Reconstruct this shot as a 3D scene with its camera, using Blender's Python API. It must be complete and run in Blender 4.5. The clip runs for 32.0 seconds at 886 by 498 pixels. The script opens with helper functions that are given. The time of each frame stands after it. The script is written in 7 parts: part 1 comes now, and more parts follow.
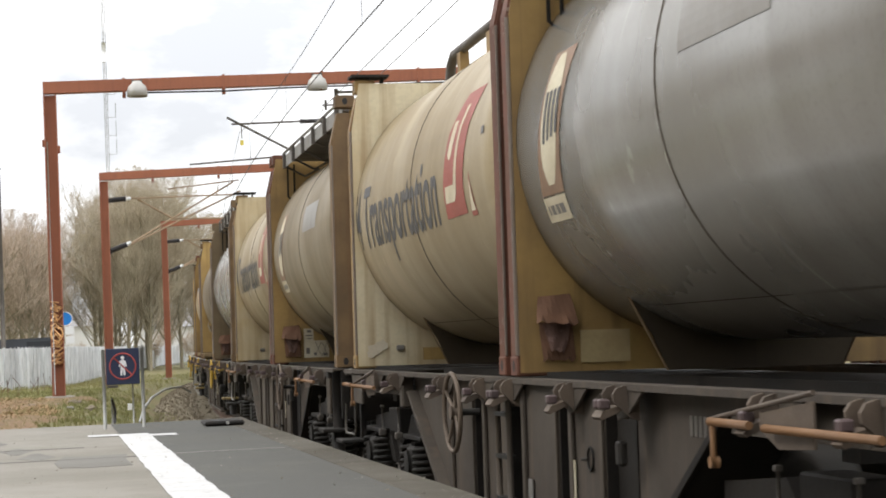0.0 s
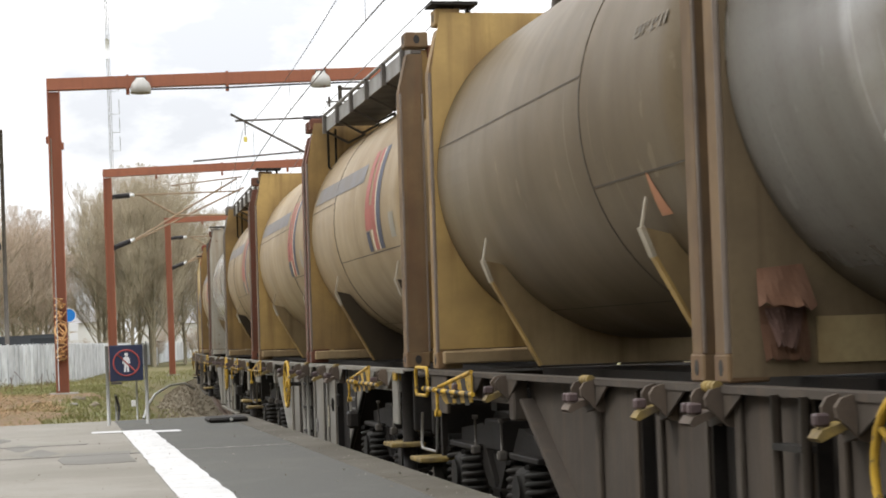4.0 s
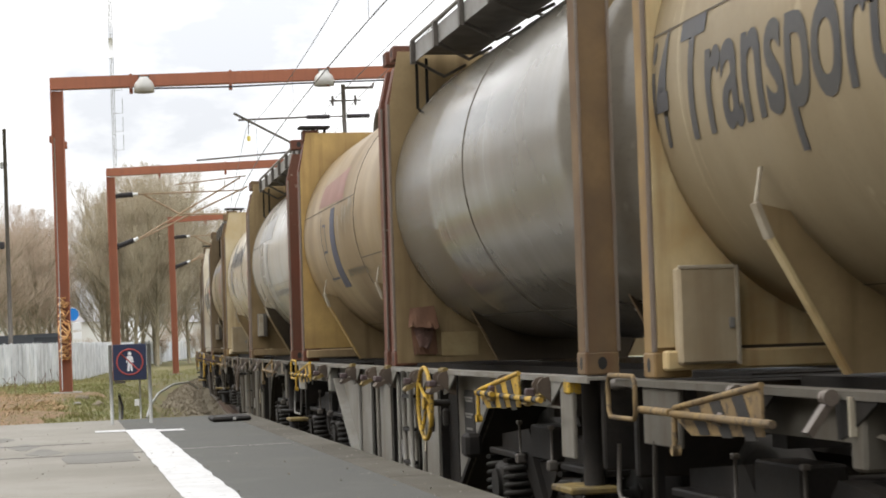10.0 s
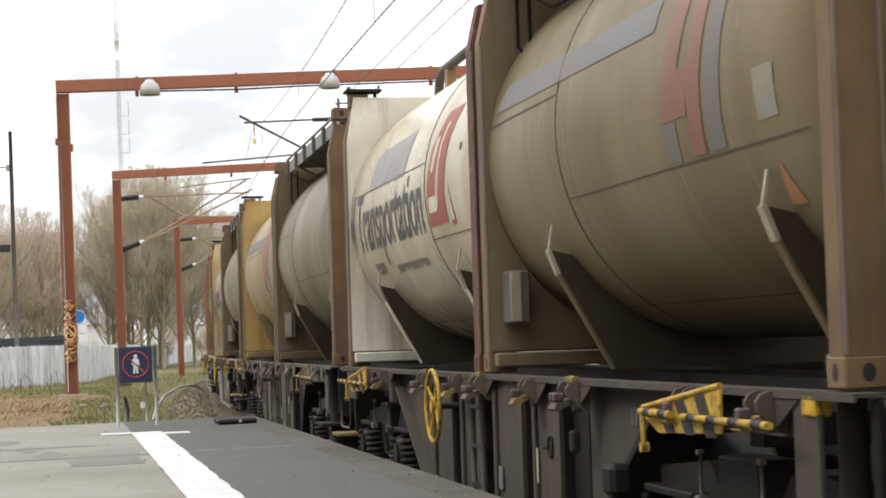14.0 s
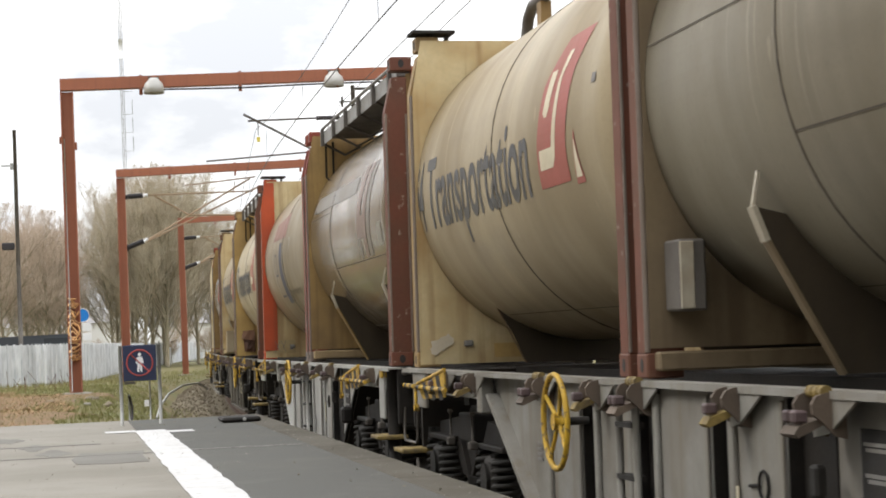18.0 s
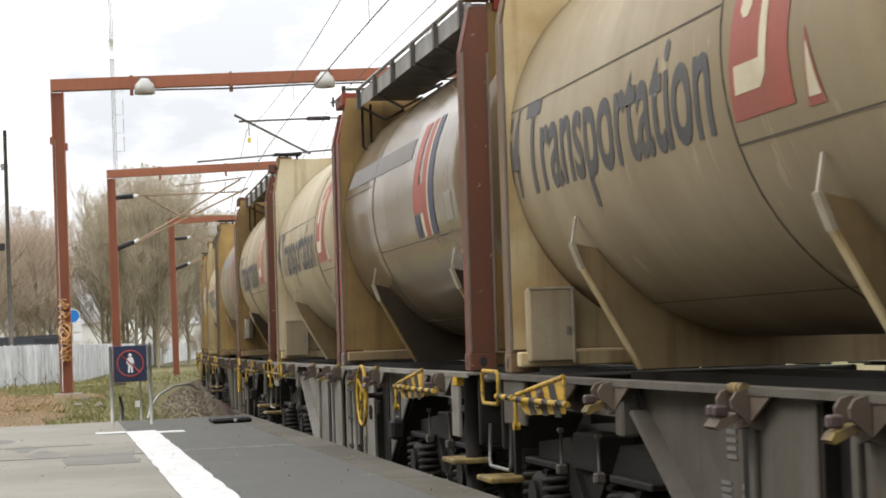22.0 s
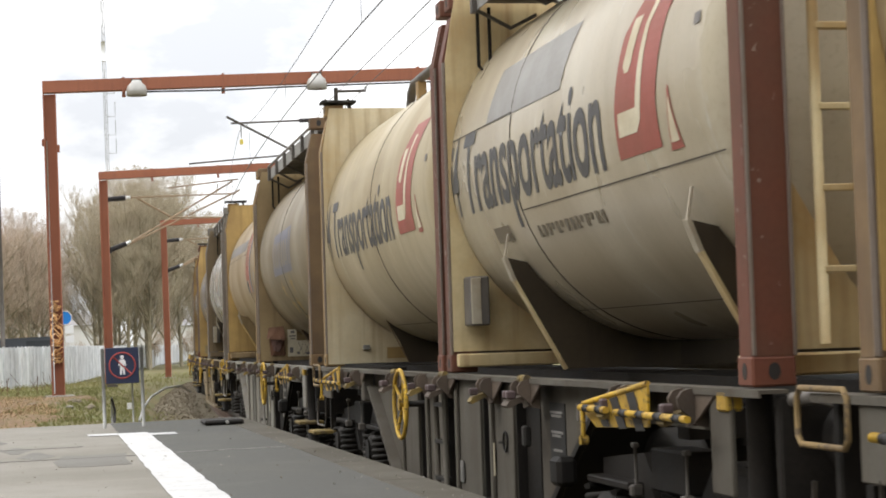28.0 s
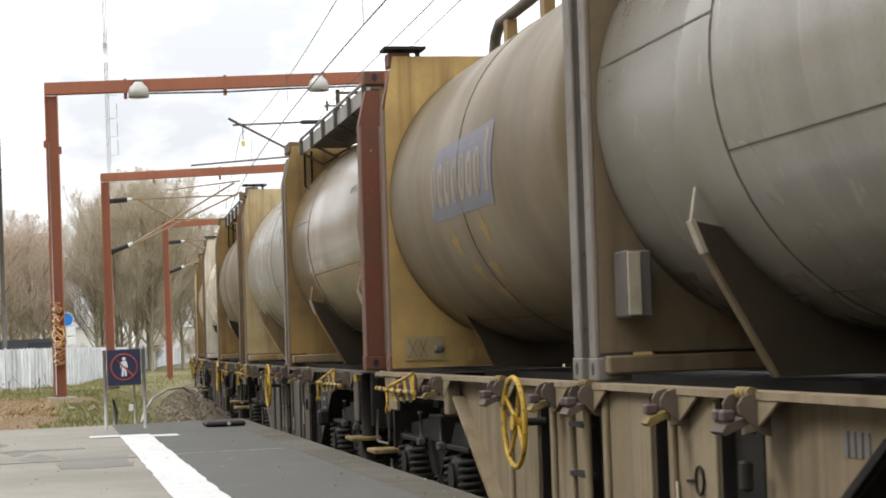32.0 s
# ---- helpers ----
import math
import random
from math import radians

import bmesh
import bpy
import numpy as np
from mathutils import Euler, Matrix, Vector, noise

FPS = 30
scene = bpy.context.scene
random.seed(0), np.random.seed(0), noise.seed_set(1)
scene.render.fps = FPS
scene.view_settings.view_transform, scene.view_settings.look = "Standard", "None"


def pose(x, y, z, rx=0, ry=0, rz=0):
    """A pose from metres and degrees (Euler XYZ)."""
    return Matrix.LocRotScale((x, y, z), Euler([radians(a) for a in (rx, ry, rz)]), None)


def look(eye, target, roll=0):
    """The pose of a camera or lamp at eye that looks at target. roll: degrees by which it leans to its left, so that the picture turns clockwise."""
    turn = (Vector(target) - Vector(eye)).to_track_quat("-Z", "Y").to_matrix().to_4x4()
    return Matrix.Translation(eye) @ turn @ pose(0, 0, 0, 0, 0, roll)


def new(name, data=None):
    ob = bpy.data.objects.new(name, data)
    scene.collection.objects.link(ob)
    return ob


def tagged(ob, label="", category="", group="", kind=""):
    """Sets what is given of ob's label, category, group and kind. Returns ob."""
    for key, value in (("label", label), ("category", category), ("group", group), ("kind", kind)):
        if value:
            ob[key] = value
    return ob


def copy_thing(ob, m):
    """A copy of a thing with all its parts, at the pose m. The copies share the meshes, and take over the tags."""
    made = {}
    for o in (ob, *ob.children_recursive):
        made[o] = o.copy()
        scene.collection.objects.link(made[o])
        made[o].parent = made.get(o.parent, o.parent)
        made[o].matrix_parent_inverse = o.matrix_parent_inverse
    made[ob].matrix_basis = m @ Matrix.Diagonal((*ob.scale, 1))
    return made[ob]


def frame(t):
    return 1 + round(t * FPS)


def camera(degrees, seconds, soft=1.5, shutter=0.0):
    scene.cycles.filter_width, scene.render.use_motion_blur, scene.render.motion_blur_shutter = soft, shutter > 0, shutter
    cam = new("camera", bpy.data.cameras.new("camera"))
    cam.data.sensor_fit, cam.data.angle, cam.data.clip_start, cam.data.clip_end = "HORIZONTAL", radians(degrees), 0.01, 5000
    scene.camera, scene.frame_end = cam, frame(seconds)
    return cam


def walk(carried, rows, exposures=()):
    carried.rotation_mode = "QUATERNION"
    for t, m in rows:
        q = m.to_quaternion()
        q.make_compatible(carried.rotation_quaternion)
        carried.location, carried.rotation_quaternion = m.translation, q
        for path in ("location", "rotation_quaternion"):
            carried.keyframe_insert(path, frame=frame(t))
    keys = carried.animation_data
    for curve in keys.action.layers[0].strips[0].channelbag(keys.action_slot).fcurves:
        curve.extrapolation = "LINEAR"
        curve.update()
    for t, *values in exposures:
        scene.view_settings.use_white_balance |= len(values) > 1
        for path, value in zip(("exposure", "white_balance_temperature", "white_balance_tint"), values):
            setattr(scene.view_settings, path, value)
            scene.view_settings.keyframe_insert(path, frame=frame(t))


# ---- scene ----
# ---- the camera: held by hand on the platform, swaying slightly ----
LENS = 25.98
FOCAL = 3398.8
EYE = Vector((0.0, 0.0, 1.438))
YAW, PITCH, ROLL = radians(11.722), radians(2.634), radians(2.386)
cam = camera(LENS, 32.0, soft=1.8, shutter=0.1)
SWAY = (
    (0, 0, 0),
    (0.5, -0.3, 0),
    (1, -1.5, -1.2),
    (1.5, -0.8, -1.2),
    (2, -0.9, -1.4),
    (2.5, 3.8, -2.6),
    (3, 1.5, -3.1),
    (3.5, 4.6, -4.6),
    (5.5, 7.5, -7.6),
    (6, 5.8, -7.6),
    (6.5, 1.7, -8.1),
    (7, 3.8, -3.8),
    (7.5, 5.4, -4.6),
    (8, 7.4, -6.1),
    (8.5, 9.8, -7),
    (9, 7.4, -7.6),
    (9.5, 11.5, -7.8),
    (10, 12.1, -7.6),
    (10.5, 16.1, -7.6),
    (11, 16.1, -6.1),
    (11.5, 15, -6.1),
    (12, 17.3, -5.7),
    (12.5, 19.6, -6.1),
    (13, 22.4, -6.1),
    (13.5, 22.2, -5.8),
    (14, 22.2, -3.1),
    (14.5, 23.7, -4.4),
    (16.5, 27.7, -6.1),
    (17, 28.3, -6.1),
    (17.5, 28.6, -6.1),
    (18, 29.1, -6.1),
    (18.5, 29.4, -6.1),
    (19, 29.9, -6.1),
    (19.5, 23.7, -6),
    (20, 19, -4.6),
    (20.5, 16.1, -4.6),
    (21, 15.3, -4.6),
    (21.5, 18.5, -4.8),
    (22, 13, -4.9),
    (22.5, 15.2, -4.9),
    (23, 18.7, -6),
    (23.5, 16.1, -4.6),
    (24, -3, -4.3),
    (24.5, -2.7, -1.8),
    (25, 4.9, -3.1),
    (25.5, 3.8, -4.6),
    (27.5, -1.5, -4.6),
    (28, -0.8, -1.5),
    (28.5, 0.6, 0),
    (29, -0.8, 3.1),
    (29.5, -1.1, 3.1),
    (30, 0.1, 4.6),
    (30.5, 2.8, 2.6),
    (31, 0.6, 3.1),
    (31.5, -0.2, 1.5),
    (32, 2.3, 1.5),
)


def held(dx, dy):
    u = math.cos(ROLL) * dx - math.sin(ROLL) * dy
    v = math.sin(ROLL) * dx + math.cos(ROLL) * dy
    yaw, pitch = YAW - u / FOCAL, PITCH + v / FOCAL
    way = Vector((math.sin(yaw) * math.cos(pitch), math.cos(yaw) * math.cos(pitch), math.sin(pitch)))
    return look(EYE, EYE + way * 10, -math.degrees(ROLL))


walk(cam, [(t, held(dx, dy)) for t, dx, dy in SWAY])

# ---- world and sun: a bright, broken overcast ----
SUN_EL, SUN_AZ = radians(42), radians(-75)
world = bpy.data.worlds.new("world")
scene.world = world
world.use_nodes = True
wn, wl = world.node_tree.nodes, world.node_tree.links
wn.clear()
w_out = wn.new("ShaderNodeOutputWorld")
w_bg = wn.new("ShaderNodeBackground")
w_sky = wn.new("ShaderNodeTexSky")
w_sky.sky_type, w_sky.sun_disc = "NISHITA", False
w_sky.sun_elevation, w_sky.sun_rotation = SUN_EL, SUN_AZ
w_sky.air_density, w_sky.dust_density = 1.0, 3.0
w_co = wn.new("ShaderNodeTexCoord")
w_map = wn.new("ShaderNodeMapping")
w_map.inputs["Scale"].default_value = (1.0, 1.0, 2.2)
w_noise = wn.new("ShaderNodeTexNoise")
w_noise.inputs["Scale"].default_value, w_noise.inputs["Detail"].default_value = 7.0, 7.0
w_noise.inputs["Roughness"].default_value = 0.55
w_ramp = wn.new("ShaderNodeValToRGB")
w_ramp.color_ramp.elements[0].position, w_ramp.color_ramp.elements[0].color = 0.40, (7.7, 7.9, 8.3, 1)
w_ramp.color_ramp.elements[1].position, w_ramp.color_ramp.elements[1].color = 0.60, (12.8, 12.8, 12.8, 1)
w_mix = wn.new("ShaderNodeMix")
w_mix.data_type = "RGBA"
w_mix.inputs[0].default_value = 0.93
wl.new(w_co.outputs["Generated"], w_map.inputs["Vector"])
wl.new(w_map.outputs["Vector"], w_noise.inputs["Vector"])
wl.new(w_noise.outputs["Fac"], w_ramp.inputs["Fac"])
wl.new(w_sky.outputs["Color"], w_mix.inputs[6])
wl.new(w_ramp.outputs["Color"], w_mix.inputs[7])
w_sep = wn.new("ShaderNodeSeparateXYZ")
wl.new(w_co.outputs["Generated"], w_sep.inputs["Vector"])
w_rise = wn.new("ShaderNodeMapRange")
w_rise.inputs["From Min"].default_value, w_rise.inputs["From Max"].default_value = 0.0, 1.0
w_rise.inputs["To Min"].default_value, w_rise.inputs["To Max"].default_value = 0.94, 2.65
wl.new(w_sep.outputs["Z"], w_rise.inputs["Value"])
w_mul = wn.new("ShaderNodeVectorMath")
w_mul.operation = "SCALE"
wl.new(w_mix.outputs[2], w_mul.inputs[0])
wl.new(w_rise.outputs["Result"], w_mul.inputs["Scale"])
wl.new(w_mul.outputs["Vector"], w_bg.inputs["Color"])
w_bg.inputs["Strength"].default_value = 0.101
wl.new(w_bg.outputs["Background"], w_out.inputs["Surface"])
sun = new("sun", bpy.data.lights.new("sun", "SUN"))
sun.data.energy, sun.data.angle, sun.data.color = 1.05, radians(14), (1.0, 0.985, 0.96)
sun.matrix_basis = look((0, 0, 0), (-math.sin(SUN_AZ) * math.cos(SUN_EL), -math.cos(SUN_AZ) * math.cos(SUN_EL), -math.sin(SUN_EL)))
scene.view_settings.exposure = 0.05


# ---- materials ----
def mat(name, colour, rough=0.7, metal=0.0, second=None, amount=0.5, scale=3.0, fine=40.0, bump=0.15, streak=0.0, streak_colour=(0.12, 0.08, 0.05), vary=0.0, stretch=(1, 1, 1), spots=0.0, spot_colour=(0.09, 0.035, 0.015), spot_at=0.60):
    """A worn surface: broad stains, fine grain, vertical runs and chipped spots, all in metres of the thing's own space."""
    m = bpy.data.materials.new(name)
    m.use_nodes = True
    n, l = m.node_tree.nodes, m.node_tree.links
    b = n["Principled BSDF"]
    b.inputs["Roughness"].default_value, b.inputs["Metallic"].default_value = rough, metal
    b.inputs["Specular IOR Level"].default_value = 0.5 if metal else 0.28
    co = n.new("ShaderNodeTexCoord")
    mp = n.new("ShaderNodeMapping")
    mp.inputs["Scale"].default_value = stretch
    l.new(co.outputs["Object"], mp.inputs["Vector"])
    info = n.new("ShaderNodeObjectInfo")
    add = n.new("ShaderNodeVectorMath")
    add.operation = "MULTIPLY_ADD"
    add.inputs[1].default_value = (37.0, 23.0, 11.0)
    l.new(info.outputs["Random"], add.inputs[0])
    l.new(mp.outputs["Vector"], add.inputs[2])
    spot_vec = add.outputs["Vector"]

    def tex(s, detail, vec):
        t = n.new("ShaderNodeTexNoise")
        t.inputs["Scale"].default_value, t.inputs["Detail"].default_value = s, detail
        l.new(vec, t.inputs["Vector"])
        return t.outputs["Fac"]

    def ramp(fac, a, z):
        r = n.new("ShaderNodeMapRange")
        r.inputs["From Min"].default_value, r.inputs["From Max"].default_value = a, z
        l.new(fac, r.inputs["Value"])
        return r.outputs["Result"]

    def mix(fac, a, c):
        x = n.new("ShaderNodeMix")
        x.data_type = "RGBA"
        l.new(fac, x.inputs[0])
        for sock, v in ((x.inputs[6], a), (x.inputs[7], c)):
            if isinstance(v, tuple):
                sock.default_value = (*v[:3], 1)
            else:
                l.new(v, sock)
        return x.outputs[2]

    def times(fac, k):
        t = n.new("ShaderNodeMath")
        t.operation = "MULTIPLY"
        t.inputs[1].default_value = k
        l.new(fac, t.inputs[0])
        return t.outputs[0]

    second = second or tuple(c * 0.6 for c in colour)
    broad = tex(scale, 6, spot_vec)
    grain = tex(fine, 4, spot_vec)
    col = mix(times(ramp(broad, 0.36, 0.68), amount), colour, second)
    col = mix(times(ramp(grain, 0.42, 0.75), 0.35), col, tuple(c * 0.72 for c in colour))
    if streak:
        sm = n.new("ShaderNodeMapping")
        sm.inputs["Scale"].default_value = (9.0, 9.0, 0.55)
        l.new(spot_vec, sm.inputs["Vector"])
        col = mix(times(ramp(tex(1.0, 5, sm.outputs["Vector"]), 0.5, 0.72), streak), col, streak_colour)
    if spots:
        col = mix(times(ramp(tex(scale * 5, 8, spot_vec), spot_at, spot_at + 0.04), spots), col, spot_colour)
    if vary:
        hsv = n.new("ShaderNodeHueSaturation")
        r = n.new("ShaderNodeMapRange")
        r.inputs["To Min"].default_value, r.inputs["To Max"].default_value = 1 - vary, 1 + vary
        l.new(info.outputs["Random"], r.inputs["Value"])
        l.new(r.outputs["Result"], hsv.inputs["Value"])
        l.new(col, hsv.inputs["Color"])
        col = hsv.outputs["Color"]
    l.new(col, b.inputs["Base Color"])
    rr = n.new("ShaderNodeMapRange")
    rr.inputs["To Min"].default_value, rr.inputs["To Max"].default_value = max(0.05, rough - 0.12), min(1, rough + 0.15)
    l.new(broad, rr.inputs["Value"])
    l.new(rr.outputs["Result"], b.inputs["Roughness"])
    if bump:
        bp = n.new("ShaderNodeBump")
        bp.inputs["Strength"].default_value, bp.inputs["Distance"].default_value = bump, 0.01
        l.new(grain, bp.inputs["Height"])
        l.new(bp.outputs["Normal"], b.inputs["Normal"])
    return m


def tank_mat(name, colour, dirt, amount, rough=0.42, bands=0.5, metal=0.0, gloss=0.19):
    """Smooth cladding paint: broad dirt, soft bands round the shell, thin pale scratches along them and a little speckle."""
    m = bpy.data.materials.new(name)
    m.use_nodes = True
    n, l = m.node_tree.nodes, m.node_tree.links
    b = n["Principled BSDF"]
    b.inputs["Metallic"].default_value = metal
    b.inputs["Specular IOR Level"].default_value = gloss
    co = n.new("ShaderNodeTexCoord")
    info = n.new("ShaderNodeObjectInfo")
    add = n.new("ShaderNodeVectorMath")
    add.operation = "MULTIPLY_ADD"
    add.inputs[1].default_value = (37.0, 23.0, 11.0)
    l.new(info.outputs["Random"], add.inputs[0])
    l.new(co.outputs["Object"], add.inputs[2])

    def tex(stretch, detail, a, z, k):
        mp = n.new("ShaderNodeMapping")
        mp.inputs["Scale"].default_value = stretch
        l.new(add.outputs["Vector"], mp.inputs["Vector"])
        t = n.new("ShaderNodeTexNoise")
        t.inputs["Scale"].default_value, t.inputs["Detail"].default_value = 1.0, detail
        l.new(mp.outputs["Vector"], t.inputs["Vector"])
        r = n.new("ShaderNodeMapRange")
        r.inputs["From Min"].default_value, r.inputs["From Max"].default_value = a, z
        r.inputs["To Max"].default_value = k
        l.new(t.outputs["Fac"], r.inputs["Value"])
        return r.outputs["Result"]

    def mix(fac, a, c):
        x = n.new("ShaderNodeMix")
        x.data_type = "RGBA"
        l.new(fac, x.inputs[0])
        for sock, v in ((x.inputs[6], a), (x.inputs[7], c)):
            if isinstance(v, tuple):
                sock.default_value = (*v[:3], 1)
            else:
                l.new(v, sock)
        return x.outputs[2]

    broad = tex((0.55, 0.75, 0.55), 4, 0.36, 0.66, amount)
    band = tex((0.25, 3.2, 0.25), 5, 0.42, 0.70, bands)
    col = mix(broad, colour, dirt)
    col = mix(band, col, tuple(c * 0.86 for c in dirt))
    col = mix(tex((0.5, 0.5, 2.6), 6, 0.56, 0.74, 0.30), col, tuple(c * 0.7 for c in dirt))
    col = mix(tex((0.55, 17.0, 0.55), 3, 0.67, 0.74, 0.38), col, tuple(min(0.62, c * 1.5 + 0.05) for c in colour))
    col = mix(tex((5.0, 7.0, 3.0), 6, 0.68, 0.71, 0.30), col, tuple(min(0.6, c * 1.35 + 0.04) for c in colour))
    col = mix(tex((34.0, 34.0, 34.0), 3, 0.52, 0.80, 0.22), col, tuple(c * 0.7 for c in dirt))
    hsv = n.new("ShaderNodeHueSaturation")
    r = n.new("ShaderNodeMapRange")
    r.inputs["To Min"].default_value, r.inputs["To Max"].default_value = 0.94, 1.06
    l.new(info.outputs["Random"], r.inputs["Value"])
    l.new(r.outputs["Result"], hsv.inputs["Value"])
    l.new(col, hsv.inputs["Color"])
    l.new(hsv.outputs["Color"], b.inputs["Base Color"])
    rr = n.new("ShaderNodeMapRange")
    rr.inputs["To Min"].default_value, rr.inputs["To Max"].default_value = rough - 0.07, rough + 0.12
    if gloss < 0.2:
        rr.inputs["To Min"].default_value, rr.inputs["To Max"].default_value = rough + 0.12, rough + 0.34
    l.new(broad, rr.inputs["Value"])
    l.new(rr.outputs["Result"], b.inputs["Roughness"])
    return m


TANK = {
    "grey": tank_mat("grey_tank_cladding", (0.285, 0.275, 0.25), (0.19, 0.172, 0.14), 0.8, 0.24, 0.4, 0.1, 0.6),
    "steel": tank_mat("shiny_grey_tank_cladding", (0.225, 0.208, 0.175), (0.155, 0.137, 0.105), 0.7, 0.22, 0.5, 0.1, 0.55),
    "burnished": tank_mat("burnished_brown_grey_cladding", (0.225, 0.175, 0.112), (0.15, 0.112, 0.068), 0.8, 0.19, 0.6, 0.06, 0.5),
    "brown": tank_mat("brown_grey_tank_paint", (0.175, 0.135, 0.082), (0.112, 0.084, 0.05), 0.85, 0.27, 0.5),
    "russet": tank_mat("russet_tank_paint", (0.315, 0.232, 0.13), (0.195, 0.138, 0.075), 0.9, 0.27, 0.6),
    "drab": tank_mat("drab_olive_brown_tank_paint", (0.262, 0.212, 0.135), (0.175, 0.138, 0.085), 0.85, 0.26, 0.5),
    "khaki": tank_mat("khaki_tank_paint", (0.235, 0.187, 0.108), (0.158, 0.12, 0.066), 0.85, 0.27, 0.5),
    "olive": tank_mat("olive_grey_tank_paint", (0.245, 0.215, 0.158), (0.155, 0.13, 0.088), 0.85, 0.27, 0.5),
    "tan": tank_mat("tan_tank_paint", (0.345, 0.264, 0.158), (0.23, 0.167, 0.094), 0.85, 0.27, 0.5),
    "dusty": tank_mat("dusty_beige_tank_paint", (0.36, 0.292, 0.185), (0.24, 0.186, 0.11), 0.9, 0.27, 0.5),
    "beige": tank_mat("beige_tank_paint", (0.45, 0.383, 0.252), (0.315, 0.25, 0.15), 0.8, 0.27, 0.45),
    "white": tank_mat("off_white_tank_paint", (0.56, 0.505, 0.385), (0.33, 0.26, 0.16), 0.7, 0.28, 0.4, 0.0, 0.3),
    "sand": tank_mat("sandy_grey_tank_paint", (0.42, 0.372, 0.285), (0.3, 0.25, 0.165), 0.8, 0.27, 0.45, 0.0, 0.3),
    "chalk": tank_mat("chalky_white_tank_paint", (0.47, 0.455, 0.405), (0.30, 0.27, 0.21), 0.7, 0.25, 0.4, 0.0, 0.3),
    "pale": tank_mat("pale_grey_tank_paint", (0.285, 0.265, 0.225), (0.18, 0.16, 0.123), 0.8, 0.27, 0.4, 0.0, 0.3),
}
RUSTY = (0.13, 0.06, 0.03)
PANEL = {
    "cream": mat("cream_panel_paint", (0.60, 0.49, 0.28), 0.5, 0, (0.36, 0.22, 0.075), 0.8, 2.0, 30, 0.08, 0.7, (0.26, 0.15, 0.06)),
    "ochre": mat("ochre_panel_paint", (0.35, 0.225, 0.08), 0.5, 0, (0.17, 0.108, 0.05), 0.85, 2.0, 30, 0.08, 0.7, (0.13, 0.08, 0.035)),
    "yellow": mat("yellow_panel_paint", (0.51, 0.345, 0.125), 0.5, 0, (0.27, 0.17, 0.07), 0.8, 2.0, 30, 0.08, 0.7, (0.22, 0.13, 0.05)),
    "white": mat("white_panel_paint", (0.74, 0.70, 0.60), 0.5, 0, (0.44, 0.34, 0.20), 0.55, 2.0, 30, 0.08, 0.6, (0.30, 0.19, 0.09)),
    "ivory": mat("ivory_panel_paint", (0.65, 0.575, 0.40), 0.5, 0, (0.42, 0.29, 0.12), 0.7, 1.4, 30, 0.08, 0.6, (0.27, 0.16, 0.065)),
    "pale": mat("pale_grey_panel_paint", (0.46, 0.43, 0.36), 0.5, 0, (0.30, 0.25, 0.17), 0.6, 2.0, 30, 0.08, 0.5, (0.22, 0.13, 0.06), spots=0.7, spot_colour=(0.16, 0.08, 0.04), spot_at=0.66),
    "khaki": mat("khaki_panel_paint", (0.31, 0.225, 0.115), 0.5, 0, (0.18, 0.12, 0.055), 0.8, 2.0, 30, 0.08, 0.6, (0.13, 0.08, 0.035)),
    "umber": mat("umber_panel_paint", (0.19, 0.14, 0.08), 0.6, 0, (0.11, 0.08, 0.05), 0.7, 2.0, 30, 0.08, 0.6, (0.08, 0.055, 0.03)),
}
POST = {
    "maroon": mat("maroon_frame_paint", (0.138, 0.048, 0.028), 0.6, 0, (0.09, 0.052, 0.032), 0.6, 3, 40, 0.1, 0.4, RUSTY, 0.1, (1, 1, 1), 0.6, (0.30, 0.25, 0.2), 0.665),
    "red": mat("red_frame_paint", (0.235, 0.04, 0.025), 0.6, 0, (0.14, 0.05, 0.032), 0.6, 3, 40, 0.1, 0.4, RUSTY, 0.1, (1, 1, 1), 0.7, (0.36, 0.31, 0.27), 0.66),
    "orange": mat("orange_red_frame_paint", (0.50, 0.085, 0.028), 0.5, 0, (0.26, 0.06, 0.03), 0.6, 2, 40, 0.1, 0.5, RUSTY),
    "brown": mat("brown_frame_paint", (0.185, 0.12, 0.06), 0.65, 0, (0.085, 0.058, 0.038), 0.7, 3, 40, 0.1, 0.5, RUSTY),
    "grey": mat("grey_frame_paint", (0.19, 0.178, 0.155), 0.55, 0, (0.12, 0.10, 0.078), 0.6, 3, 40, 0.1, 0.4, RUSTY, 0, (1, 1, 1), 0.5, (0.12, 0.07, 0.04)),
    "ochre": mat("ochre_frame_paint", (0.31, 0.20, 0.075), 0.6, 0, (0.15, 0.10, 0.055), 0.8, 3, 40, 0.1, 0.5, RUSTY),
}
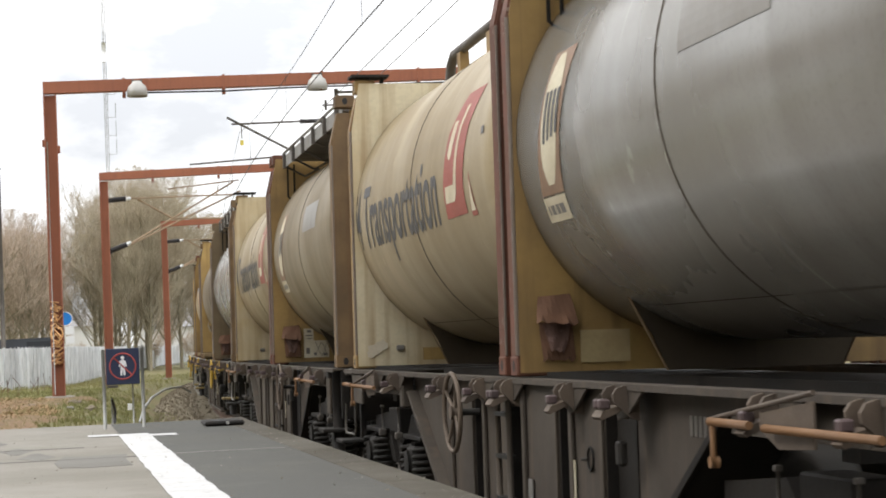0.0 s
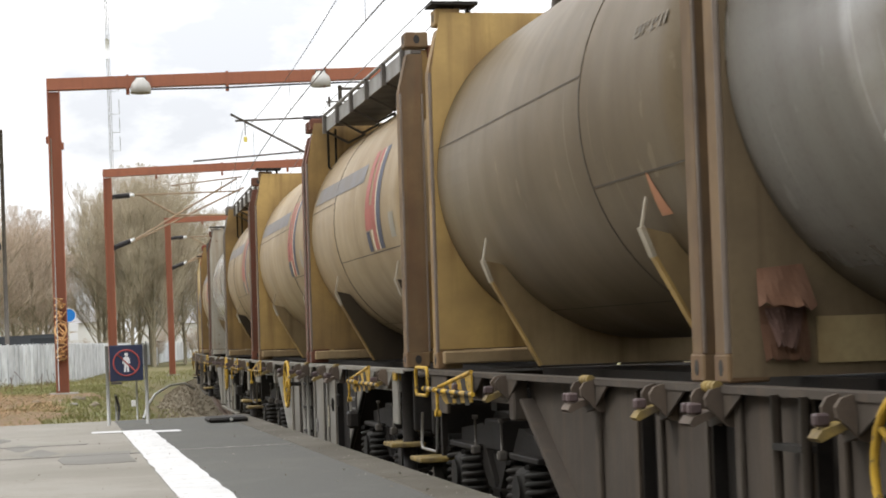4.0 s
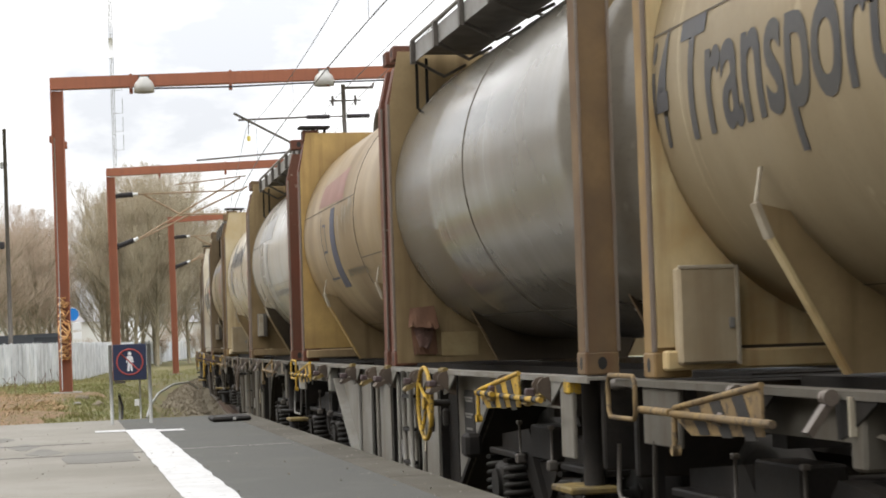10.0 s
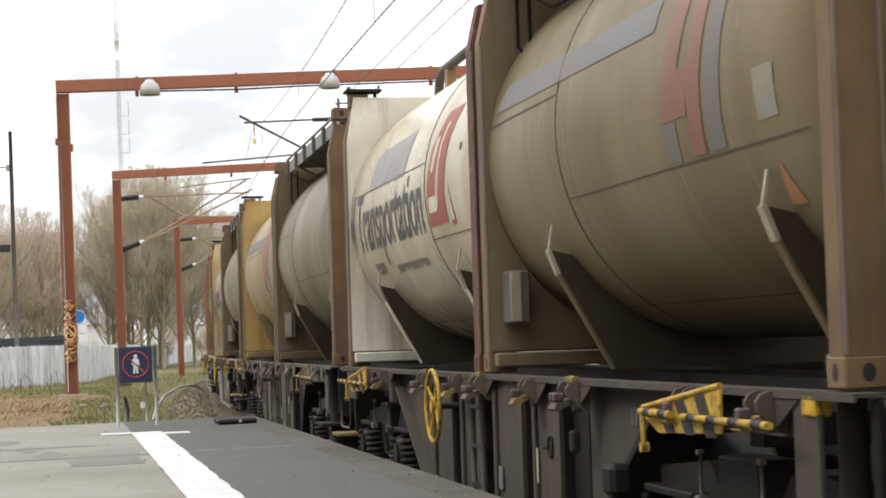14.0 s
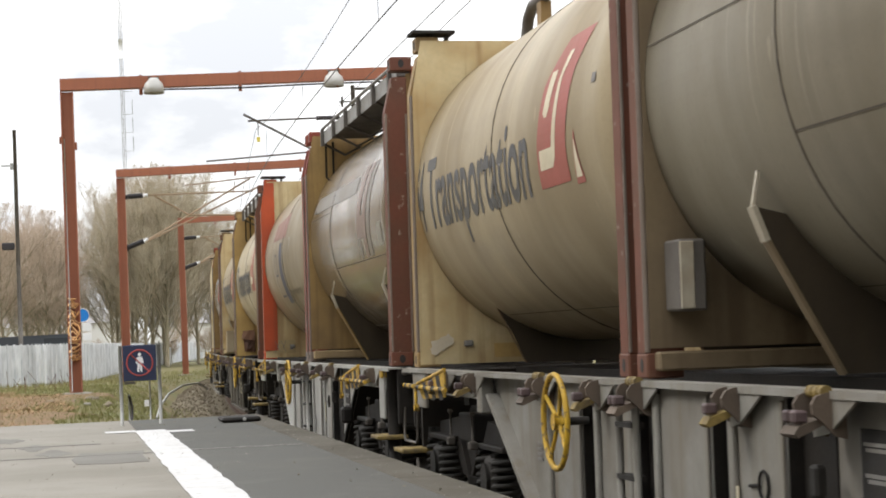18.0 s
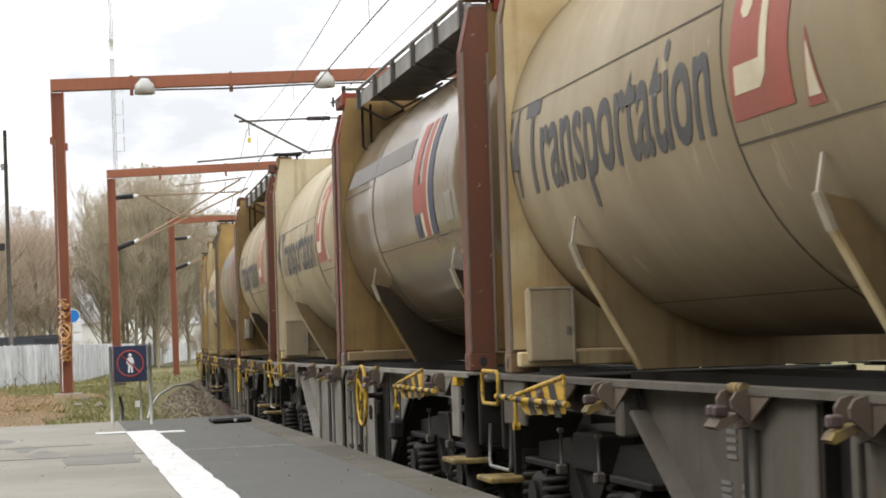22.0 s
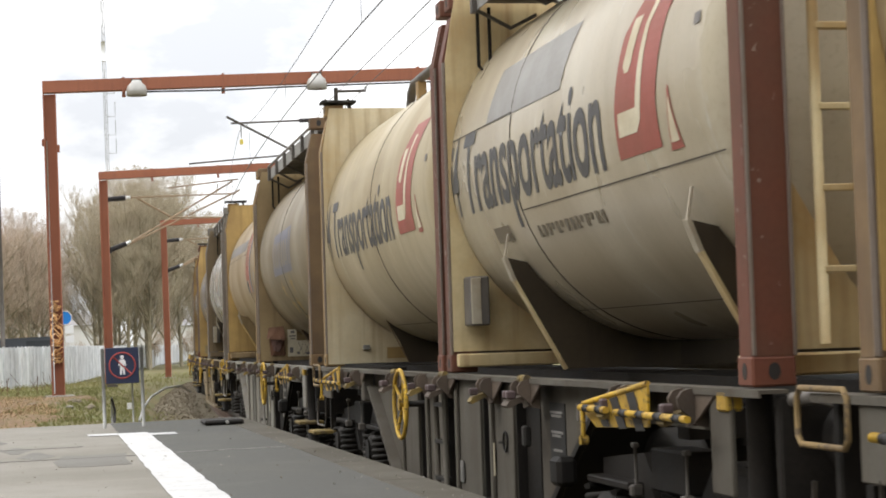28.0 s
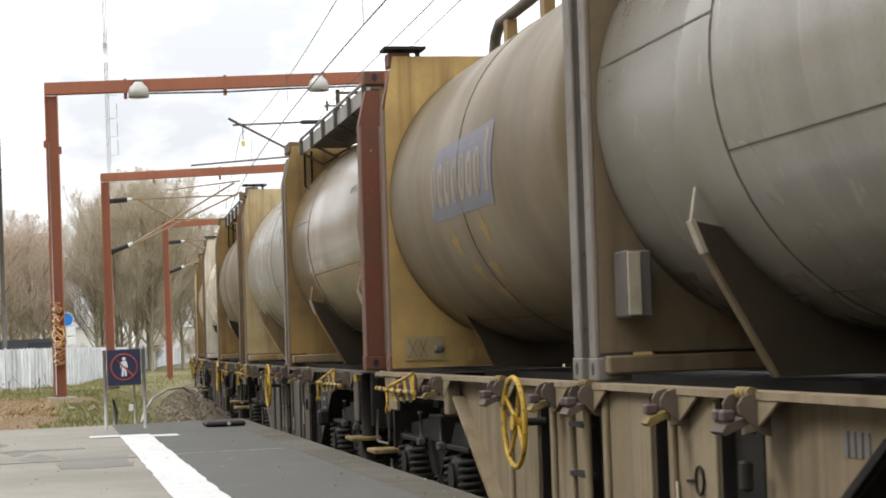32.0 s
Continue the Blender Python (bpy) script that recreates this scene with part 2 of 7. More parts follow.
WAGON = {
    "light": mat("light_grey_wagon_paint", (0.24, 0.23, 0.204), 0.65, 0, (0.145, 0.125, 0.095), 0.8, 2.0, 35, 0.12, 0.5, (0.15, 0.115, 0.07)),
    "pale": mat("pale_grey_wagon_paint", (0.37, 0.365, 0.34), 0.6, 0, (0.24, 0.225, 0.19), 0.7, 2.0, 35, 0.12, 0.5, (0.16, 0.12, 0.075)),
    "stone": mat("stone_coloured_wagon_paint", (0.108, 0.097, 0.077), 0.75, 0, (0.062, 0.051, 0.038), 0.75, 2.0, 35, 0.12, 0.6, (0.07, 0.052, 0.034)),
    "dark": mat("dark_brown_wagon_paint", (0.07, 0.057, 0.044), 0.75, 0, (0.052, 0.041, 0.032), 0.7, 2.0, 35, 0.12, 0.4, (0.12, 0.085, 0.055)),
    "ochre": mat("ochre_brown_wagon_paint", (0.27, 0.215, 0.135), 0.7, 0, (0.16, 0.115, 0.065), 0.7, 2.0, 35, 0.12, 0.5, (0.09, 0.06, 0.035)),
}
# grease black of the running gear; also the shade colour of girder gaps and end
M_GRIME_AND_SHADE = mat("greasy_and_shade_black_steel", (0.014, 0.0125, 0.011), 0.6, 0.0, (0.03, 0.025, 0.02), 0.7, 4, 50, 0.2)
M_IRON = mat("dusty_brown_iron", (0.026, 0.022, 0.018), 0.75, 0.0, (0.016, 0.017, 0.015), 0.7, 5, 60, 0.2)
M_GRIME_AND_SHADE.node_tree.nodes["Principled BSDF"].inputs["Specular IOR Level"].default_value = 0.15
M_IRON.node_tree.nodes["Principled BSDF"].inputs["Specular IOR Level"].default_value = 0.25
M_STEEL = mat("weathered_galvanised_steel", (0.30, 0.29, 0.27), 0.5, 0.5, (0.17, 0.15, 0.125), 0.6, 4, 60, 0.1)
M_WALKWAY = mat("dark_weathered_walkway_steel", (0.13, 0.115, 0.098), 0.6, 0.3, (0.07, 0.06, 0.05), 0.7, 4, 60, 0.15)
M_YELLOW = mat("chipped_yellow_paint", (0.56, 0.345, 0.03), 0.55, 0, (0.27, 0.165, 0.035), 0.75, 7, 60, 0.1, 0.35, (0.12, 0.09, 0.045), 0.12, (1, 1, 1), 0.7, (0.07, 0.055, 0.04), 0.57)
M_BLACK = mat("black_paint", (0.022, 0.021, 0.02), 0.6, 0, (0.05, 0.042, 0.034), 0.5, 5, 60, 0.1)
M_RUST_BAR = mat("rust_orange_handle_paint", (0.19, 0.10, 0.045), 0.65, 0, (0.17, 0.09, 0.045), 0.6, 5, 60, 0.1)
M_DUST_BAR = mat("dusty_tan_bar_paint", (0.25, 0.168, 0.07), 0.7, 0, (0.12, 0.088, 0.06), 0.7, 5, 60, 0.1, spots=0.6, spot_colour=(0.06, 0.048, 0.038), spot_at=0.55)
M_PURPLE = mat("dull_purple_brown_primer", (0.085, 0.056, 0.055), 0.55, 0.1, (0.075, 0.05, 0.045), 0.7, 8, 50, 0.15, vary=0.2)
M_TRAY = mat("worn_ochre_tray_paint", (0.25, 0.175, 0.05), 0.65, 0, (0.075, 0.058, 0.04), 0.95, 11, 50, 0.15, vary=0.2)
M_RUST = mat("flaking_rust", (0.155, 0.078, 0.045), 0.85, 0, (0.11, 0.062, 0.04), 0.8, 6, 60, 0.3)
M_INK = mat("dark_grey_lettering", (0.068, 0.066, 0.068), 0.5, 0, (0.12, 0.11, 0.09), 0.6, 3, 40, 0)
M_NAVY = mat("navy_blue_marking", (0.046, 0.053, 0.088), 0.5, 0, (0.09, 0.082, 0.082), 0.6, 3, 40, 0)
M_FADED = mat("faded_blue_grey_marking", (0.15, 0.14, 0.14), 0.5, 0, (0.19, 0.16, 0.12), 0.7, 2, 40, 0)
M_FAINT = mat("almost_worn_off_marking", (0.14, 0.115, 0.078), 0.5, 0, (0.18, 0.142, 0.09), 0.8, 2, 40, 0)
M_GHOST = mat("ghost_of_a_marking", (0.31, 0.305, 0.295), 0.5, 0, (0.36, 0.34, 0.29), 0.8, 2, 40, 0)
M_SCUFF = mat("pale_scuffed_film", (0.29, 0.25, 0.185), 0.5, 0, (0.24, 0.19, 0.12), 0.9, 4, 40, 0)
M_RED = mat("red_marking", (0.33, 0.085, 0.062), 0.5, 0, (0.25, 0.105, 0.07), 0.6, 3, 40, 0)
M_FADED_RED = mat("faded_red_marking", (0.235, 0.105, 0.078), 0.5, 0, (0.20, 0.125, 0.085), 0.7, 3, 40, 0)
M_POUCH = mat("dull_reddish_brown_canvas", (0.135, 0.075, 0.058), 0.8, 0, (0.09, 0.055, 0.042), 0.8, 7, 60, 0.2, spots=0.5, spot_colour=(0.20, 0.13, 0.11), spot_at=0.58)
M_SPLASH = mat("splashed_white_paint", (0.58, 0.52, 0.40), 0.5, 0, (0.48, 0.40, 0.28), 0.5, 6, 40, 0.05)
M_CREAM = mat("cream_sticker", (0.62, 0.56, 0.41), 0.55, 0, (0.42, 0.34, 0.21), 0.6, 4, 40, 0)
M_PLACARD = mat("yellowed_placard", (0.42, 0.33, 0.17), 0.6, 0, (0.30, 0.20, 0.09), 0.7, 5, 40, 0)
M_OLD_STICKER = mat("faded_sticker", (0.27, 0.25, 0.20), 0.5, 0, (0.22, 0.18, 0.12), 0.5, 4, 40, 0)
M_STAR = mat("faded_yellow_marking", (0.30, 0.20, 0.06), 0.5, 0, (0.27, 0.19, 0.08), 0.6, 4, 40, 0)
M_WARN = mat("orange_warning_sticker", (0.45, 0.20, 0.10), 0.5, 0, (0.32, 0.19, 0.11), 0.5, 4, 40, 0)
M_TRACE = mat("trace_of_a_blue_marking", (0.165, 0.145, 0.115), 0.3, 0, (0.20, 0.165, 0.12), 0.8, 2, 40, 0)
M_TRACE_RED = mat("trace_of_a_red_marking", (0.20, 0.125, 0.095), 0.3, 0, (0.20, 0.145, 0.105), 0.8, 2, 40, 0)
M_POOL = mat("faded_blue_panel_marking", (0.125, 0.125, 0.16), 0.45, 0, (0.155, 0.14, 0.135), 0.7, 2, 30, 0)
M_POOL_INK = mat("tan_panel_lettering", (0.24, 0.195, 0.13), 0.45, 0, (0.19, 0.15, 0.10), 0.6, 3, 30, 0)
M_SILL = mat("dusty_tan_sill_paint", (0.34, 0.245, 0.13), 0.6, 0, (0.21, 0.145, 0.075), 0.7, 4, 40, 0.1, 0.4, (0.13, 0.085, 0.045))
M_BOX = mat("pale_tan_box_paint", (0.40, 0.33, 0.22), 0.55, 0, (0.27, 0.20, 0.115), 0.7, 3, 40, 0.1, 0.4, (0.16, 0.10, 0.05))
M_PAD = mat("pale_worn_pad", (0.42, 0.37, 0.28), 0.5, 0.1, (0.26, 0.20, 0.13), 0.7, 8, 40, 0.1)
M_RUSTY_FILM = mat("rust_red_sticker", (0.26, 0.16, 0.10), 0.5, 0, (0.21, 0.135, 0.085), 0.7, 5, 40, 0)
M_SEAM = mat("dark_cladding_seam", (0.085, 0.07, 0.054), 0.7, 0, (0.11, 0.09, 0.065), 0.6, 3, 40, 0)
M_PATCH = mat("grey_repair_film", (0.23, 0.215, 0.19), 0.35, 0, (0.17, 0.15, 0.12), 0.5, 3, 40, 0)
M_CASTING = mat("worn_casting_steel", (0.24, 0.205, 0.175), 0.6, 0.1, (0.09, 0.06, 0.045), 0.8, 6, 50, 0.15, 0.3, RUSTY)
# brown saddle steel, with the shade under the tank darkened into its colour
M_SADDLE = mat("shade_darkened_brown_saddle_steel", (0.06, 0.044, 0.025), 0.7, 0, (0.035, 0.026, 0.016), 0.8, 2.0, 30, 0.1, 0.4, (0.035, 0.026, 0.018))
M_BARE_EDGE = mat("worn_bare_edge", (0.20, 0.165, 0.135), 0.5, 0.2, (0.17, 0.12, 0.085), 0.7, 6, 50, 0.1)
M_GANTRY = mat("red_oxide_gantry_paint", (0.335, 0.122, 0.066), 0.6, 0, (0.25, 0.098, 0.06), 0.6, 0.8, 30, 0.08, 0.3, (0.16, 0.07, 0.05))
M_GRAFFITI = mat("orange_spray_paint", (0.92, 0.56, 0.26), 0.6, 0, (0.6, 0.3, 0.12), 0.4, 4, 40, 0)
M_ALU = mat("grey_enamel", (0.45, 0.44, 0.41), 0.45, 0.1, (0.34, 0.32, 0.29), 0.5, 4, 50, 0.05)
M_WIRE = mat("dull_copper_wire", (0.10, 0.085, 0.075), 0.5, 0.6, (0.07, 0.06, 0.055), 0.5, 5, 40, 0)
M_INSUL = mat("black_insulator", (0.03, 0.028, 0.03), 0.4, 0, (0.06, 0.05, 0.05), 0.5, 5, 40, 0)
M_TUBE = mat("tarnished_copper_tube", (0.36, 0.25, 0.15), 0.5, 0.3, (0.22, 0.16, 0.11), 0.6, 5, 40, 0.05)


# ---- mesh helpers ----
def box(bm, x0, x1, y0, y1, z0, z1, bevel=0.0):
    vs = [bm.verts.new((x, y, z)) for z in (z0, z1) for y in (y0, y1) for x in (x0, x1)]
    fs = [bm.faces.new([vs[i] for i in f]) for f in ((0, 2, 3, 1), (4, 5, 7, 6), (0, 1, 5, 4), (2, 6, 7, 3), (0, 4, 6, 2), (1, 3, 7, 5))]
    if bevel:
        bmesh.ops.bevel(bm, geom=list({e for f in fs for e in f.edges}), offset=bevel, segments=1, affect="EDGES", profile=0.5)
    return bm


def prism(bm, outline, axis, a, b):
    """Extrudes an outline of 2D points along an axis ('x', 'y' or 'z') from a to b."""
    def at(p, d):
        return {"x": (d, p[0], p[1]), "y": (p[0], d, p[1]), "z": (p[0], p[1], d)}[axis]
    va = [bm.verts.new(at(p, a)) for p in outline]
    vb = [bm.verts.new(at(p, b)) for p in outline]
    bm.faces.new(va), bm.faces.new(vb[::-1])
    k = len(outline)
    for i in range(k):
        bm.faces.new((va[i], vb[i], vb[(i + 1) % k], va[(i + 1) % k]))
    bmesh.ops.recalc_face_normals(bm, faces=bm.faces[:])
    return bm


def tube(bm, pts, r, sides=8, closed=False, r1=None):
    """A round bar along points, with mitred bends; r1: the radius at its end."""
    pts = [Vector(p) for p in pts]
    rings, up0 = [], None
    k = len(pts)
    for i, p in enumerate(pts):
        if closed:
            d = (pts[(i + 1) % k] - pts[i - 1]).normalized()
        else:
            d = (pts[min(i + 1, k - 1)] - pts[max(i - 1, 0)]).normalized()
        if up0 is None:
            up0 = Vector((0, 0, 1)) if abs(d.z) < 0.9 else Vector((1, 0, 0))
        s = d.cross(up0).normalized()
        u = s.cross(d).normalized()
        up0 = u
        rad = r if r1 is None else r + (r1 - r) * i / max(1, k - 1)
        rings.append([bm.verts.new(p + s * (rad * math.cos(2 * math.pi * j / sides)) + u * (rad * math.sin(2 * math.pi * j / sides))) for j in range(sides)])
    span = range(k) if closed else range(k - 1)
    for i in span:
        a, b = rings[i], rings[(i + 1) % k]
        for j in range(sides):
            bm.faces.new((a[j], a[(j + 1) % sides], b[(j + 1) % sides], b[j])).smooth = True
    if not closed:
        bm.faces.new(rings[0]), bm.faces.new(rings[-1][::-1])
    return bm


def disc(bm, c, axis, r, half, sides=24, r2=None):
    """A short round drum about c along an axis."""
    c, a = Vector(c), {"x": Vector((1, 0, 0)), "y": Vector((0, 1, 0)), "z": Vector((0, 0, 1))}[axis]
    tube(bm, [c - a * half, c + a * half], r, sides, False, r2)
    for f in bm.faces[-2 - sides:]:
        f.smooth = len(f.verts) == 4
    return bm


def lathe(bm, profile, sides, axis="y", centre=(0, 0, 0)):
    """Turns (radius, along) points about an axis; a radius of zero closes the end."""
    rings = []
    cx, cy, cz = centre
    for r, d in profile:
        def at(t):
            a, b = r * math.cos(t), r * math.sin(t)
            return {"y": (cx + a, cy + d, cz + b), "z": (cx + a, cy + b, cz + d), "x": (cx + d, cy + a, cz + b)}[axis]
        rings.append([bm.verts.new(at(0))] if r == 0 else [bm.verts.new(at(2 * math.pi * i / sides)) for i in range(sides)])
    for a, b in zip(rings, rings[1:]):
        for i in range(sides):
            j = (i + 1) % sides
            if len(a) == 1 and len(b) > 1:
                f = bm.faces.new((a[0], b[i], b[j]))
            elif len(b) == 1 and len(a) > 1:
                f = bm.faces.new((a[i], a[j], b[0]))
            else:
                f = bm.faces.new((a[i], a[j], b[j], b[i]))
            f.smooth = True
    bmesh.ops.recalc_face_normals(bm, faces=bm.faces[:])
    return bm


MESHES = {}


def mesh_of(bm, name, material):
    me = bpy.data.meshes.new(name)
    bm.to_mesh(me)
    bm.free()
    for m in material if isinstance(material, (list, tuple)) else [material]:
        me.materials.append(m)
    return me


def shared(key, material, build):
    """The mesh of this key and material, built once."""
    mats = material if isinstance(material, (list, tuple)) else [material]
    k = (key, tuple(m.name for m in mats))
    if k not in MESHES:
        bm = bmesh.new()
        build(bm)
        MESHES[k] = mesh_of(bm, key if isinstance(key, str) else key[0], material)
    return MESHES[k]


def part(name, bm, material, parent, label="", m=None):
    """Links a bmesh (or a ready mesh) as one mesh object under a thing or a part."""
    me = bm if isinstance(bm, bpy.types.Mesh) else mesh_of(bm, name, material)
    ob = new(name, me)
    ob.parent = parent
    if m is not None:
        ob.matrix_basis = m
    return tagged(ob, label)


def thing(name, label, category, group="", kind="", m=None):
    ob = new(name)
    if m is not None:
        ob.matrix_basis = m
    return tagged(ob, label, category, group, kind)


def solid(name, bm, material, label, category, group="", kind="", m=None):
    ob = new(name, mesh_of(bm, name, material))
    if m is not None:
        ob.matrix_basis = m
    return tagged(ob, label, category, group, kind)


# ---- the line of the track: straight past the platform, then a curve to the right ----
AXIS_X, BEND, BEND_FROM = 3.879, 0.00182, 15.7
CANT = 0.57
DECK = 1.18


def line(s, side=0.0):
    """Place and heading (radians, to the right) of the track's axis s metres along it; side: metres to the right."""
    if s <= BEND_FROM:
        x, y, h = AXIS_X, s, 0.0
    else:
        h = BEND * (s - BEND_FROM)
        x, y = AXIS_X + (1 - math.cos(h)) / BEND, BEND_FROM + math.sin(h) / BEND
    return x + side * math.cos(h), y - side * math.sin(h), h


def on_line(s, side=0.0, z=0.0, cant=CANT):
    x, y, h = line(s, side)
    return Matrix.Translation((x, y, z)) @ Matrix.Rotation(-h, 4, "Z") @ Matrix.Rotation(radians(cant), 4, "Y")


# ---- tank containers ----
HALF_L, HALF_W, TALL = 2.91, 1.219, 2.591
END = Matrix.Translation((0, HALF_L - 3.029, 0))
TR, TZ = 1.185, 1.36


def on_tank(y, a, lift=0.003):
    """A point of the tank's shell: y along, a degrees above the level of its axis on the side of the platform."""
    r = TR + lift
    return Vector((-r * math.cos(radians(a)), y, TZ + r * math.sin(radians(a))))


def shell_patch(bm, corners, nu=1, nv=5, lift=0.003):
    """A four-cornered film on the shell; corners (y, degrees) in order round it."""
    (ya, aa), (yb, ab), (yc, ac), (yd, ad) = corners
    nv = max(nv, math.ceil(max(abs(ad - aa), abs(ac - ab)) / 2.5))
    g = []
    for i in range(nu + 1):
        row = []
        for j in range(nv + 1):
            u, v = i / nu, j / nv
            y = (ya * (1 - u) + yb * u) * (1 - v) + (yd * (1 - u) + yc * u) * v
            a = (aa * (1 - u) + ab * u) * (1 - v) + (ad * (1 - u) + ac * u) * v
            row.append(bm.verts.new(on_tank(y, a, lift)))
        g.append(row)
    for i in range(nu):
        for j in range(nv):
            bm.faces.new((g[i][j], g[i + 1][j], g[i + 1][j + 1], g[i][j + 1]))
    return bm


def quad_on(bm, y0, y1, a0, a1, slant=0.0, nv=5, lift=0.003):
    return shell_patch(bm, ((y0, a0), (y1, a0), (y1 - slant, a1), (y0 - slant, a1)), 1, nv, lift)


def film(name, key, material, parent, build, label=""):
    return part(name, shared(key, material, build), None, parent, label)


def bar_letter(bm, i, y, a0, a1, pitch, tall, thin, slant):
    quad_on(bm, y, y - thin, a0, a1 if tall else a0 + (a1 - a0) * 0.72, slant, 3)
    if not tall:
        quad_on(bm, y - pitch * 0.52, y - pitch * 0.52 - thin, a0 + (1.5 if i % 3 else 0), a0 + (a1 - a0) * 0.70, slant, 3)
        quad_on(bm, y - thin, y - pitch * 0.52, a0 + (a1 - a0) * (0.58 if i % 2 else 0.0), a0 + (a1 - a0) * (0.70 if i % 2 else 0.12), 0, 1)


def lettering(key, material, parent, start, a0, a1, count, pitch, tall=(), thin=0.055, slant=0.02):
    """A line of writing that cannot be read, as plain upright bars, two to a letter."""
    for i in range(count):
        film("letter_bar", (key, i), material, parent, lambda bm: bar_letter(bm, i, start - i * pitch, a0, a1, pitch, i in tall, thin, slant))


def word(bm, text, y0, y1, a0, a1, lean):
    """Painted writing on the shell: its line runs from y0 to y1, its capitals stand from a0 to a1 degrees."""
    cu = bpy.data.curves.new("word", "FONT")
    cu.body, cu.offset, cu.resolution_u = text, 0.016, 4
    ob = bpy.data.objects.new("word", cu)
    me = bpy.data.meshes.new_from_object(ob)
    bm.from_mesh(me)
    bpy.data.objects.remove(ob)
    bpy.data.curves.remove(cu)
    bpy.data.meshes.remove(me)
    for k in range(-3, 11):
        bmesh.ops.bisect_plane(bm, geom=bm.verts[:] + bm.edges[:] + bm.faces[:], plane_co=(0, k * 0.08, 0), plane_no=(0, 1, 0))
    xs = [v.co.x for v in bm.verts]
    lo, hi = min(xs), max(xs)
    cap = 0.70
    for v in bm.verts:
        u, h = (v.co.x - lo) / (hi - lo), v.co.y / cap
        v.co = on_tank(y0 + (y1 - y0) * u - lean * h, a0 + (a1 - a0) * h, 0.003)
    bmesh.ops.recalc_face_normals(bm, faces=bm.faces[:])


def mark_company(c, faded=False):
    """A broad line of dark writing and a red emblem with a cream hook in it."""
    film("lettering", "company_word", M_INK, c, lambda bm: word(bm, "Transportation", 2.42, -0.80, -15, 9.8, 0.10), "dark grey painted word")
    film("lettering", "company_short_word", M_INK, c, lambda bm: word(bm, "i4", 2.80, 2.575, -15, 9.8, 0.10), "dark grey painted sign")
    em = film("emblem", "company_emblem", M_FADED_RED if faded else M_RED, c, lambda bm: (
        shell_patch(bm, ((-1.05, -14.5), (-1.70, -14.5), (-1.72, -4), (-1.08, -4)), 1, 3), shell_patch(bm, ((-1.08, -4), (-1.72, -4), (-1.84, 14), (-1.20, 14)), 1, 5),
        shell_patch(bm, ((-1.20, 14), (-1.84, 14), (-2.05, 26), (-1.52, 26)), 1, 3)), "red emblem")
    film("hook", "company_hook", M_CREAM, em, lambda bm: (
        quad_on(bm, -1.12, -1.40, -9.5, -4, 0.02, 2, 0.005), shell_patch(bm, ((-1.40, -9.5), (-1.475, -7), (-1.515, -2), (-1.42, -4)), 1, 3, 0.005),
        shell_patch(bm, ((-1.42, -4), (-1.515, -2), (-1.60, 14), (-1.535, 14)), 1, 5, 0.005), shell_patch(bm, ((-1.535, 14), (-1.60, 14), (-1.74, 21), (-1.65, 21)), 1, 3, 0.005),
        shell_patch(bm, ((-1.275, 4.6), (-1.325, 4.6), (-1.365, 6.2), (-1.24, 6.2)), 1, 1, 0.005), quad_on(bm, -1.24, -1.365, 6.2, 17, 0.10, 4, 0.005)))
    wm = film("warning_mark", "warning_triangle", M_RED, c, lambda bm: shell_patch(bm, ((-1.81, -16), (-1.98, -16), (-1.905, -2), (-1.895, -2)), 1, 4), "red-edged warning triangle")
    film("centre", "warning_centre", M_CREAM, wm, lambda bm: shell_patch(bm, ((-1.838, -14.3), (-1.952, -14.3), (-1.905, -4.5), (-1.895, -4.5)), 1, 4, 0.005))
    for i, q in enumerate(((-2.25, -2.33, 8, 10.5),)):
        film("marking", ("company_small", i), M_FADED, c, lambda bm: quad_on(bm, *q))


def mark_cross(c, faded=False):
    """A blue band and a red and blue ladder-shaped emblem."""
    film("band", "blue_band", M_TRACE if faded == 2 else M_FADED, c, lambda bm: shell_patch(bm, ((2.60, 13.5), (-0.70, 12.5), (-0.75, 20.5), (2.45, 21.5)), 5, 3), "faded blue band")
    em = film("emblem", "cross_red", M_TRACE_RED if faded == 2 else M_FADED_RED if faded else M_RED, c, lambda bm: (quad_on(bm, -0.80, -1.02, -9, 24, 0.24, 6), quad_on(bm, -1.00, -1.16, -9, 1, 0.07), quad_on(bm, -1.12, -1.30, -18, 24, 0.24, 7)), "red emblem with blue edges")
    film("edge", "cross_blue", M_TRACE if faded == 2 else M_FADED if faded else M_NAVY, em, lambda bm: (quad_on(bm, -1.35, -1.55, -18, 24, 0.24, 7), quad_on(bm, -0.78, -0.96, -18, -9.5, 0.03, 2)))
    if not faded:
        film("gap", "cross_gap_low", M_CREAM, em, lambda bm: quad_on(bm, -1.03, -1.11, -18, -9.3, 0.05, 3, 0.0022))
        film("gap", "cross_gap", M_CREAM, em, lambda bm: quad_on(bm, -1.29, -1.35, -18, 24, 0.24, 7, 0.0022))
    film("sticker", "blue_sticker", M_OLD_STICKER, c, lambda bm: quad_on(bm, -1.98, -2.20, -15, -5, 0.03), "faded square sticker")
    film("warning_mark", "warning_triangle_low", M_WARN, c, lambda bm: shell_patch(bm, ((-1.93, -33), (-2.10, -33), (-2.04, -24), (-2.03, -24)), 1, 3))


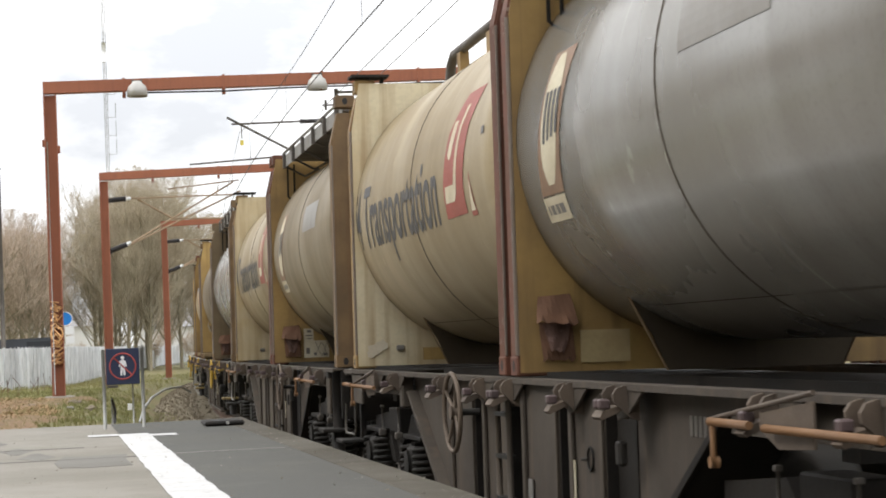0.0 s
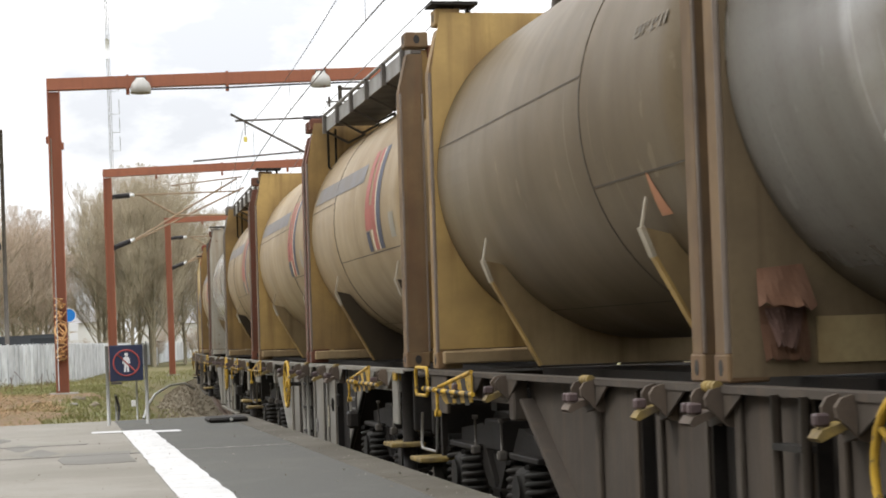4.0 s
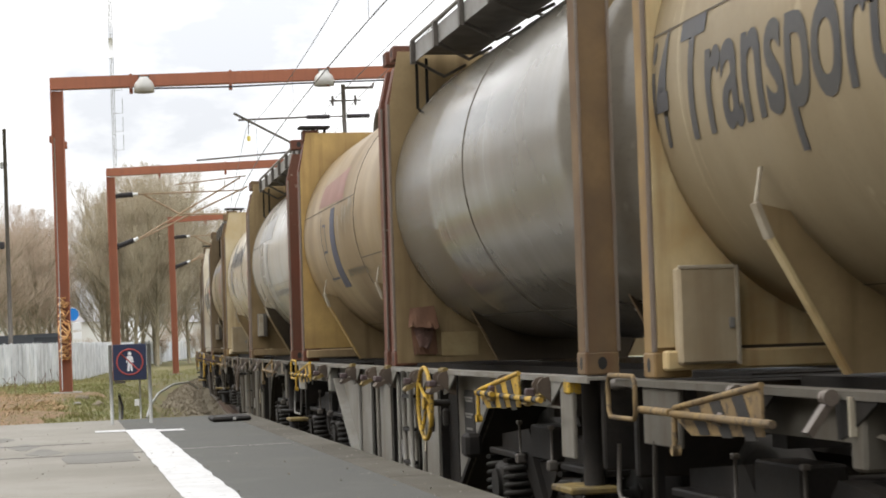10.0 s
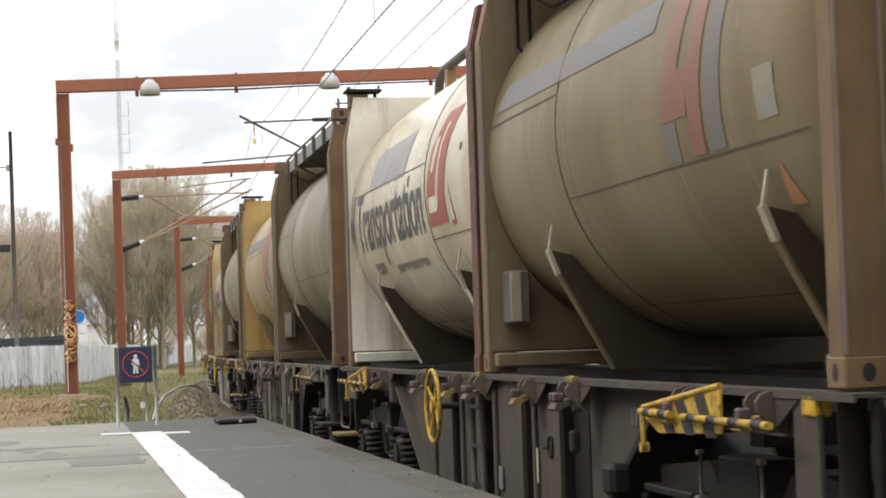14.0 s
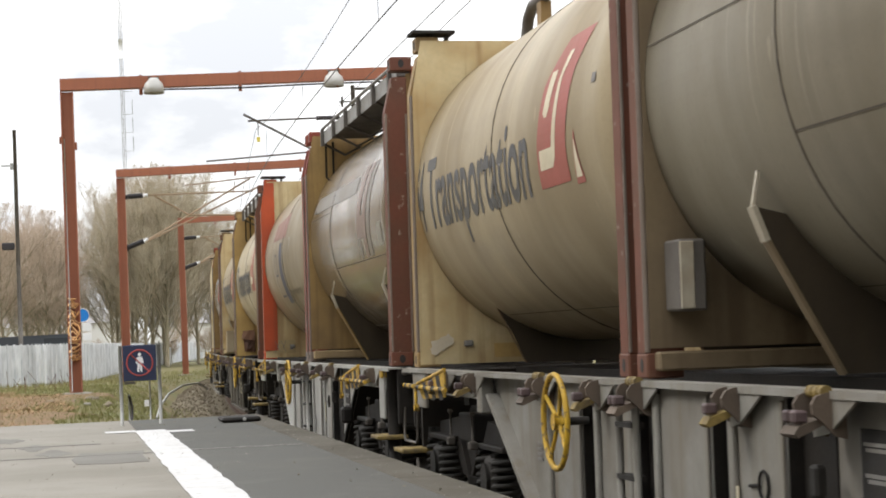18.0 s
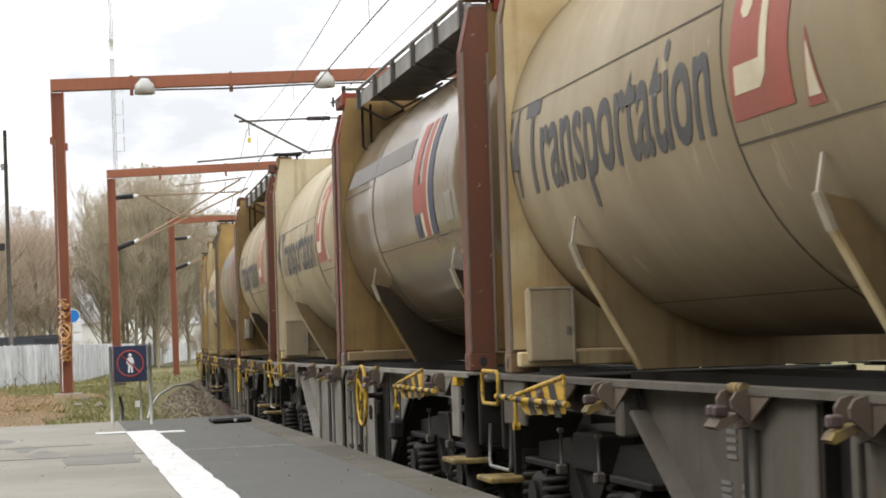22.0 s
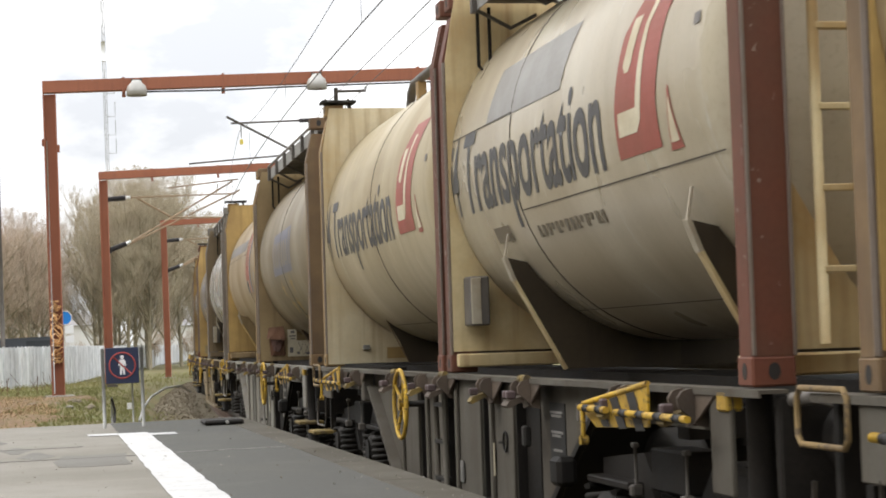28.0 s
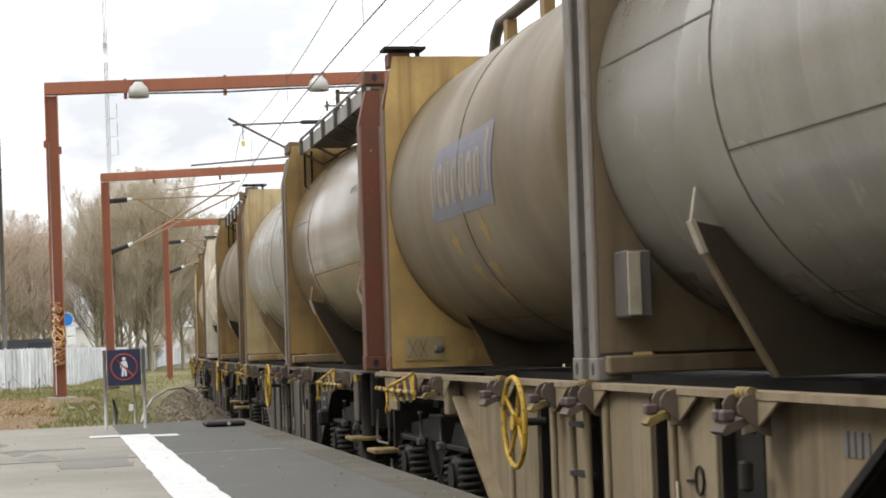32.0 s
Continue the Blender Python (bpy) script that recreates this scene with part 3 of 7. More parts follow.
def mark_ladder(c, faded=False):
    ink = M_GHOST if faded else M_NAVY
    film("stripe", "ladder_stripe", M_GHOST if faded else M_FADED_RED, c, lambda bm: shell_patch(bm, ((1.53, 11.5), (-0.25, 10.5), (-0.15, 27), (1.45, 23)), 2, 3), "faded painted panel")
    em = film("emblem", "ladder_stroke", ink, c, lambda bm: shell_patch(bm, ((0.72, -31), (0.30, -31), (0.28, 8.5), (0.58, 8.5)), 1, 8), "dark blue slanted stroke")
    film("rung", "ladder_rungs", ink, em, lambda bm: (quad_on(bm, 1.22, 1.185, -27, 7, -0.08), quad_on(bm, 1.16, 0.94, 1, 2.2, 0, 1), quad_on(bm, 1.20, 0.96, -12, -10.8, 0, 1), quad_on(bm, 1.28, 0.74, -26, -24.8, 0, 1), quad_on(bm, 0.96, 0.925, -12, 2.2, -0.03)))
    for i, (y, a, w) in enumerate(() if faded else ((0.08, 0, 0.10), (-0.22, 4, 0.10), (-0.40, 3, 0.12), (-0.62, 6, 0.24))):
        film("scuff", ("ladder_scuff", i), M_SCUFF, c, lambda bm: [shell_patch(bm, ((y - w * k, a - d), (y - w * k - 0.012, a - d), (y - w * (k + 0.36), a + 3 - k * 2), (y - w * k, a + 4)), 1, 3) for k, d in ((0.0, 5), (0.35, 9), (0.7, 4))], "pale torn film")
    if not faded:
        lettering("ladder_bars_faint", M_FAINT, c, 0.05, -26, -21, 7, 0.17, (), 0.05)
    if faded:
        lettering("ladder_bars_low", M_GHOST, c, 0.1, -27, -21, 8, 0.2, (), 0.06)


def rounded_on(bm, y, half, a0, a1, lean, lift=0.003):
    """An upright oval on the shell, leaning towards its top."""
    rows = []
    for k in range(15):
        v = -1 + 2 * k / 14
        u = half * max(0.12, (1 - abs(v) ** 3.2)) ** 0.5
        rows.append([bm.verts.new(on_tank(y + q * u - lean * (v + 1) / 2, (a0 + a1) / 2 + (a1 - a0) / 2 * v, lift)) for q in (1, 0, -1)])
    for p, q in zip(rows, rows[1:]):
        for i in (0, 1):
            bm.faces.new((p[i], p[i + 1], q[i + 1], q[i]))


def mark_hook(c):
    em = film("emblem", "blue_hook", M_NAVY, c, lambda bm: rounded_on(bm, 1.56, 0.155, -15.5, 30, 0.22), "dark blue rounded emblem")
    film("stroke", "hook_stroke", M_CREAM, em, lambda bm: (quad_on(bm, 1.545, 1.515, -6, 24, 0.15, 8, 0.005), quad_on(bm, 1.50, 1.36, 6, 7.6, 0.0, 1, 0.005), quad_on(bm, 1.47, 1.33, 11, 12.6, 0.0, 1, 0.005)))
    lettering("hook_bars", M_INK, c, 1.22, 5, 22, 10, 0.245, (0, 4, 6, 9), 0.085)
    film("warning_mark", "warning_triangle_mid", M_RED, c, lambda bm: shell_patch(bm, ((-2.02, -17), (-2.22, -17), (-2.15, -2), (-2.13, -2)), 1, 4))
    film("warning_mark", "warning_mid_centre", M_CREAM, c, lambda bm: shell_patch(bm, ((-2.055, -15.4), (-2.185, -15.4), (-2.15, -5), (-2.135, -5)), 1, 4, 0.005))


def mark_label(c):
    lab = film("sticker", "label_plate", M_RUSTY_FILM, c, lambda bm: shell_patch(bm, ((2.36, -17), (1.90, -17), (1.60, 20.5), (2.03, 20.5)), 1, 8), "peeling rust-red sticker with a cream oval")
    film("oval", "label_oval", M_CREAM, lab, lambda bm: rounded_on(bm, 2.09, 0.165, -14.5, 19.5, 0.24, 0.005), "cream oval")
    film("lower_plate", "label_lower", M_CREAM, lab, lambda bm: quad_on(bm, 2.38, 1.93, -24.5, -17.6, 0.02), "small cream plate")
    for i in range(4):
        film("marking", ("label_bar", i), M_INK, lab, lambda bm: shell_patch(bm, ((2.13 - i * 0.085, -3.5 + i * 0.6), (2.08 - i * 0.085, -3.5 + i * 0.6), (2.00 - i * 0.08, 10), (2.05 - i * 0.08, 10)), 1, 3, 0.007))
    film("marking", "label_small_bars", M_FADED, lab, lambda bm: [quad_on(bm, y, y - w, -22.5, -19.8, 0, 1, 0.005) for y, w in ((2.32, 0.03), (2.26, 0.07), (2.16, 0.06), (2.08, 0.09))])
    film("film_patch", "label_patches", M_PATCH, c, lambda bm: shell_patch(bm, ((-0.2, 4), (-1.3, 4), (-1.3, 18), (-0.2, 18)), 3, 6, 0.003), "lighter rectangular patch")


def star_on(bm, y, a):
    mid = bm.verts.new(on_tank(y, a))
    rim = [bm.verts.new(on_tank(y + r * math.sin(t), a + r * 48 * math.cos(t))) for r, t in [((0.15 if i % 2 == 0 else 0.06), i * math.pi / 5) for i in range(10)]]
    for i in range(10):
        bm.faces.new((mid, rim[i], rim[(i + 1) % 10]))


def mark_pool(c):
    lab = film("panel_marking", "pool_panel", M_POOL, c, lambda bm: shell_patch(bm, ((1.15, -14), (-0.80, -13.6), (-0.95, 11.5), (0.85, 10)), 2, 6), "faded blue rectangle")
    for i in range(7):
        y = 0.98 - i * 0.235
        film("letter_bar", ("pool_letter", i), M_POOL_INK, lab, lambda bm: (rounded_on(bm, y, 0.095, -9.5, 5.0, 0.06, 0.005)))
        film("counter", ("pool_counter", i), M_POOL, lab, lambda bm: quad_on(bm, y + 0.012, y - 0.04, -5.5 if i % 3 else -9, 1.5 if i % 2 else 4, 0.03, 2, 0.007))
    film("letter_bar", "pool_tall_letter", M_POOL_INK, lab, lambda bm: quad_on(bm, -0.66, -0.74, -9.5, 9.5, 0.07, 4, 0.005))
    for i, (y, a) in enumerate(((0.75, -23), (-0.2, -21), (0.55, -34), (0.05, -34), (0.3, -44))):
        film("star", ("pool_star", i), M_STAR, c, lambda bm: star_on(bm, y - 0.12, a), "faded yellow star")


def mark_patch(c):
    film("film_patch", "film_patch_big", M_PATCH, c, lambda bm: shell_patch(bm, ((1.72, 9.5), (-0.05, 9), (-0.18, 27), (1.62, 26.5)), 2, 4), "grey repair film")
    lettering("small_bars", M_FAINT, c, 0.9, -28, -23, 7, 0.2, (), 0.06)
    film("marking", "small_block", M_FAINT, c, lambda bm: quad_on(bm, 1.9, 1.5, -27, -22))


def mark_plain(c):
    lettering("serial_bars", M_FAINT, c, -1.9, 12, 16, 4, 0.13, (), 0.035)
    film("sticker", "small_orange", M_WARN, c, lambda bm: shell_patch(bm, ((-1.85, -30), (-2.02, -30), (-1.92, -19), (-1.90, -19)), 1, 3))


MARKS = {"company": [mark_company], "white_company": [mark_company, mark_patch], "cross": [mark_cross], "trace_cross": [lambda c: mark_cross(c, 2)], "ladder": [mark_ladder], "hook": [mark_hook], "label": [mark_label], "pool": [mark_pool], "plain": [mark_plain], "bare": [], "ghost": [lambda c: mark_ladder(c, True)], "ghost_cross": [lambda c: mark_cross(c, True)]}


def shell(bm):
    e = HALF_L - 0.10
    dome = [(0.0, e)] + [(TR * math.sin(t), e - 0.42 + 0.42 * math.cos(t)) for t in (0.35, 0.7, 1.0, 1.25, 1.45)]
    prof = [(r, -y) for r, y in dome] + [(TR, -e + 0.5), (TR, -1.2), (TR, 0), (TR, 1.2), (TR, HALF_L - 0.16)]
    lathe(bm, prof + [(0.0, HALF_L - 0.159)], 72, "y", (0, 0, TZ))


def seam_ring(bm, ring):
    """The band that joins two lengths of cladding."""
    n = 60
    rings = []
    for i in range(n):
        t = 2 * math.pi * i / n
        c, s = math.cos(t), math.sin(t)
        rings.append([bm.verts.new((r * c, y, TZ + r * s)) for r, y in ((TR - 0.004, ring + 0.008), (TR + 0.005, ring + 0.0055), (TR + 0.005, ring - 0.0055), (TR - 0.004, ring - 0.008))])
    for i in range(n):
        a, b = rings[i], rings[(i + 1) % n]
        for j in range(3):
            bm.faces.new((a[j], a[j + 1], b[j + 1], b[j]))


def add_seams(c, key, ring, levels):
    """The cladding's joints: one ring and the level joints that end at it."""
    sr = part("seam", shared(("seam_ring", key), M_SEAM, lambda bm: seam_ring(bm, ring)), None, c)
    for i, (a, y0, y1) in enumerate(levels):
        part("joint", shared(("level_joint", key, i), M_SEAM, lambda bm: shell_patch(bm, ((y0, a), (y1, a), (y1, a + 0.38), (y0, a + 0.38)), 4, 1, 0.004)), None, sr)


def post_mesh(bm):
    """One corner post seen from outside at x = 0, drawn inwards to +x, leaning in near its top."""
    w, d = 0.19, 0.15
    for z0, z1, i0, i1 in ((0.118, 2.12, 0, 0), (2.12, 2.42, 0, 0.07)):
        lo = [(i0, 0, z0), (w, 0, z0), (w, d, z0), (i0, d, z0)]
        hi = [(i1, 0, z1), (w, 0, z1), (w, d, z1), (i1, d, z1)]
        a, b = [bm.verts.new(p) for p in lo], [bm.verts.new(p) for p in hi]
        bm.faces.new(a[::-1]), bm.faces.new(b)
        for i in range(4):
            bm.faces.new((a[i], a[(i + 1) % 4], b[(i + 1) % 4], b[i]))
    bmesh.ops.bevel(bm, geom=[e for e in bm.edges if abs(e.verts[0].co.z - e.verts[1].co.z) > 0.2], offset=0.012, segments=2, affect="EDGES")


def casting_mesh(bm):
    """A corner casting with dark oblong holes."""
    box(bm, -0.004, 0.178, -0.004, 0.162, 0, 0.118, 0.008)
    body = set(bm.faces)
    def oval(c):
        return [(c + 0.025 * math.cos(i * math.pi / 7), 0.06 + 0.034 * math.sin(i * math.pi / 7)) for i in range(14)]
    prism(bm, oval(0.087), "y", -0.0055, -0.003)
    prism(bm, oval(0.080), "x", -0.0055, -0.003)
    for f in bm.faces:
        f.material_index = 0 if f in body else 1


def end_panel(bm, low):
    """The sheet that closes an end frame, round the tank's seat."""
    t = 0.006
    e = HALF_W - 0.016
    out = [(-e, low), (e, low), (e, 2.12), (e - 0.075, 2.54), (-e + 0.075, 2.54), (-e, 2.12)]
    prism(bm, out, "y", -t, t)


def gusset(bm, sgn, low):
    t = 0.006
    if low:
        prism(bm, [(sgn * (HALF_W - 0.10), 0.14), (sgn * (HALF_W - 0.10), 1.0), (sgn * 0.78, 0.42), (sgn * 0.55, 0.14)], "y", -t, t)
    else:
        prism(bm, [(sgn * (HALF_W - 0.10), 1.75), (sgn * (HALF_W - 0.10), 2.1), (sgn * (HALF_W - 0.2), 2.46), (sgn * 0.45, 2.46), (sgn * 0.8, 2.22)], "y", -t, t)


def bar(bm, a, b, w, across, t):
    """A flat bar from a to b, w wide along across and t thick."""
    a, b, s = Vector(a), Vector(b), Vector(across).normalized() * (w / 2)
    n = (b - a).cross(s).normalized() * (t / 2)
    vs = [bm.verts.new(p + i * s + j * n) for p in (a, b) for i, j in ((-1, -1), (1, -1), (1, 1), (-1, 1))]
    for f in ((0, 1, 2, 3), (7, 6, 5, 4), (0, 4, 5, 1), (1, 5, 6, 2), (2, 6, 7, 3), (3, 7, 4, 0)):
        bm.faces.new([vs[i] for i in f])


EDGE = ((-1.088, 0.865), (-1.115, 0.72), (-1.06, 0.575), (-0.75, 0.02))


def saddle_plate(bm):
    prism(bm, [*EDGE[1:], (0.0, 0.02), (0.0, 0.22), (-0.55, 0.34), (-0.95, 0.68)], "y", -0.008, 0.008)


def strut_mesh(bm):
    """The flange along a saddle plate's outer edge, from the pad down to the foot."""
    p = [Vector((x, 0, z)) for x, z in EDGE]
    bar(bm, p[2], p[3], 0.064, (0, 1, 0), 0.016)
    bmesh.ops.recalc_face_normals(bm, faces=bm.faces[:])


def pad_mesh(bm):
    """The bolted pad at a strut's head with the thin lug that runs up the flank."""
    p = [Vector((x, 0, z)) for x, z in EDGE]
    bar(bm, p[0], p[1], 0.022, (0, 1, 0), 0.012)
    bar(bm, p[1] + Vector((-0.004, 0, 0)), p[2] + Vector((-0.004, 0, 0)), 0.066, (0, 1, 0), 0.022)
    bmesh.ops.recalc_face_normals(bm, faces=bm.faces[:])


EDGE_OLD = ((-0.735, 0.44), (-0.61, 0.23), (-0.52, 0.02))


def skirt_plate(bm):
    """The foot of the older tanks: a plate under the shell whose outer edge slants down to the deck."""
    prism(bm, [*EDGE_OLD, (0.0, 0.02), (0.0, 0.20), (-0.40, 0.27)], "y", -0.008, 0.008)


def skirt_flange(bm):
    p = [Vector((x, 0, z)) for x, z in EDGE_OLD]
    bar(bm, p[0], p[2], 0.03, (0, 1, 0), 0.005)
    bmesh.ops.recalc_face_normals(bm, faces=bm.faces[:])


def flipped(build, sx):
    def go(bm):
        build(bm)
        bmesh.ops.transform(bm, matrix=Matrix.Diagonal((-sx, 1, 1, 1)), verts=bm.verts[:])
        bmesh.ops.recalc_face_normals(bm, faces=bm.faces[:])
    return go


def container(name_label, tank, panel, post, marks, walkway, old_type, box_on=False, near_post=None, flap=False, group="tank containers on the train"):
    c = thing("tank_container", name_label, "tank container", group)
    tm, pm, fm = TANK[tank], PANEL[panel], POST[post]
    nm = POST[near_post or post]
    part("tank", shared("tank", tm, shell), None, c)
    if old_type:
        add_seams(c, "old", 0.12, ((-56, 1.95, -2.3),))
    elif walkway:
        add_seams(c, "front", 1.05, ((9.5, 2.74, 1.05), (-19.2, 1.05, -2.45), (-56, 1.95, -2.3)))
    else:
        add_seams(c, "rear", -1.0, ((9.5, 2.74, -1.0), (-19.2, -1.0, -2.5), (-56, 1.95, -2.3)))
    for sy, mat_ in ((1, fm), (-1, nm)):
        for sx in (-1, 1):
            me = post_shared("corner_post", post_mesh, mat_, sx, sy)
            part("corner_post", me, None, c, "", Matrix.Translation((sx * HALF_W, sy * HALF_L, 0)))
            ca = post_shared("corner_casting", casting_mesh, [mat_, M_BLACK], sx, sy)
            cg = post_shared("corner_casting", casting_mesh, [M_CASTING if mat_ is POST["red"] else mat_, M_BLACK], sx, sy)
            part("corner_casting", cg, None, c, "", Matrix.Translation((sx * HALF_W, sy * HALF_L, 0)))
            if sx < 0:
                for xa, ya in (((0.002, 0.152), (-0.003, 0.14)) if sy > 0 else ((0.002, -0.003), (0.172, -0.003))):
                    part("post_edge", shared(("post_edge", xa, ya, sy), M_BARE_EDGE, lambda bm: box(bm, -HALF_W + xa - 0.003, -HALF_W + xa + 0.013, sy * (HALF_L - ya) - 0.006, sy * (HALF_L - ya) + 0.006, 0.12, 2.11, 0.003)), None, c, "worn pale edge")
            inset = 0.06
            part("corner_casting", ca, None, c, "", Matrix.Translation((sx * (HALF_W - inset), sy * HALF_L, TALL - 0.118 - (0.0 if sy < 0 or walkway else 0.02))))
    for sy, full in ((1, True), (-1, False)):
        if full:
            part("end_panel", shared(("end_panel", old_type), pm, lambda bm: end_panel(bm, 0.02 if old_type else 0.14)), None, c, "", Matrix.Translation((0, HALF_L - 0.160, 0)))
        else:
            for sgn, low in ((-1, 0), (1, 0)) if old_type else ((-1, 0), (1, 0), (-1, 1), (1, 1)):
                part("gusset", shared(("gusset", sgn, low), pm, lambda bm: gusset(bm, sgn, low)), None, c, "", Matrix.Translation((0, -HALF_L + 0.075, 0)))
        if not old_type:
            part("bottom_beam", shared("bottom_beam", M_SILL if panel in ("ochre", "khaki", "yellow") else pm, lambda bm: box(bm, -HALF_W + 0.03, HALF_W - 0.03, -0.04, 0.04, 0.035, 0.125, 0.01)), None, c, "", Matrix.Translation((0, sy * (HALF_L - 0.21), 0)))
        part("top_beam", shared("top_beam", fm, lambda bm: box(bm, -HALF_W + 0.24, HALF_W - 0.24, -0.05, 0.05, 2.40, 2.50, 0.01)), None, c, "", Matrix.Translation((0, sy * (HALF_L - 0.10), 0)))
    for sy in (1, -1):
        for sx in (-1, 1):
            if old_type:
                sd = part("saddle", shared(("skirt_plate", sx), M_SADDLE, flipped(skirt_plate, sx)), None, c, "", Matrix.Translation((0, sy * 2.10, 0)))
                part("flange", shared(("skirt_flange", sx), POST["brown"], flipped(skirt_flange, sx)), None, sd)
            else:
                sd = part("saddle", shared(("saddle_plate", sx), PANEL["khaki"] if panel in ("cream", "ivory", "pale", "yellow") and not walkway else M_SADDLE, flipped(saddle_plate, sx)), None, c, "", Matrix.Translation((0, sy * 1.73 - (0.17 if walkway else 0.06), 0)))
                part("strut", shared(("strut", sx), pm, flipped(strut_mesh, sx)), None, sd)
                part("pad", shared(("strut_pad", sx), M_PAD, flipped(pad_mesh, sx)), None, sd, "pale worn pad")
    if walkway:
        add_walkway(c)
        if not old_type:
            add_ladder(c)
        elif marks == "company":
            hp = part("warning_plate", shared("warning_plate", M_BLACK, lambda bm: box(bm, -1.025, -0.855, -HALF_L + 0.055, -HALF_L + 0.06, 1.08, 1.47)), None, c, "black warning plate")
            part("triangle", shared("warning_triangle_plate", M_YELLOW, lambda bm: prism(bm, [(-1.01, 1.30), (-0.87, 1.30), (-0.94, 1.45)], "y", -HALF_L + 0.050, -HALF_L + 0.055)), None, hp, "yellow triangle")
            part("disc", shared("warning_disc", M_WARN, lambda bm: disc(bm, (-0.94, -HALF_L + 0.052, 1.19), "y", 0.066, 0.003, 20)), None, hp, "orange disc")
    else:
        add_pipe(c, fm)
    if box_on and walkway:
        b = part("document_box", shared("document_box_small", M_WALKWAY, lambda bm: box(bm, -1.13, -1.0, 2.62, 2.84, 0.31, 0.64, 0.01)), None, c, "small dark document box with a pale lid", END)
        part("lid", shared("document_lid_small", M_PAD, lambda bm: box(bm, -1.128, -1.06, 2.608, 2.62, 0.32, 0.63, 0.004)), None, b)
    elif box_on:
        b = part("tool_box", shared("tool_box", M_BOX, lambda bm: box(bm, -1.14, -0.86, 2.735, 2.82, 0.06, 0.50, 0.012)), None, c, "pale tan tool box", END)
        part("lid", shared("tool_lid", M_BOX, lambda bm: box(bm, -1.132, -0.868, 2.724, 2.735, 0.07, 0.49, 0.004)), None, b)
        part("edge_strip", shared("tool_edge", M_PAD, lambda bm: (box(bm, -0.876, -0.856, 2.716, 2.737, 0.055, 0.505, 0.004), box(bm, -1.14, -0.876, 2.716, 2.737, 0.492, 0.508, 0.003))), None, b, "bare worn edge strip")
        part("latch", shared("tool_latch", M_STEEL, lambda bm: box(bm, -0.91, -0.884, 2.712, 2.724, 0.22, 0.27, 0.003)), None, b)
    if panel == "pale" and not walkway:
        for x, z in ((-1.06, 0.24), (-1.06, 0.42), (-1.0, 0.60), (-0.90, 0.13), (-0.91, 0.36), (-0.87, 0.33), (-0.93, 0.57)):
            part("bolt", shared("rusty_bolt", M_RUST, lambda bm: disc(bm, (0, 2.85, 0), "y", 0.011, 0.004, 8)), None, c, "", END @ Matrix.Translation((x, 0, z)))
    if post == "orange":
        part("corner_plate", shared("corner_plate", POST["orange"], lambda bm: prism(bm, [(-1.222, 0.12), (-1.03, 0.12), (-1.03, 2.52), (-1.16, 2.52), (-1.222, 2.14)], "y", HALF_L - 0.185, HALF_L - 0.168)), None, c, "bright orange-red corner plate")
    if flap > 0:
        f = part("hanging_flap", shared("hanging_flap", M_RUST, lambda bm: torn_sheet(bm, ((-1.09, 2.846, 0.46), (-0.895, 2.846, 0.475), (-0.875, 2.75, 0.29), (-1.13, 2.74, 0.315)))), None, c, "torn rust-brown flap", END)
        part("lower_flap", shared("lower_flap", M_RUST, lambda bm: torn_sheet(bm, ((-1.09, 2.846, 0.31), (-0.89, 2.846, 0.31), (-0.875, 2.838, 0.085), (-1.07, 2.838, 0.09)))), None, f)
        part("pouch", shared("flap_pouch", M_POUCH, lambda bm: torn_sheet(bm, ((-1.07, 2.835, 0.30), (-0.90, 2.835, 0.30), (-0.95, 2.80, 0.13), (-1.03, 2.80, 0.15)))), None, f, "dull reddish-brown pouch")
        if flap > 1:
            part("placard", shared("placard", M_CREAM, lambda bm: prism(bm, [(-0.84, 0.07), (-0.53, 0.07), (-0.53, 0.28), (-0.72, 0.28), (-0.72, 0.43), (-0.84, 0.43)], "y", 2.848, 2.856)), None, c, "cream placard", END)
            part("marking", shared("placard_bars", M_FADED, lambda bm: [box(bm, x, x + w, 2.842, 2.848, z, z + h) for x, w, z, h in ((-0.80, 0.05, 0.38, 0.03), (-0.82, 0.085, 0.335, 0.015), (-0.80, 0.06, 0.30, 0.012), (-0.815, 0.045, 0.12, 0.07), (-0.72, 0.035, 0.10, 0.03), (-0.60, 0.05, 0.09, 0.035))]), None, c, "", END)
            part("marking", shared("placard_cross", M_FADED, lambda bm: [bar(bm, (x0, 2.845, 0.09), (x1, 2.845, 0.26), 0.006, (1, 0, 0), 0.004) for x0, x1 in ((-0.70, -0.63), (-0.63, -0.70), (-0.62, -0.55), (-0.55, -0.62))]), None, c, "", END)
        else:
            part("placard", shared("placard_plain", M_PLACARD, lambda bm: box(bm, -0.84, -0.54, 2.848, 2.856, 0.07, 0.26)), None, c, "yellowed blank placard", END)
    elif old_type:
        part("placard", shared("placard_low", PANEL["yellow"], lambda bm: box(bm, -0.62, -0.36, 2.850, 2.860, 0.06, 0.17)), None, c, "yellow placard", END)
        part("latch", shared("latch", M_STEEL, lambda bm: box(bm, -0.86, -0.79, 2.82, 2.865, 0.15, 0.20, 0.01)), None, c, "", END)
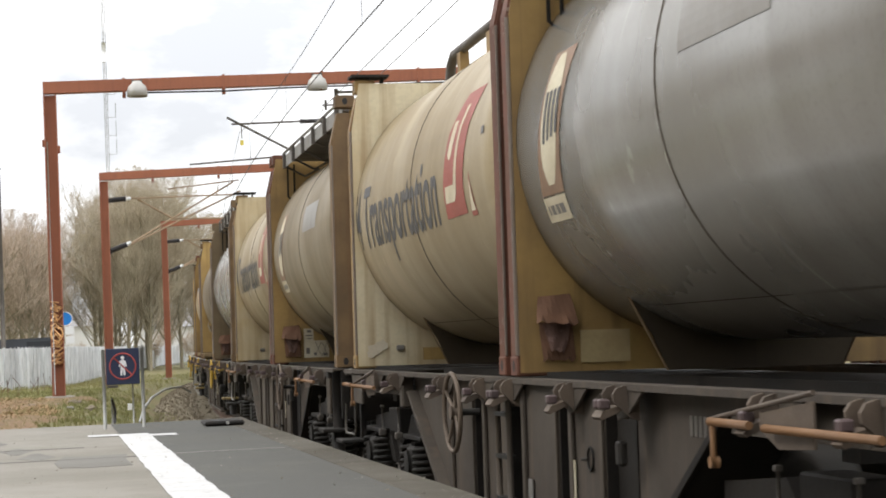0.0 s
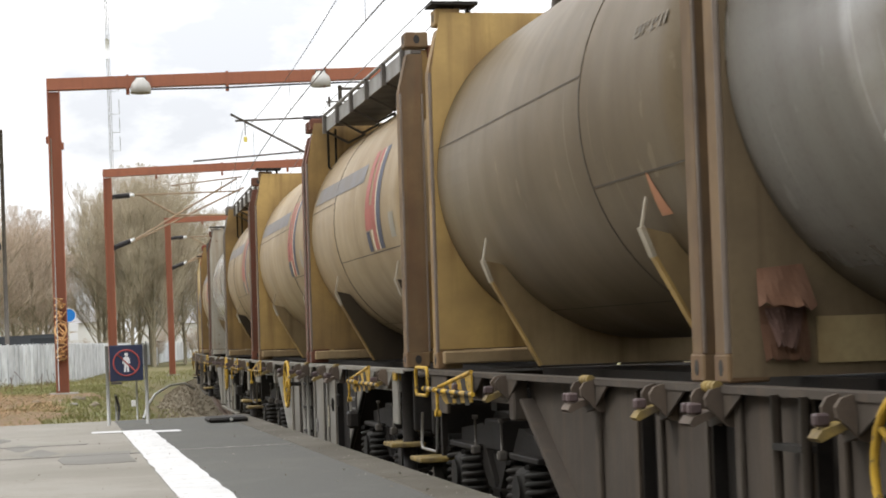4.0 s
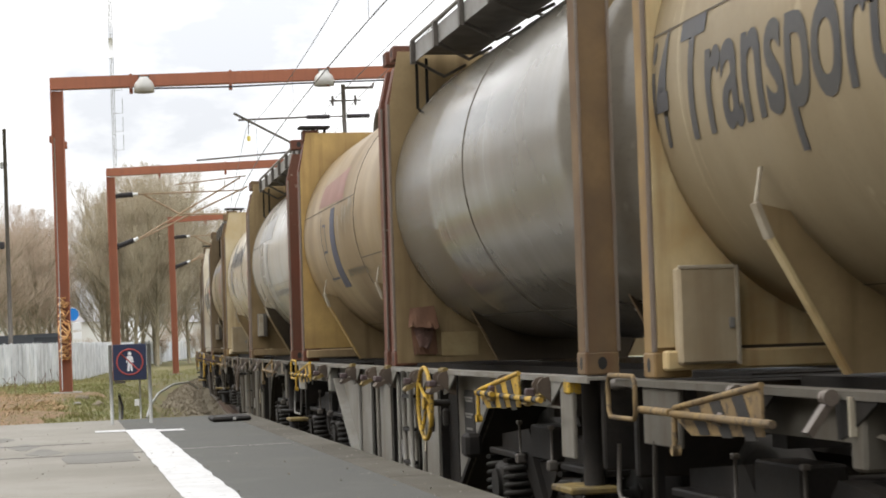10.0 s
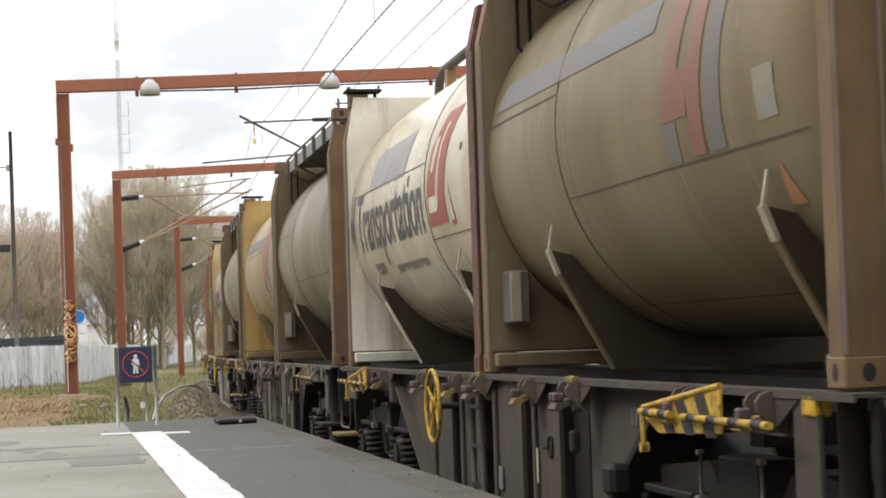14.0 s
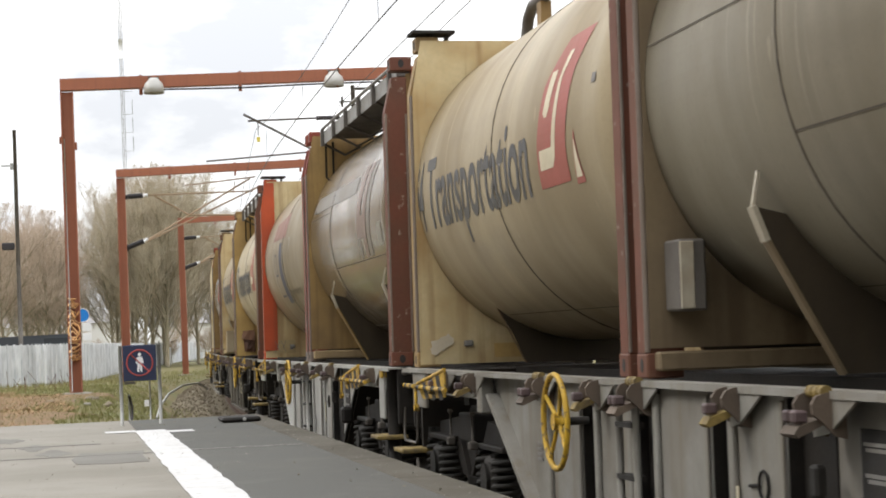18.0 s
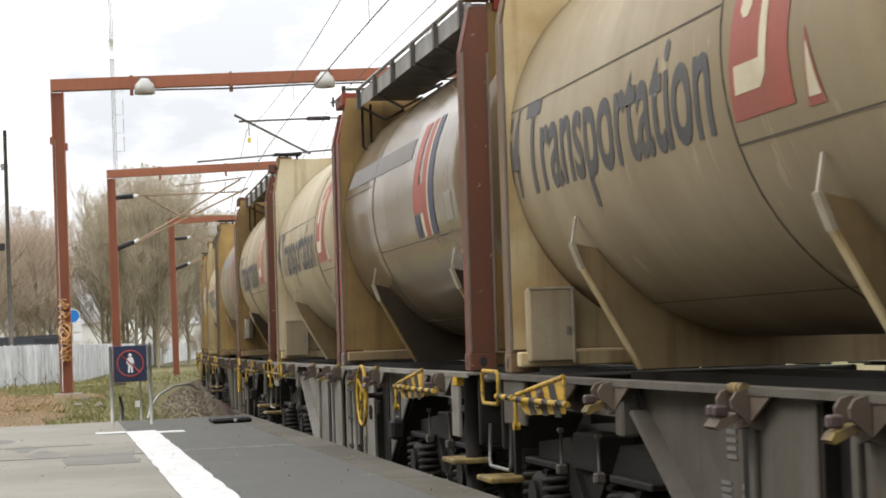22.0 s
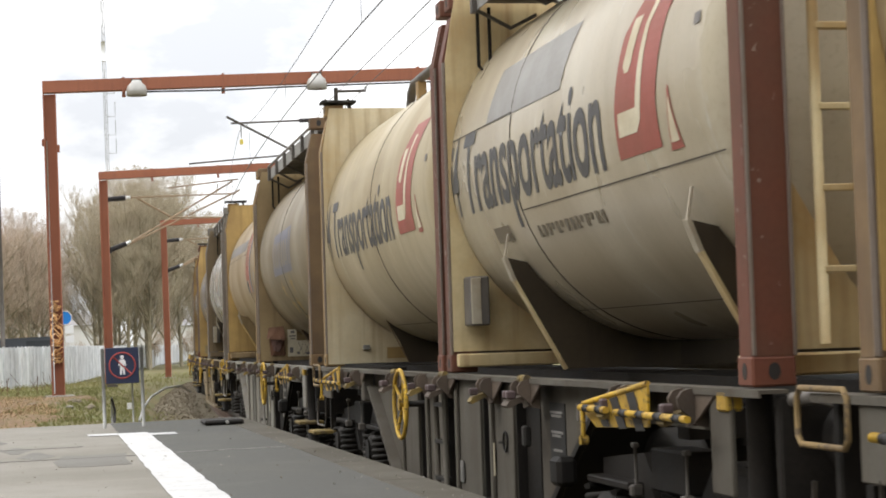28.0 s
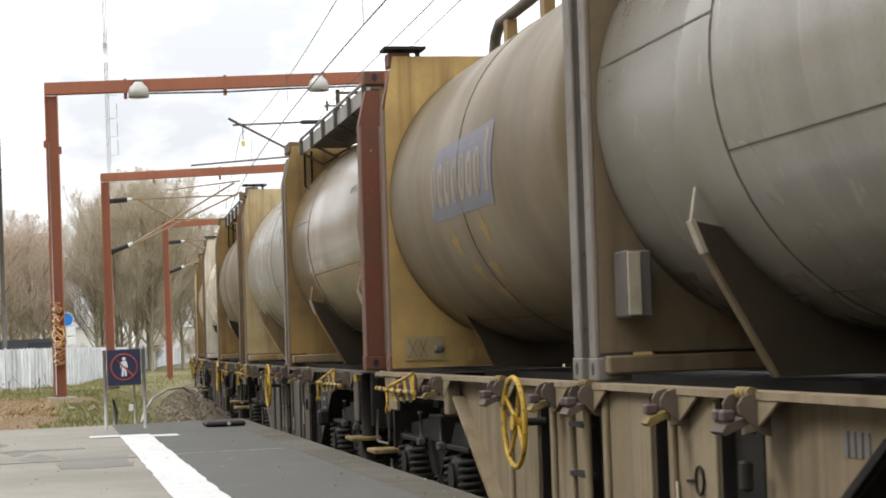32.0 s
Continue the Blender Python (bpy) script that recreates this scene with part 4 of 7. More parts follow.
        if flap == -1:
            part("repair_patch", shared("repair_patch", M_SPLASH, lambda bm: prism(bm, [(-1.04 + 0.08 * (1 + 0.18 * math.sin(3 * a) + 0.12 * math.sin(7 * a + 1)) * math.cos(a) + 0.05 * math.sin(a), 0.17 + 0.07 * (1 + 0.15 * math.sin(4 * a + 2) + 0.1 * math.cos(9 * a)) * math.sin(a)) for a in [i * math.pi / 16 for i in range(32)]], "y", 2.848, 2.853)), None, c, "pale paint patch", END)
        elif flap == -2:
            part("placard", shared("placard_card", M_PLACARD, lambda bm: box(bm, -1.10, -0.78, 2.848, 2.856, 0.08, 0.27)), None, c, "yellowed card placard", END)
            part("marking", shared("card_marks", M_FADED, lambda bm: ([bar(bm, (x0, 2.845, 0.10), (x1, 2.845, 0.25), 0.006, (1, 0, 0), 0.004) for x0, x1 in ((-1.07, -1.0), (-1.0, -1.07), (-0.98, -0.92), (-0.92, -0.98))], box(bm, -0.86, -0.81, 2.842, 2.848, 0.13, 0.20))), None, c, "", END)
    for fn in MARKS[marks]:
        fn(c)
    return c


def torn_sheet(bm, corners):
    """A small bent steel sheet with a ragged lower edge; corners round it, the two upper ones first."""
    a, b, d, e = (Vector(q) for q in corners)
    n = 8
    rows = []
    for v in (0.0, 0.35, 0.7, 1.0):
        row = []
        for i in range(n + 1):
            u = i / n
            p = (a * (1 - u) + b * u) * (1 - v) + (e * (1 - u) + d * u) * v
            p += Vector((0, -0.012 * math.sin(math.pi * u) * v + 0.006 * math.sin(9 * u + 4 * v), -0.014 * v * math.sin(23 * u + 1) if v == 1.0 else 0))
            row.append(p)
        rows.append(row)
    for off in (0.0, 0.004):
        g = [[bm.verts.new(p + Vector((0, off, 0))) for p in row] for row in rows]
        for p, q in zip(g, g[1:]):
            for i in range(n):
                bm.faces.new((p[i], p[i + 1], q[i + 1], q[i]) if off else (p[i], q[i], q[i + 1], p[i + 1]))


def post_shared(key, build, material, sx, sy):
    def go(bm):
        build(bm)
        bmesh.ops.transform(bm, matrix=Matrix.Diagonal((-sx, -sy, 1, 1)), verts=bm.verts[:])
        bmesh.ops.recalc_face_normals(bm, faces=bm.faces[:])
    return shared((key, sx, sy), material, go)


def add_walkway(c):
    """A grated gangway along the top, with a fascia, uprights and braces, folded down at the frame."""
    w = part("walkway", shared("walkway", M_WALKWAY, lambda bm: box(bm, -1.02, -0.50, -2.3, 2.78, 2.50, 2.525)), None, c, "dark grated walkway", END)
    part("fascia", shared("fascia", M_STEEL, lambda bm: box(bm, -1.035, -1.025, -2.3, 2.75, 2.42, 2.56)), None, w)
    part("grating", shared("grating", M_GRIME_AND_SHADE, lambda bm: [box(bm, -1.0, -0.52, -2.2 + i * 0.17, -2.17 + i * 0.17, 2.525, 2.545) for i in range(29)]), None, w)
    for i in range(6):
        y = 2.60 - i * 0.93
        part("bracket", shared("walkway_bracket", M_WALKWAY, lambda bm: (box(bm, -1.07, -1.035, -0.03, 0.03, 2.40, 2.585), tube(bm, [(-1.03, 0, 2.42), (-0.80, 0.0, 2.30), (-0.62, 0, 2.39)], 0.014, 6), tube(bm, [(-0.52, 0, 2.50), (-0.42, 0, 2.46)], 0.014, 6))), None, w, "", Matrix.Translation((0, y, 0)))
    part("handrail", shared("walkway_handrail", M_STEEL, lambda bm: tube(bm, [(-1.05, 2.62, 2.59), (-1.05, -2.2, 2.59)], 0.016, 6)), None, w)
    part("hanging_loop", shared("hanging_loop", M_GRIME_AND_SHADE, lambda bm: tube(bm, [(-1.00, 2.72, 2.46), (-1.00, 2.72, 2.06), (-0.96, 2.72, 2.02), (-0.92, 2.72, 2.06), (-0.92, 2.72, 2.46)], 0.013, 6)), None, c, "", END)


def add_ladder(c):
    lad = part("ladder", shared("ladder_rail", PANEL["cream"], lambda bm: (tube(bm, [(-0.92, -HALF_L - 0.01, 0.16), (-0.92, -HALF_L - 0.01, 2.5)], 0.022, 6), tube(bm, [(-0.52, -HALF_L - 0.01, 0.16), (-0.52, -HALF_L - 0.01, 2.5)], 0.022, 6))), None, c, "cream-painted steel ladder")
    for i in range(7):
        part("rung", shared("rung", PANEL["cream"], lambda bm: box(bm, -0.92, -0.52, -HALF_L - 0.03, -HALF_L + 0.01, -0.014, 0.014, 0.004)), None, lad, "", Matrix.Translation((0, 0, 0.45 + i * 0.32)))


def add_pipe(c, fm):
    part("vent_pipe", shared("vent_pipe", M_WALKWAY, lambda bm: tube(bm, [(-0.42, 2.30, 2.44), (-0.42, 2.20, 2.60), (-0.42, 2.05, 2.67), (-0.42, 0.6, 2.69), (-0.42, -2.2, 2.69)], 0.045, 10)), None, c, "dark vent pipe", END)
    for y in (1.6, 0.5, -0.7, -1.8):
        part("pipe_bracket", shared("pipe_bracket", PANEL["ochre"], lambda bm: box(bm, -0.46, -0.38, -0.06, 0.06, 2.46, 2.64)), None, c, "", Matrix.Translation((0, y, 0)))
    part("top_plate", shared("top_plate", M_IRON, lambda bm: (box(bm, -1.20, -0.86, HALF_L - 0.22, HALF_L + 0.02, TALL, TALL + 0.022), box(bm, -1.05, -1.03, HALF_L - 0.15, HALF_L - 0.05, TALL - 0.12, TALL), box(bm, -0.92, -0.90, HALF_L - 0.15, HALF_L - 0.05, TALL - 0.12, TALL))), None, c, "rusty roof plate")


# ---- container wagons ----
M_LEVER = mat("worn_bright_lever_steel", (0.20, 0.165, 0.135), 0.45, 0.3, (0.10, 0.075, 0.058), 0.7, 8, 60, 0.15, vary=0.2)
M_LOCK = mat("worn_brown_lock_steel", (0.12, 0.088, 0.062), 0.7, 0.2, (0.08, 0.06, 0.045), 0.7, 6, 60, 0.2, vary=0.25)


def spring(bm, x, y, z0, z1):
    tube(bm, [(x + 0.095 * math.cos(t * math.pi / 5), y + 0.095 * math.sin(t * math.pi / 5), z0 + t * (z1 - z0) / 55) for t in range(56)], 0.018, 5)


def bogie_side(bm):
    """A cast side frame that dips in the middle, with ears over the springs and a V of ribs."""
    prism(bm, [(-1.22, 0.64), (-1.22, 0.76), (-0.5, 0.82), (-0.3, 0.64), (0.3, 0.64), (0.5, 0.82), (1.22, 0.76), (1.22, 0.64), (0.6, 0.56), (0.38, 0.40), (-0.38, 0.40), (-0.6, 0.56)], "x", -0.05, 0.05)
    box(bm, -0.1, 0.1, -0.25, 0.25, 0.66, 0.86, 0.01)
    for sy in (-1, 1):
        box(bm, -0.13, 0.06, sy * 0.9 - 0.36, sy * 0.9 + 0.36, 0.635, 0.675, 0.008)
        prism(bm, [(sy * 0.04, 0.42), (sy * 0.10, 0.42), (sy * 0.34, 0.66), (sy * 0.28, 0.66)], "x", -0.085, -0.05)


def bogie_bolster(bm):
    box(bm, -1.0, 1.0, -0.2, 0.2, 0.5, 0.78, 0.02)


def wheelset_mesh(bm):
    for sx in (-1, 1):
        lathe(bm, [(0.09, -0.09), (0.09, -0.05), (0.30, -0.02), (0.39, -0.06), (0.46, -0.065), (0.46, 0.05), (0.49, 0.065), (0.40, 0.07), (0.30, 0.03), (0.09, 0.06)] if sx < 0 else [(0.09, 0.09), (0.09, 0.05), (0.30, 0.02), (0.39, 0.06), (0.46, 0.065), (0.46, -0.05), (0.49, -0.065), (0.40, -0.07), (0.30, -0.03), (0.09, -0.06)], 28, "x", (sx * 0.76, 0, 0))
    tube(bm, [(-1.0, 0, 0), (1.0, 0, 0)], 0.08, 10)
    for a in range(3):
        t = a * 2.09
        box(bm, -0.842, -0.83, 0.2 * math.cos(t) - 0.03, 0.2 * math.cos(t) + 0.03, 0.2 * math.sin(t) - 0.03, 0.2 * math.sin(t) + 0.03)


def lock_cheek(bm, y):
    """One rounded cheek of a folding container lock on the side beam."""
    prism(bm, [(-1.20, 1.166), (-1.275, 1.166), (-1.31, 1.155), (-1.33, 1.125), (-1.325, 1.09), (-1.29, 1.06), (-1.24, 1.01), (-1.20, 1.0)], "y", y - 0.011, y + 0.011)


def lock_block(bm):
    box(bm, -1.385, -1.33, -0.024, 0.024, 1.06, 1.105, 0.008)


def lock_tray(bm, half):
    prism(bm, [(-1.28, 1.05), (-1.375, 1.008), (-1.39, 1.022), (-1.37, 1.05), (-1.29, 1.075)], "y", -half, half)


CURVE = ((3.42, 1.02), (3.05, 0.985), (2.86, 0.94), (2.70, 0.86), (2.56, 0.74), (2.44, 0.60), (2.34, 0.46), (2.2, 0.30))


def web_mesh(bm, x, curved=False):
    """The girder's web; its ends slant straight down or sweep down in a curve."""
    end = list(CURVE) if curved else [(3.42, 1.02), (2.2, 0.30)]
    prism(bm, [(-3.56, 1.153), (3.56, 1.153)] + end + [(-y, z) for y, z in end[::-1]], "x", x - 0.008, x + 0.008)


def web_flange(bm, x, curved=False):
    """The bent edge of the fish-bellied girder."""
    end = list(CURVE) if curved else [(3.42, 1.02), (2.2, 0.30)]
    for (ya, za), (yb, zb) in zip(end, end[1:]):
        prism(bm, [(ya, za), (ya - 0.05, za + 0.012), (yb - 0.05, zb + 0.02), (yb, zb)], "x", x - 0.09, x + 0.06)
    box(bm, x - 0.09, x + 0.06, -2.22, 2.22, 0.27, 0.30)


def end_sheet(bm, curved):
    """The sheet that closes the girders' other end from side to side, its shade painted black."""
    end = list(CURVE) if curved else [(3.42, 1.02), (2.2, 0.30)]
    for (ya, za), (yb, zb) in zip(end, end[1:]):
        prism(bm, [(-ya, za), (0.05 - ya, za + 0.012), (0.05 - yb, zb + 0.02), (-yb, zb)], "x", -1.165, 1.165)


def lock_gusset(bm, half):
    """The stiffening plate beside a folding lock, in the plane of the side beam."""
    prism(bm, [(0.02 + half, 1.155), (-0.30, 1.155), (-0.30, 1.135), (-0.06, 1.02), (half, 1.0)], "x", -1.255, -1.243)


def lever_lock(bm, twin):
    """A lever lock: bright knobs on the beam's edge and an arm that hangs from each."""
    for k in ((-0.05, 0.05) if twin else (0.0,)):
        disc(bm, (-1.30, k - 0.018, 1.15), "y", 0.03, 0.014, 10)
        disc(bm, (-1.30, k + 0.020, 1.15), "y", 0.026, 0.012, 10)
        bar(bm, (-1.30, k, 1.13), (-1.37, k + 0.02, 1.025), 0.05, (0, 1, 0), 0.028)


def wagon(paint, hazard, way, label):
    w = thing("container_wagon", label, "freight wagon", "wagons of the train")
    pm = WAGON[paint]
    lever = hazard == "ochre"
    bar_a, bar_b = (M_YELLOW, M_BLACK) if hazard == "yellow" else ((M_RUST_BAR, M_RUST_BAR) if hazard == "rust" else (M_DUST_BAR, M_BLACK))
    for sx in (-1, 1):
        part("side_beam", shared(("side_beam", sx), pm, lambda bm: prism(bm, [(sx * 1.262, 1.172), (sx * 1.14, 1.172), (sx * 1.14, 1.157), (sx * 1.25, 1.157), (sx * 1.25, 1.142), (sx * 1.262, 1.142)], "y", -5.98, 6.30)), None, w)
        for y0, y1 in ((-5.36, -3.58), (3.58, 5.38)):
            part("inner_beam", shared(("inner_beam", sx, y0), pm, lambda bm: box(bm, min(sx * 1.15, sx * 1.17), max(sx * 1.15, sx * 1.17), y0, y1, 0.985, 1.155)), None, w)
        part("web", shared(("web", sx, lever), pm, lambda bm: web_mesh(bm, sx * 1.13, lever)), None, w)
        part("girder_flange", shared(("girder_flange", sx, lever), pm, lambda bm: web_flange(bm, sx * 1.13, lever)), None, w)
        for y0, y1 in ((1.10, 1.80), (0.12, 0.80), (-0.98, -0.22), (-1.86, -1.25)) if sx < 0 else ():
            pn = part("panel", shared(("girder_panel", sx, y0), pm, lambda bm: box(bm, min(sx * 1.14, sx * 1.205), max(sx * 1.14, sx * 1.205), y0, y1, 0.33, 1.154, 0.012)), None, w)
            part("stiffener", shared(("stiffener", sx, y0), pm, lambda bm: box(bm, min(sx * 1.206, sx * 1.23), max(sx * 1.206, sx * 1.23), y1 - 0.07, y1 - 0.005, 0.33, 1.12, 0.006)), None, pn)
            part("stiffener", shared(("stiffener_low", sx, y0), pm, lambda bm: box(bm, min(sx * 1.206, sx * 1.222), max(sx * 1.206, sx * 1.222), y0 + 0.005, y0 + 0.035, 0.33, 1.12, 0.004)), None, pn)
        # near-black plates: the shade in the gaps between panels is put into their colour
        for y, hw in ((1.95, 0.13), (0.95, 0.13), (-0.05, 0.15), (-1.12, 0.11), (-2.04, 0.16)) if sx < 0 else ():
            part("recess", shared(("recess", sx, hw, y < 1.5), M_GRIME_AND_SHADE, lambda bm: (box(bm, -1.146, -1.135, -hw, hw, 0.33, 1.15), box(bm, -1.202, -1.135, hw + 0.004, hw + 0.014, 0.34, 1.13) if y < 1.5 else None)), None, w, "", Matrix.Translation((0, y, 0)))
    # black because this end lies in shade; the shade is put into its colour
    part("end_sheet", shared(("end_sheet", lever), M_GRIME_AND_SHADE, lambda bm: end_sheet(bm, lever)), None, w, "black sloping end sheet in the colour of shade")
    part("floor_frame", shared("floor_frame", M_GRIME_AND_SHADE, lambda bm: (box(bm, -0.35, 0.35, -5.90, 6.22, 0.80, 1.160), [box(bm, -1.10, 1.10, y - 0.08, y + 0.08, 0.92, 1.055) for y in (-5.9, -4.6, -3.0, -1.0, 1.0, 3.0, 4.6, 5.9)])), None, w)
    for y, twin in ((-5.15, 0), (-4.25, 0), (-2.34, 1), (-1.42, 0), (-0.08, 1), (0.62, 0), (1.78, 1), (3.62, 0), (4.55, 0)):
        half = 0.085 if twin else 0.06
        if lever:
            lk = part("container_lock", shared(("lever_lock", twin), M_LEVER, lambda bm: lever_lock(bm, twin)), None, w, "worn bright lever lock", Matrix.Translation((0, y, 0)))
            part("edge_plate", shared("lock_edge_plate", M_PAD, lambda bm: box(bm, -1.275, -1.245, -0.125, -0.11, 1.02, 1.155)), None, lk)
            part("gusset", shared(("lock_gusset", half), M_GRIME_AND_SHADE, lambda bm: lock_gusset(bm, half - 0.03)), None, lk)
            continue
        lk = part("container_lock", shared(("container_lock", half), M_LOCK, lambda bm: lock_cheek(bm, half)), None, w, "", Matrix.Translation((0, y, 0)))
        part("gusset", shared(("lock_gusset", half), pm if paint != "stone" else M_LOCK, lambda bm: lock_gusset(bm, half)), None, lk)
        part("cheek", shared(("lock_cheek", half), M_LOCK, lambda bm: lock_cheek(bm, -half)), None, lk)
        part("tray", shared(("lock_tray", half), M_TRAY if hazard == "yellow" and not twin else M_LOCK, lambda bm: lock_tray(bm, half - 0.015)), None, lk)
        if twin and hazard == "yellow":
            part("head", shared("lock_head", M_TRAY, lambda bm: [disc(bm, (-1.272, k, 1.168), "y", 0.024, 0.022, 10) for k in (-0.07, -0.02, 0.03)]), None, lk, "worn yellow lock head")
        for k in ((-0.036, 0.036) if twin else (0.0,)):
            part("block", shared("lock_block", M_PURPLE, lock_block), None, lk, "", Matrix.Translation((0, k, 0)))
    for sy in (-1, 1):
        b = part("bogie", shared("bogie_bolster", M_GRIME_AND_SHADE, bogie_bolster), None, w, "greasy black bogie", Matrix.Translation((0, 0.15 + sy * 4.50, 0)))
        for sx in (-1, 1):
            part("side_frame", shared("bogie_side", M_GRIME_AND_SHADE, bogie_side), None, b, "", Matrix.Translation((sx * 1.0, 0, 0)))
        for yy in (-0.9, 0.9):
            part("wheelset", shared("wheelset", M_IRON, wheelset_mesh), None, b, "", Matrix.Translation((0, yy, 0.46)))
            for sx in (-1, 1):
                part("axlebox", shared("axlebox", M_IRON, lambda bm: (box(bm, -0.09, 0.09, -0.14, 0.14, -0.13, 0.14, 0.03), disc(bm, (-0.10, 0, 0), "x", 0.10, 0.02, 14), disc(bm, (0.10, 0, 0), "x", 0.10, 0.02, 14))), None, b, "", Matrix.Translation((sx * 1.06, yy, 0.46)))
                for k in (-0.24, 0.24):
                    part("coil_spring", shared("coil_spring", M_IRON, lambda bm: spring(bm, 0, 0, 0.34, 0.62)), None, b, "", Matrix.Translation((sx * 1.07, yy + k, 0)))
        for sx in (-1, 1):
            for yy in (-0.40, 0.36):
                part("brake_rod", shared("brake_rod", M_WALKWAY, lambda bm: (tube(bm, [(0, 0, 0.66), (0, 0, 0.88)], 0.008, 6), box(bm, -0.016, 0.016, -0.02, 0.02, 0.855, 0.88, 0.004), box(bm, -0.03, 0.03, -0.03, 0.03, 0.62, 0.68, 0.01))), None, b, "", Matrix.Translation((sx * 1.14, yy, 0)))
    for sy in (-1, 1):
        # striped bracket with its rim, two handle bars and the hook of this end
        h = -3.95 if sy < 0 else 5.05
        def top(y):
            return 1.075 + 0.107 * (h + 0.10 - y)
        if hazard != "rust":
            br = part("hazard_bracket", shared(("hazard_bracket", sy), bar_a, lambda bm: prism(bm, [(h + 0.10, 1.035), (h + 0.10, 1.075), (h - 0.93, top(h - 0.93)), (h - 0.93, 0.995), (h - 0.12, 0.965)], "x", -1.352, -1.342)), None, w, "yellow and black striped bracket" if hazard == "yellow" else "faded striped bracket")
            part("rim", shared(("bracket_rim", sy), bar_a, lambda bm: tube(bm, [(-1.35, h + 0.10, 1.07), (-1.35, h - 0.93, top(h - 0.93))], 0.014, 6)), None, br)
            for i in range(3):
                ys = h - 0.10 - i * 0.26
                part("stripe", shared(("bracket_stripe", sy, i), M_BLACK, lambda bm: prism(bm, [(ys, top(ys) - 0.018), (ys - 0.12, top(ys - 0.12) - 0.018), (ys - 0.26, 0.977), (ys - 0.14, 0.972)], "x", -1.356, -1.351)), None, br)
        else:
            br = part("bar_bracket", shared(("bar_bracket", sy), M_LOCK, lambda bm: prism(bm, [(h - 0.42, 1.04), (h - 0.42, 1.10), (h - 0.93, 1.155), (h - 0.93, 0.99), (h - 0.60, 0.975)], "x", -1.352, -1.342)), None, w, "worn brown bracket")
            part("rod", shared(("bracket_rod", sy), M_LOCK, lambda bm: tube(bm, [(-1.36, h + 0.10, 1.06), (-1.35, h - 0.93, top(h - 0.93))], 0.011, 6)), None, br)
        for tag, y0, y1, z, x, r, n in (("long", h - 0.55 if sy < 0 else h + 0.02, h - 1.55 if sy < 0 else h - 1.12, 1.05, -1.385, 0.016, 4), ("short", h + 0.03 if sy < 0 else h + 0.46, h - 0.40 if sy < 0 else h + 0.05, 1.055, -1.385, 0.017, 2)):
            hb = part("handle_bar", shared(("handle_bar", tag, sy), bar_a, lambda bm: tube(bm, [(x, y0, z), (x, y1, z)], r, 8)), None, w, "striped handle bar" if hazard == "yellow" else "worn handle bar")
            for i in range(n if hazard == "yellow" else 0):
                ya, yb = y0 + (y1 - y0) * (i + 0.35) / n, y0 + (y1 - y0) * (i + 0.75) / n
                part("band", shared(("handle_band", tag, sy, i), M_BLACK, lambda bm: tube(bm, [(x, ya, z), (x, yb, z)], r + 0.002, 8)), None, hb)
        part("hook", shared(("hook", sy), bar_a, lambda bm: (box(bm, -1.394, -1.374, h - 0.016, h + 0.016, 0.90, 1.05, 0.006), disc(bm, (-1.382, h, 0.90), "x", 0.024, 0.018, 10))), None, w)
        for sx in (-1, 1):
            part("end_plate", shared(("end_plate", sy, sx), pm, lambda bm: box(bm, sx * 1.235 - 0.012, sx * 1.235 + 0.012, (-5.62 if sy < 0 else 5.40), (-5.38 if sy < 0 else 5.92), (0.74 if sy < 0 else 0.88), 1.142, 0.006)), None, w)
        part("headstock", shared(("headstock", sy), M_GRIME_AND_SHADE, lambda bm: box(bm, -1.18, 1.18, (-5.98 if sy < 0 else 6.24), (-5.92 if sy < 0 else 6.30), 0.70, 1.15, 0.01)), None, w)
        part("coupling", shared(("coupling", sy), M_GRIME_AND_SHADE, lambda bm: (box(bm, -0.12, 0.12, (-6.22 if sy < 0 else 6.30), (-5.98 if sy < 0 else 6.54), 0.86, 1.04, 0.02))), None, w)
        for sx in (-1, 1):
            part("buffer", shared(("buffer", sy), M_GRIME_AND_SHADE, lambda bm: disc(bm, (0, (-6.1 if sy < 0 else 6.42), 0.98), "y", 0.15, 0.11, 16)), None, w, "", Matrix.Translation((sx * 0.87, 0, 0)))
    part("end_post", shared("end_post", M_GRIME_AND_SHADE, lambda bm: tube(bm, [(-1.19, -5.80, 0.34), (-1.19, -5.80, 1.16)], 0.055, 12)), None, w, "grimy round end post")
    part("post_cap", shared("post_cap", M_YELLOW if hazard == "yellow" else M_IRON, lambda bm: box(bm, -1.262, -1.19, -5.62, -5.50, 1.08, 1.165, 0.008)), None, w)
    for yy, zz in ((-5.76, 0.58), (6.05, 0.52)):
        part("foot_step", shared(("foot_step", yy), M_TRAY if hazard == "yellow" else M_IRON, lambda bm: box(bm, -1.36, -1.10, yy - 0.20, yy + 0.20, zz, zz + 0.035, 0.008)), None, w, "worn foot step")
        part("step_hanger", shared(("step_hanger", yy), M_GRIME_AND_SHADE, lambda bm: box(bm, -1.16, -1.12, yy - 0.03, yy + 0.03, zz, 0.86)), None, w)
    loop = [(0, -0.19, 0.0), (0, -0.22, 0.03), (0, -0.22, 0.17), (0, -0.19, 0.20), (0, 0.19, 0.20), (0, 0.22, 0.17), (0, 0.22, 0.03), (0, 0.19, 0.0)]
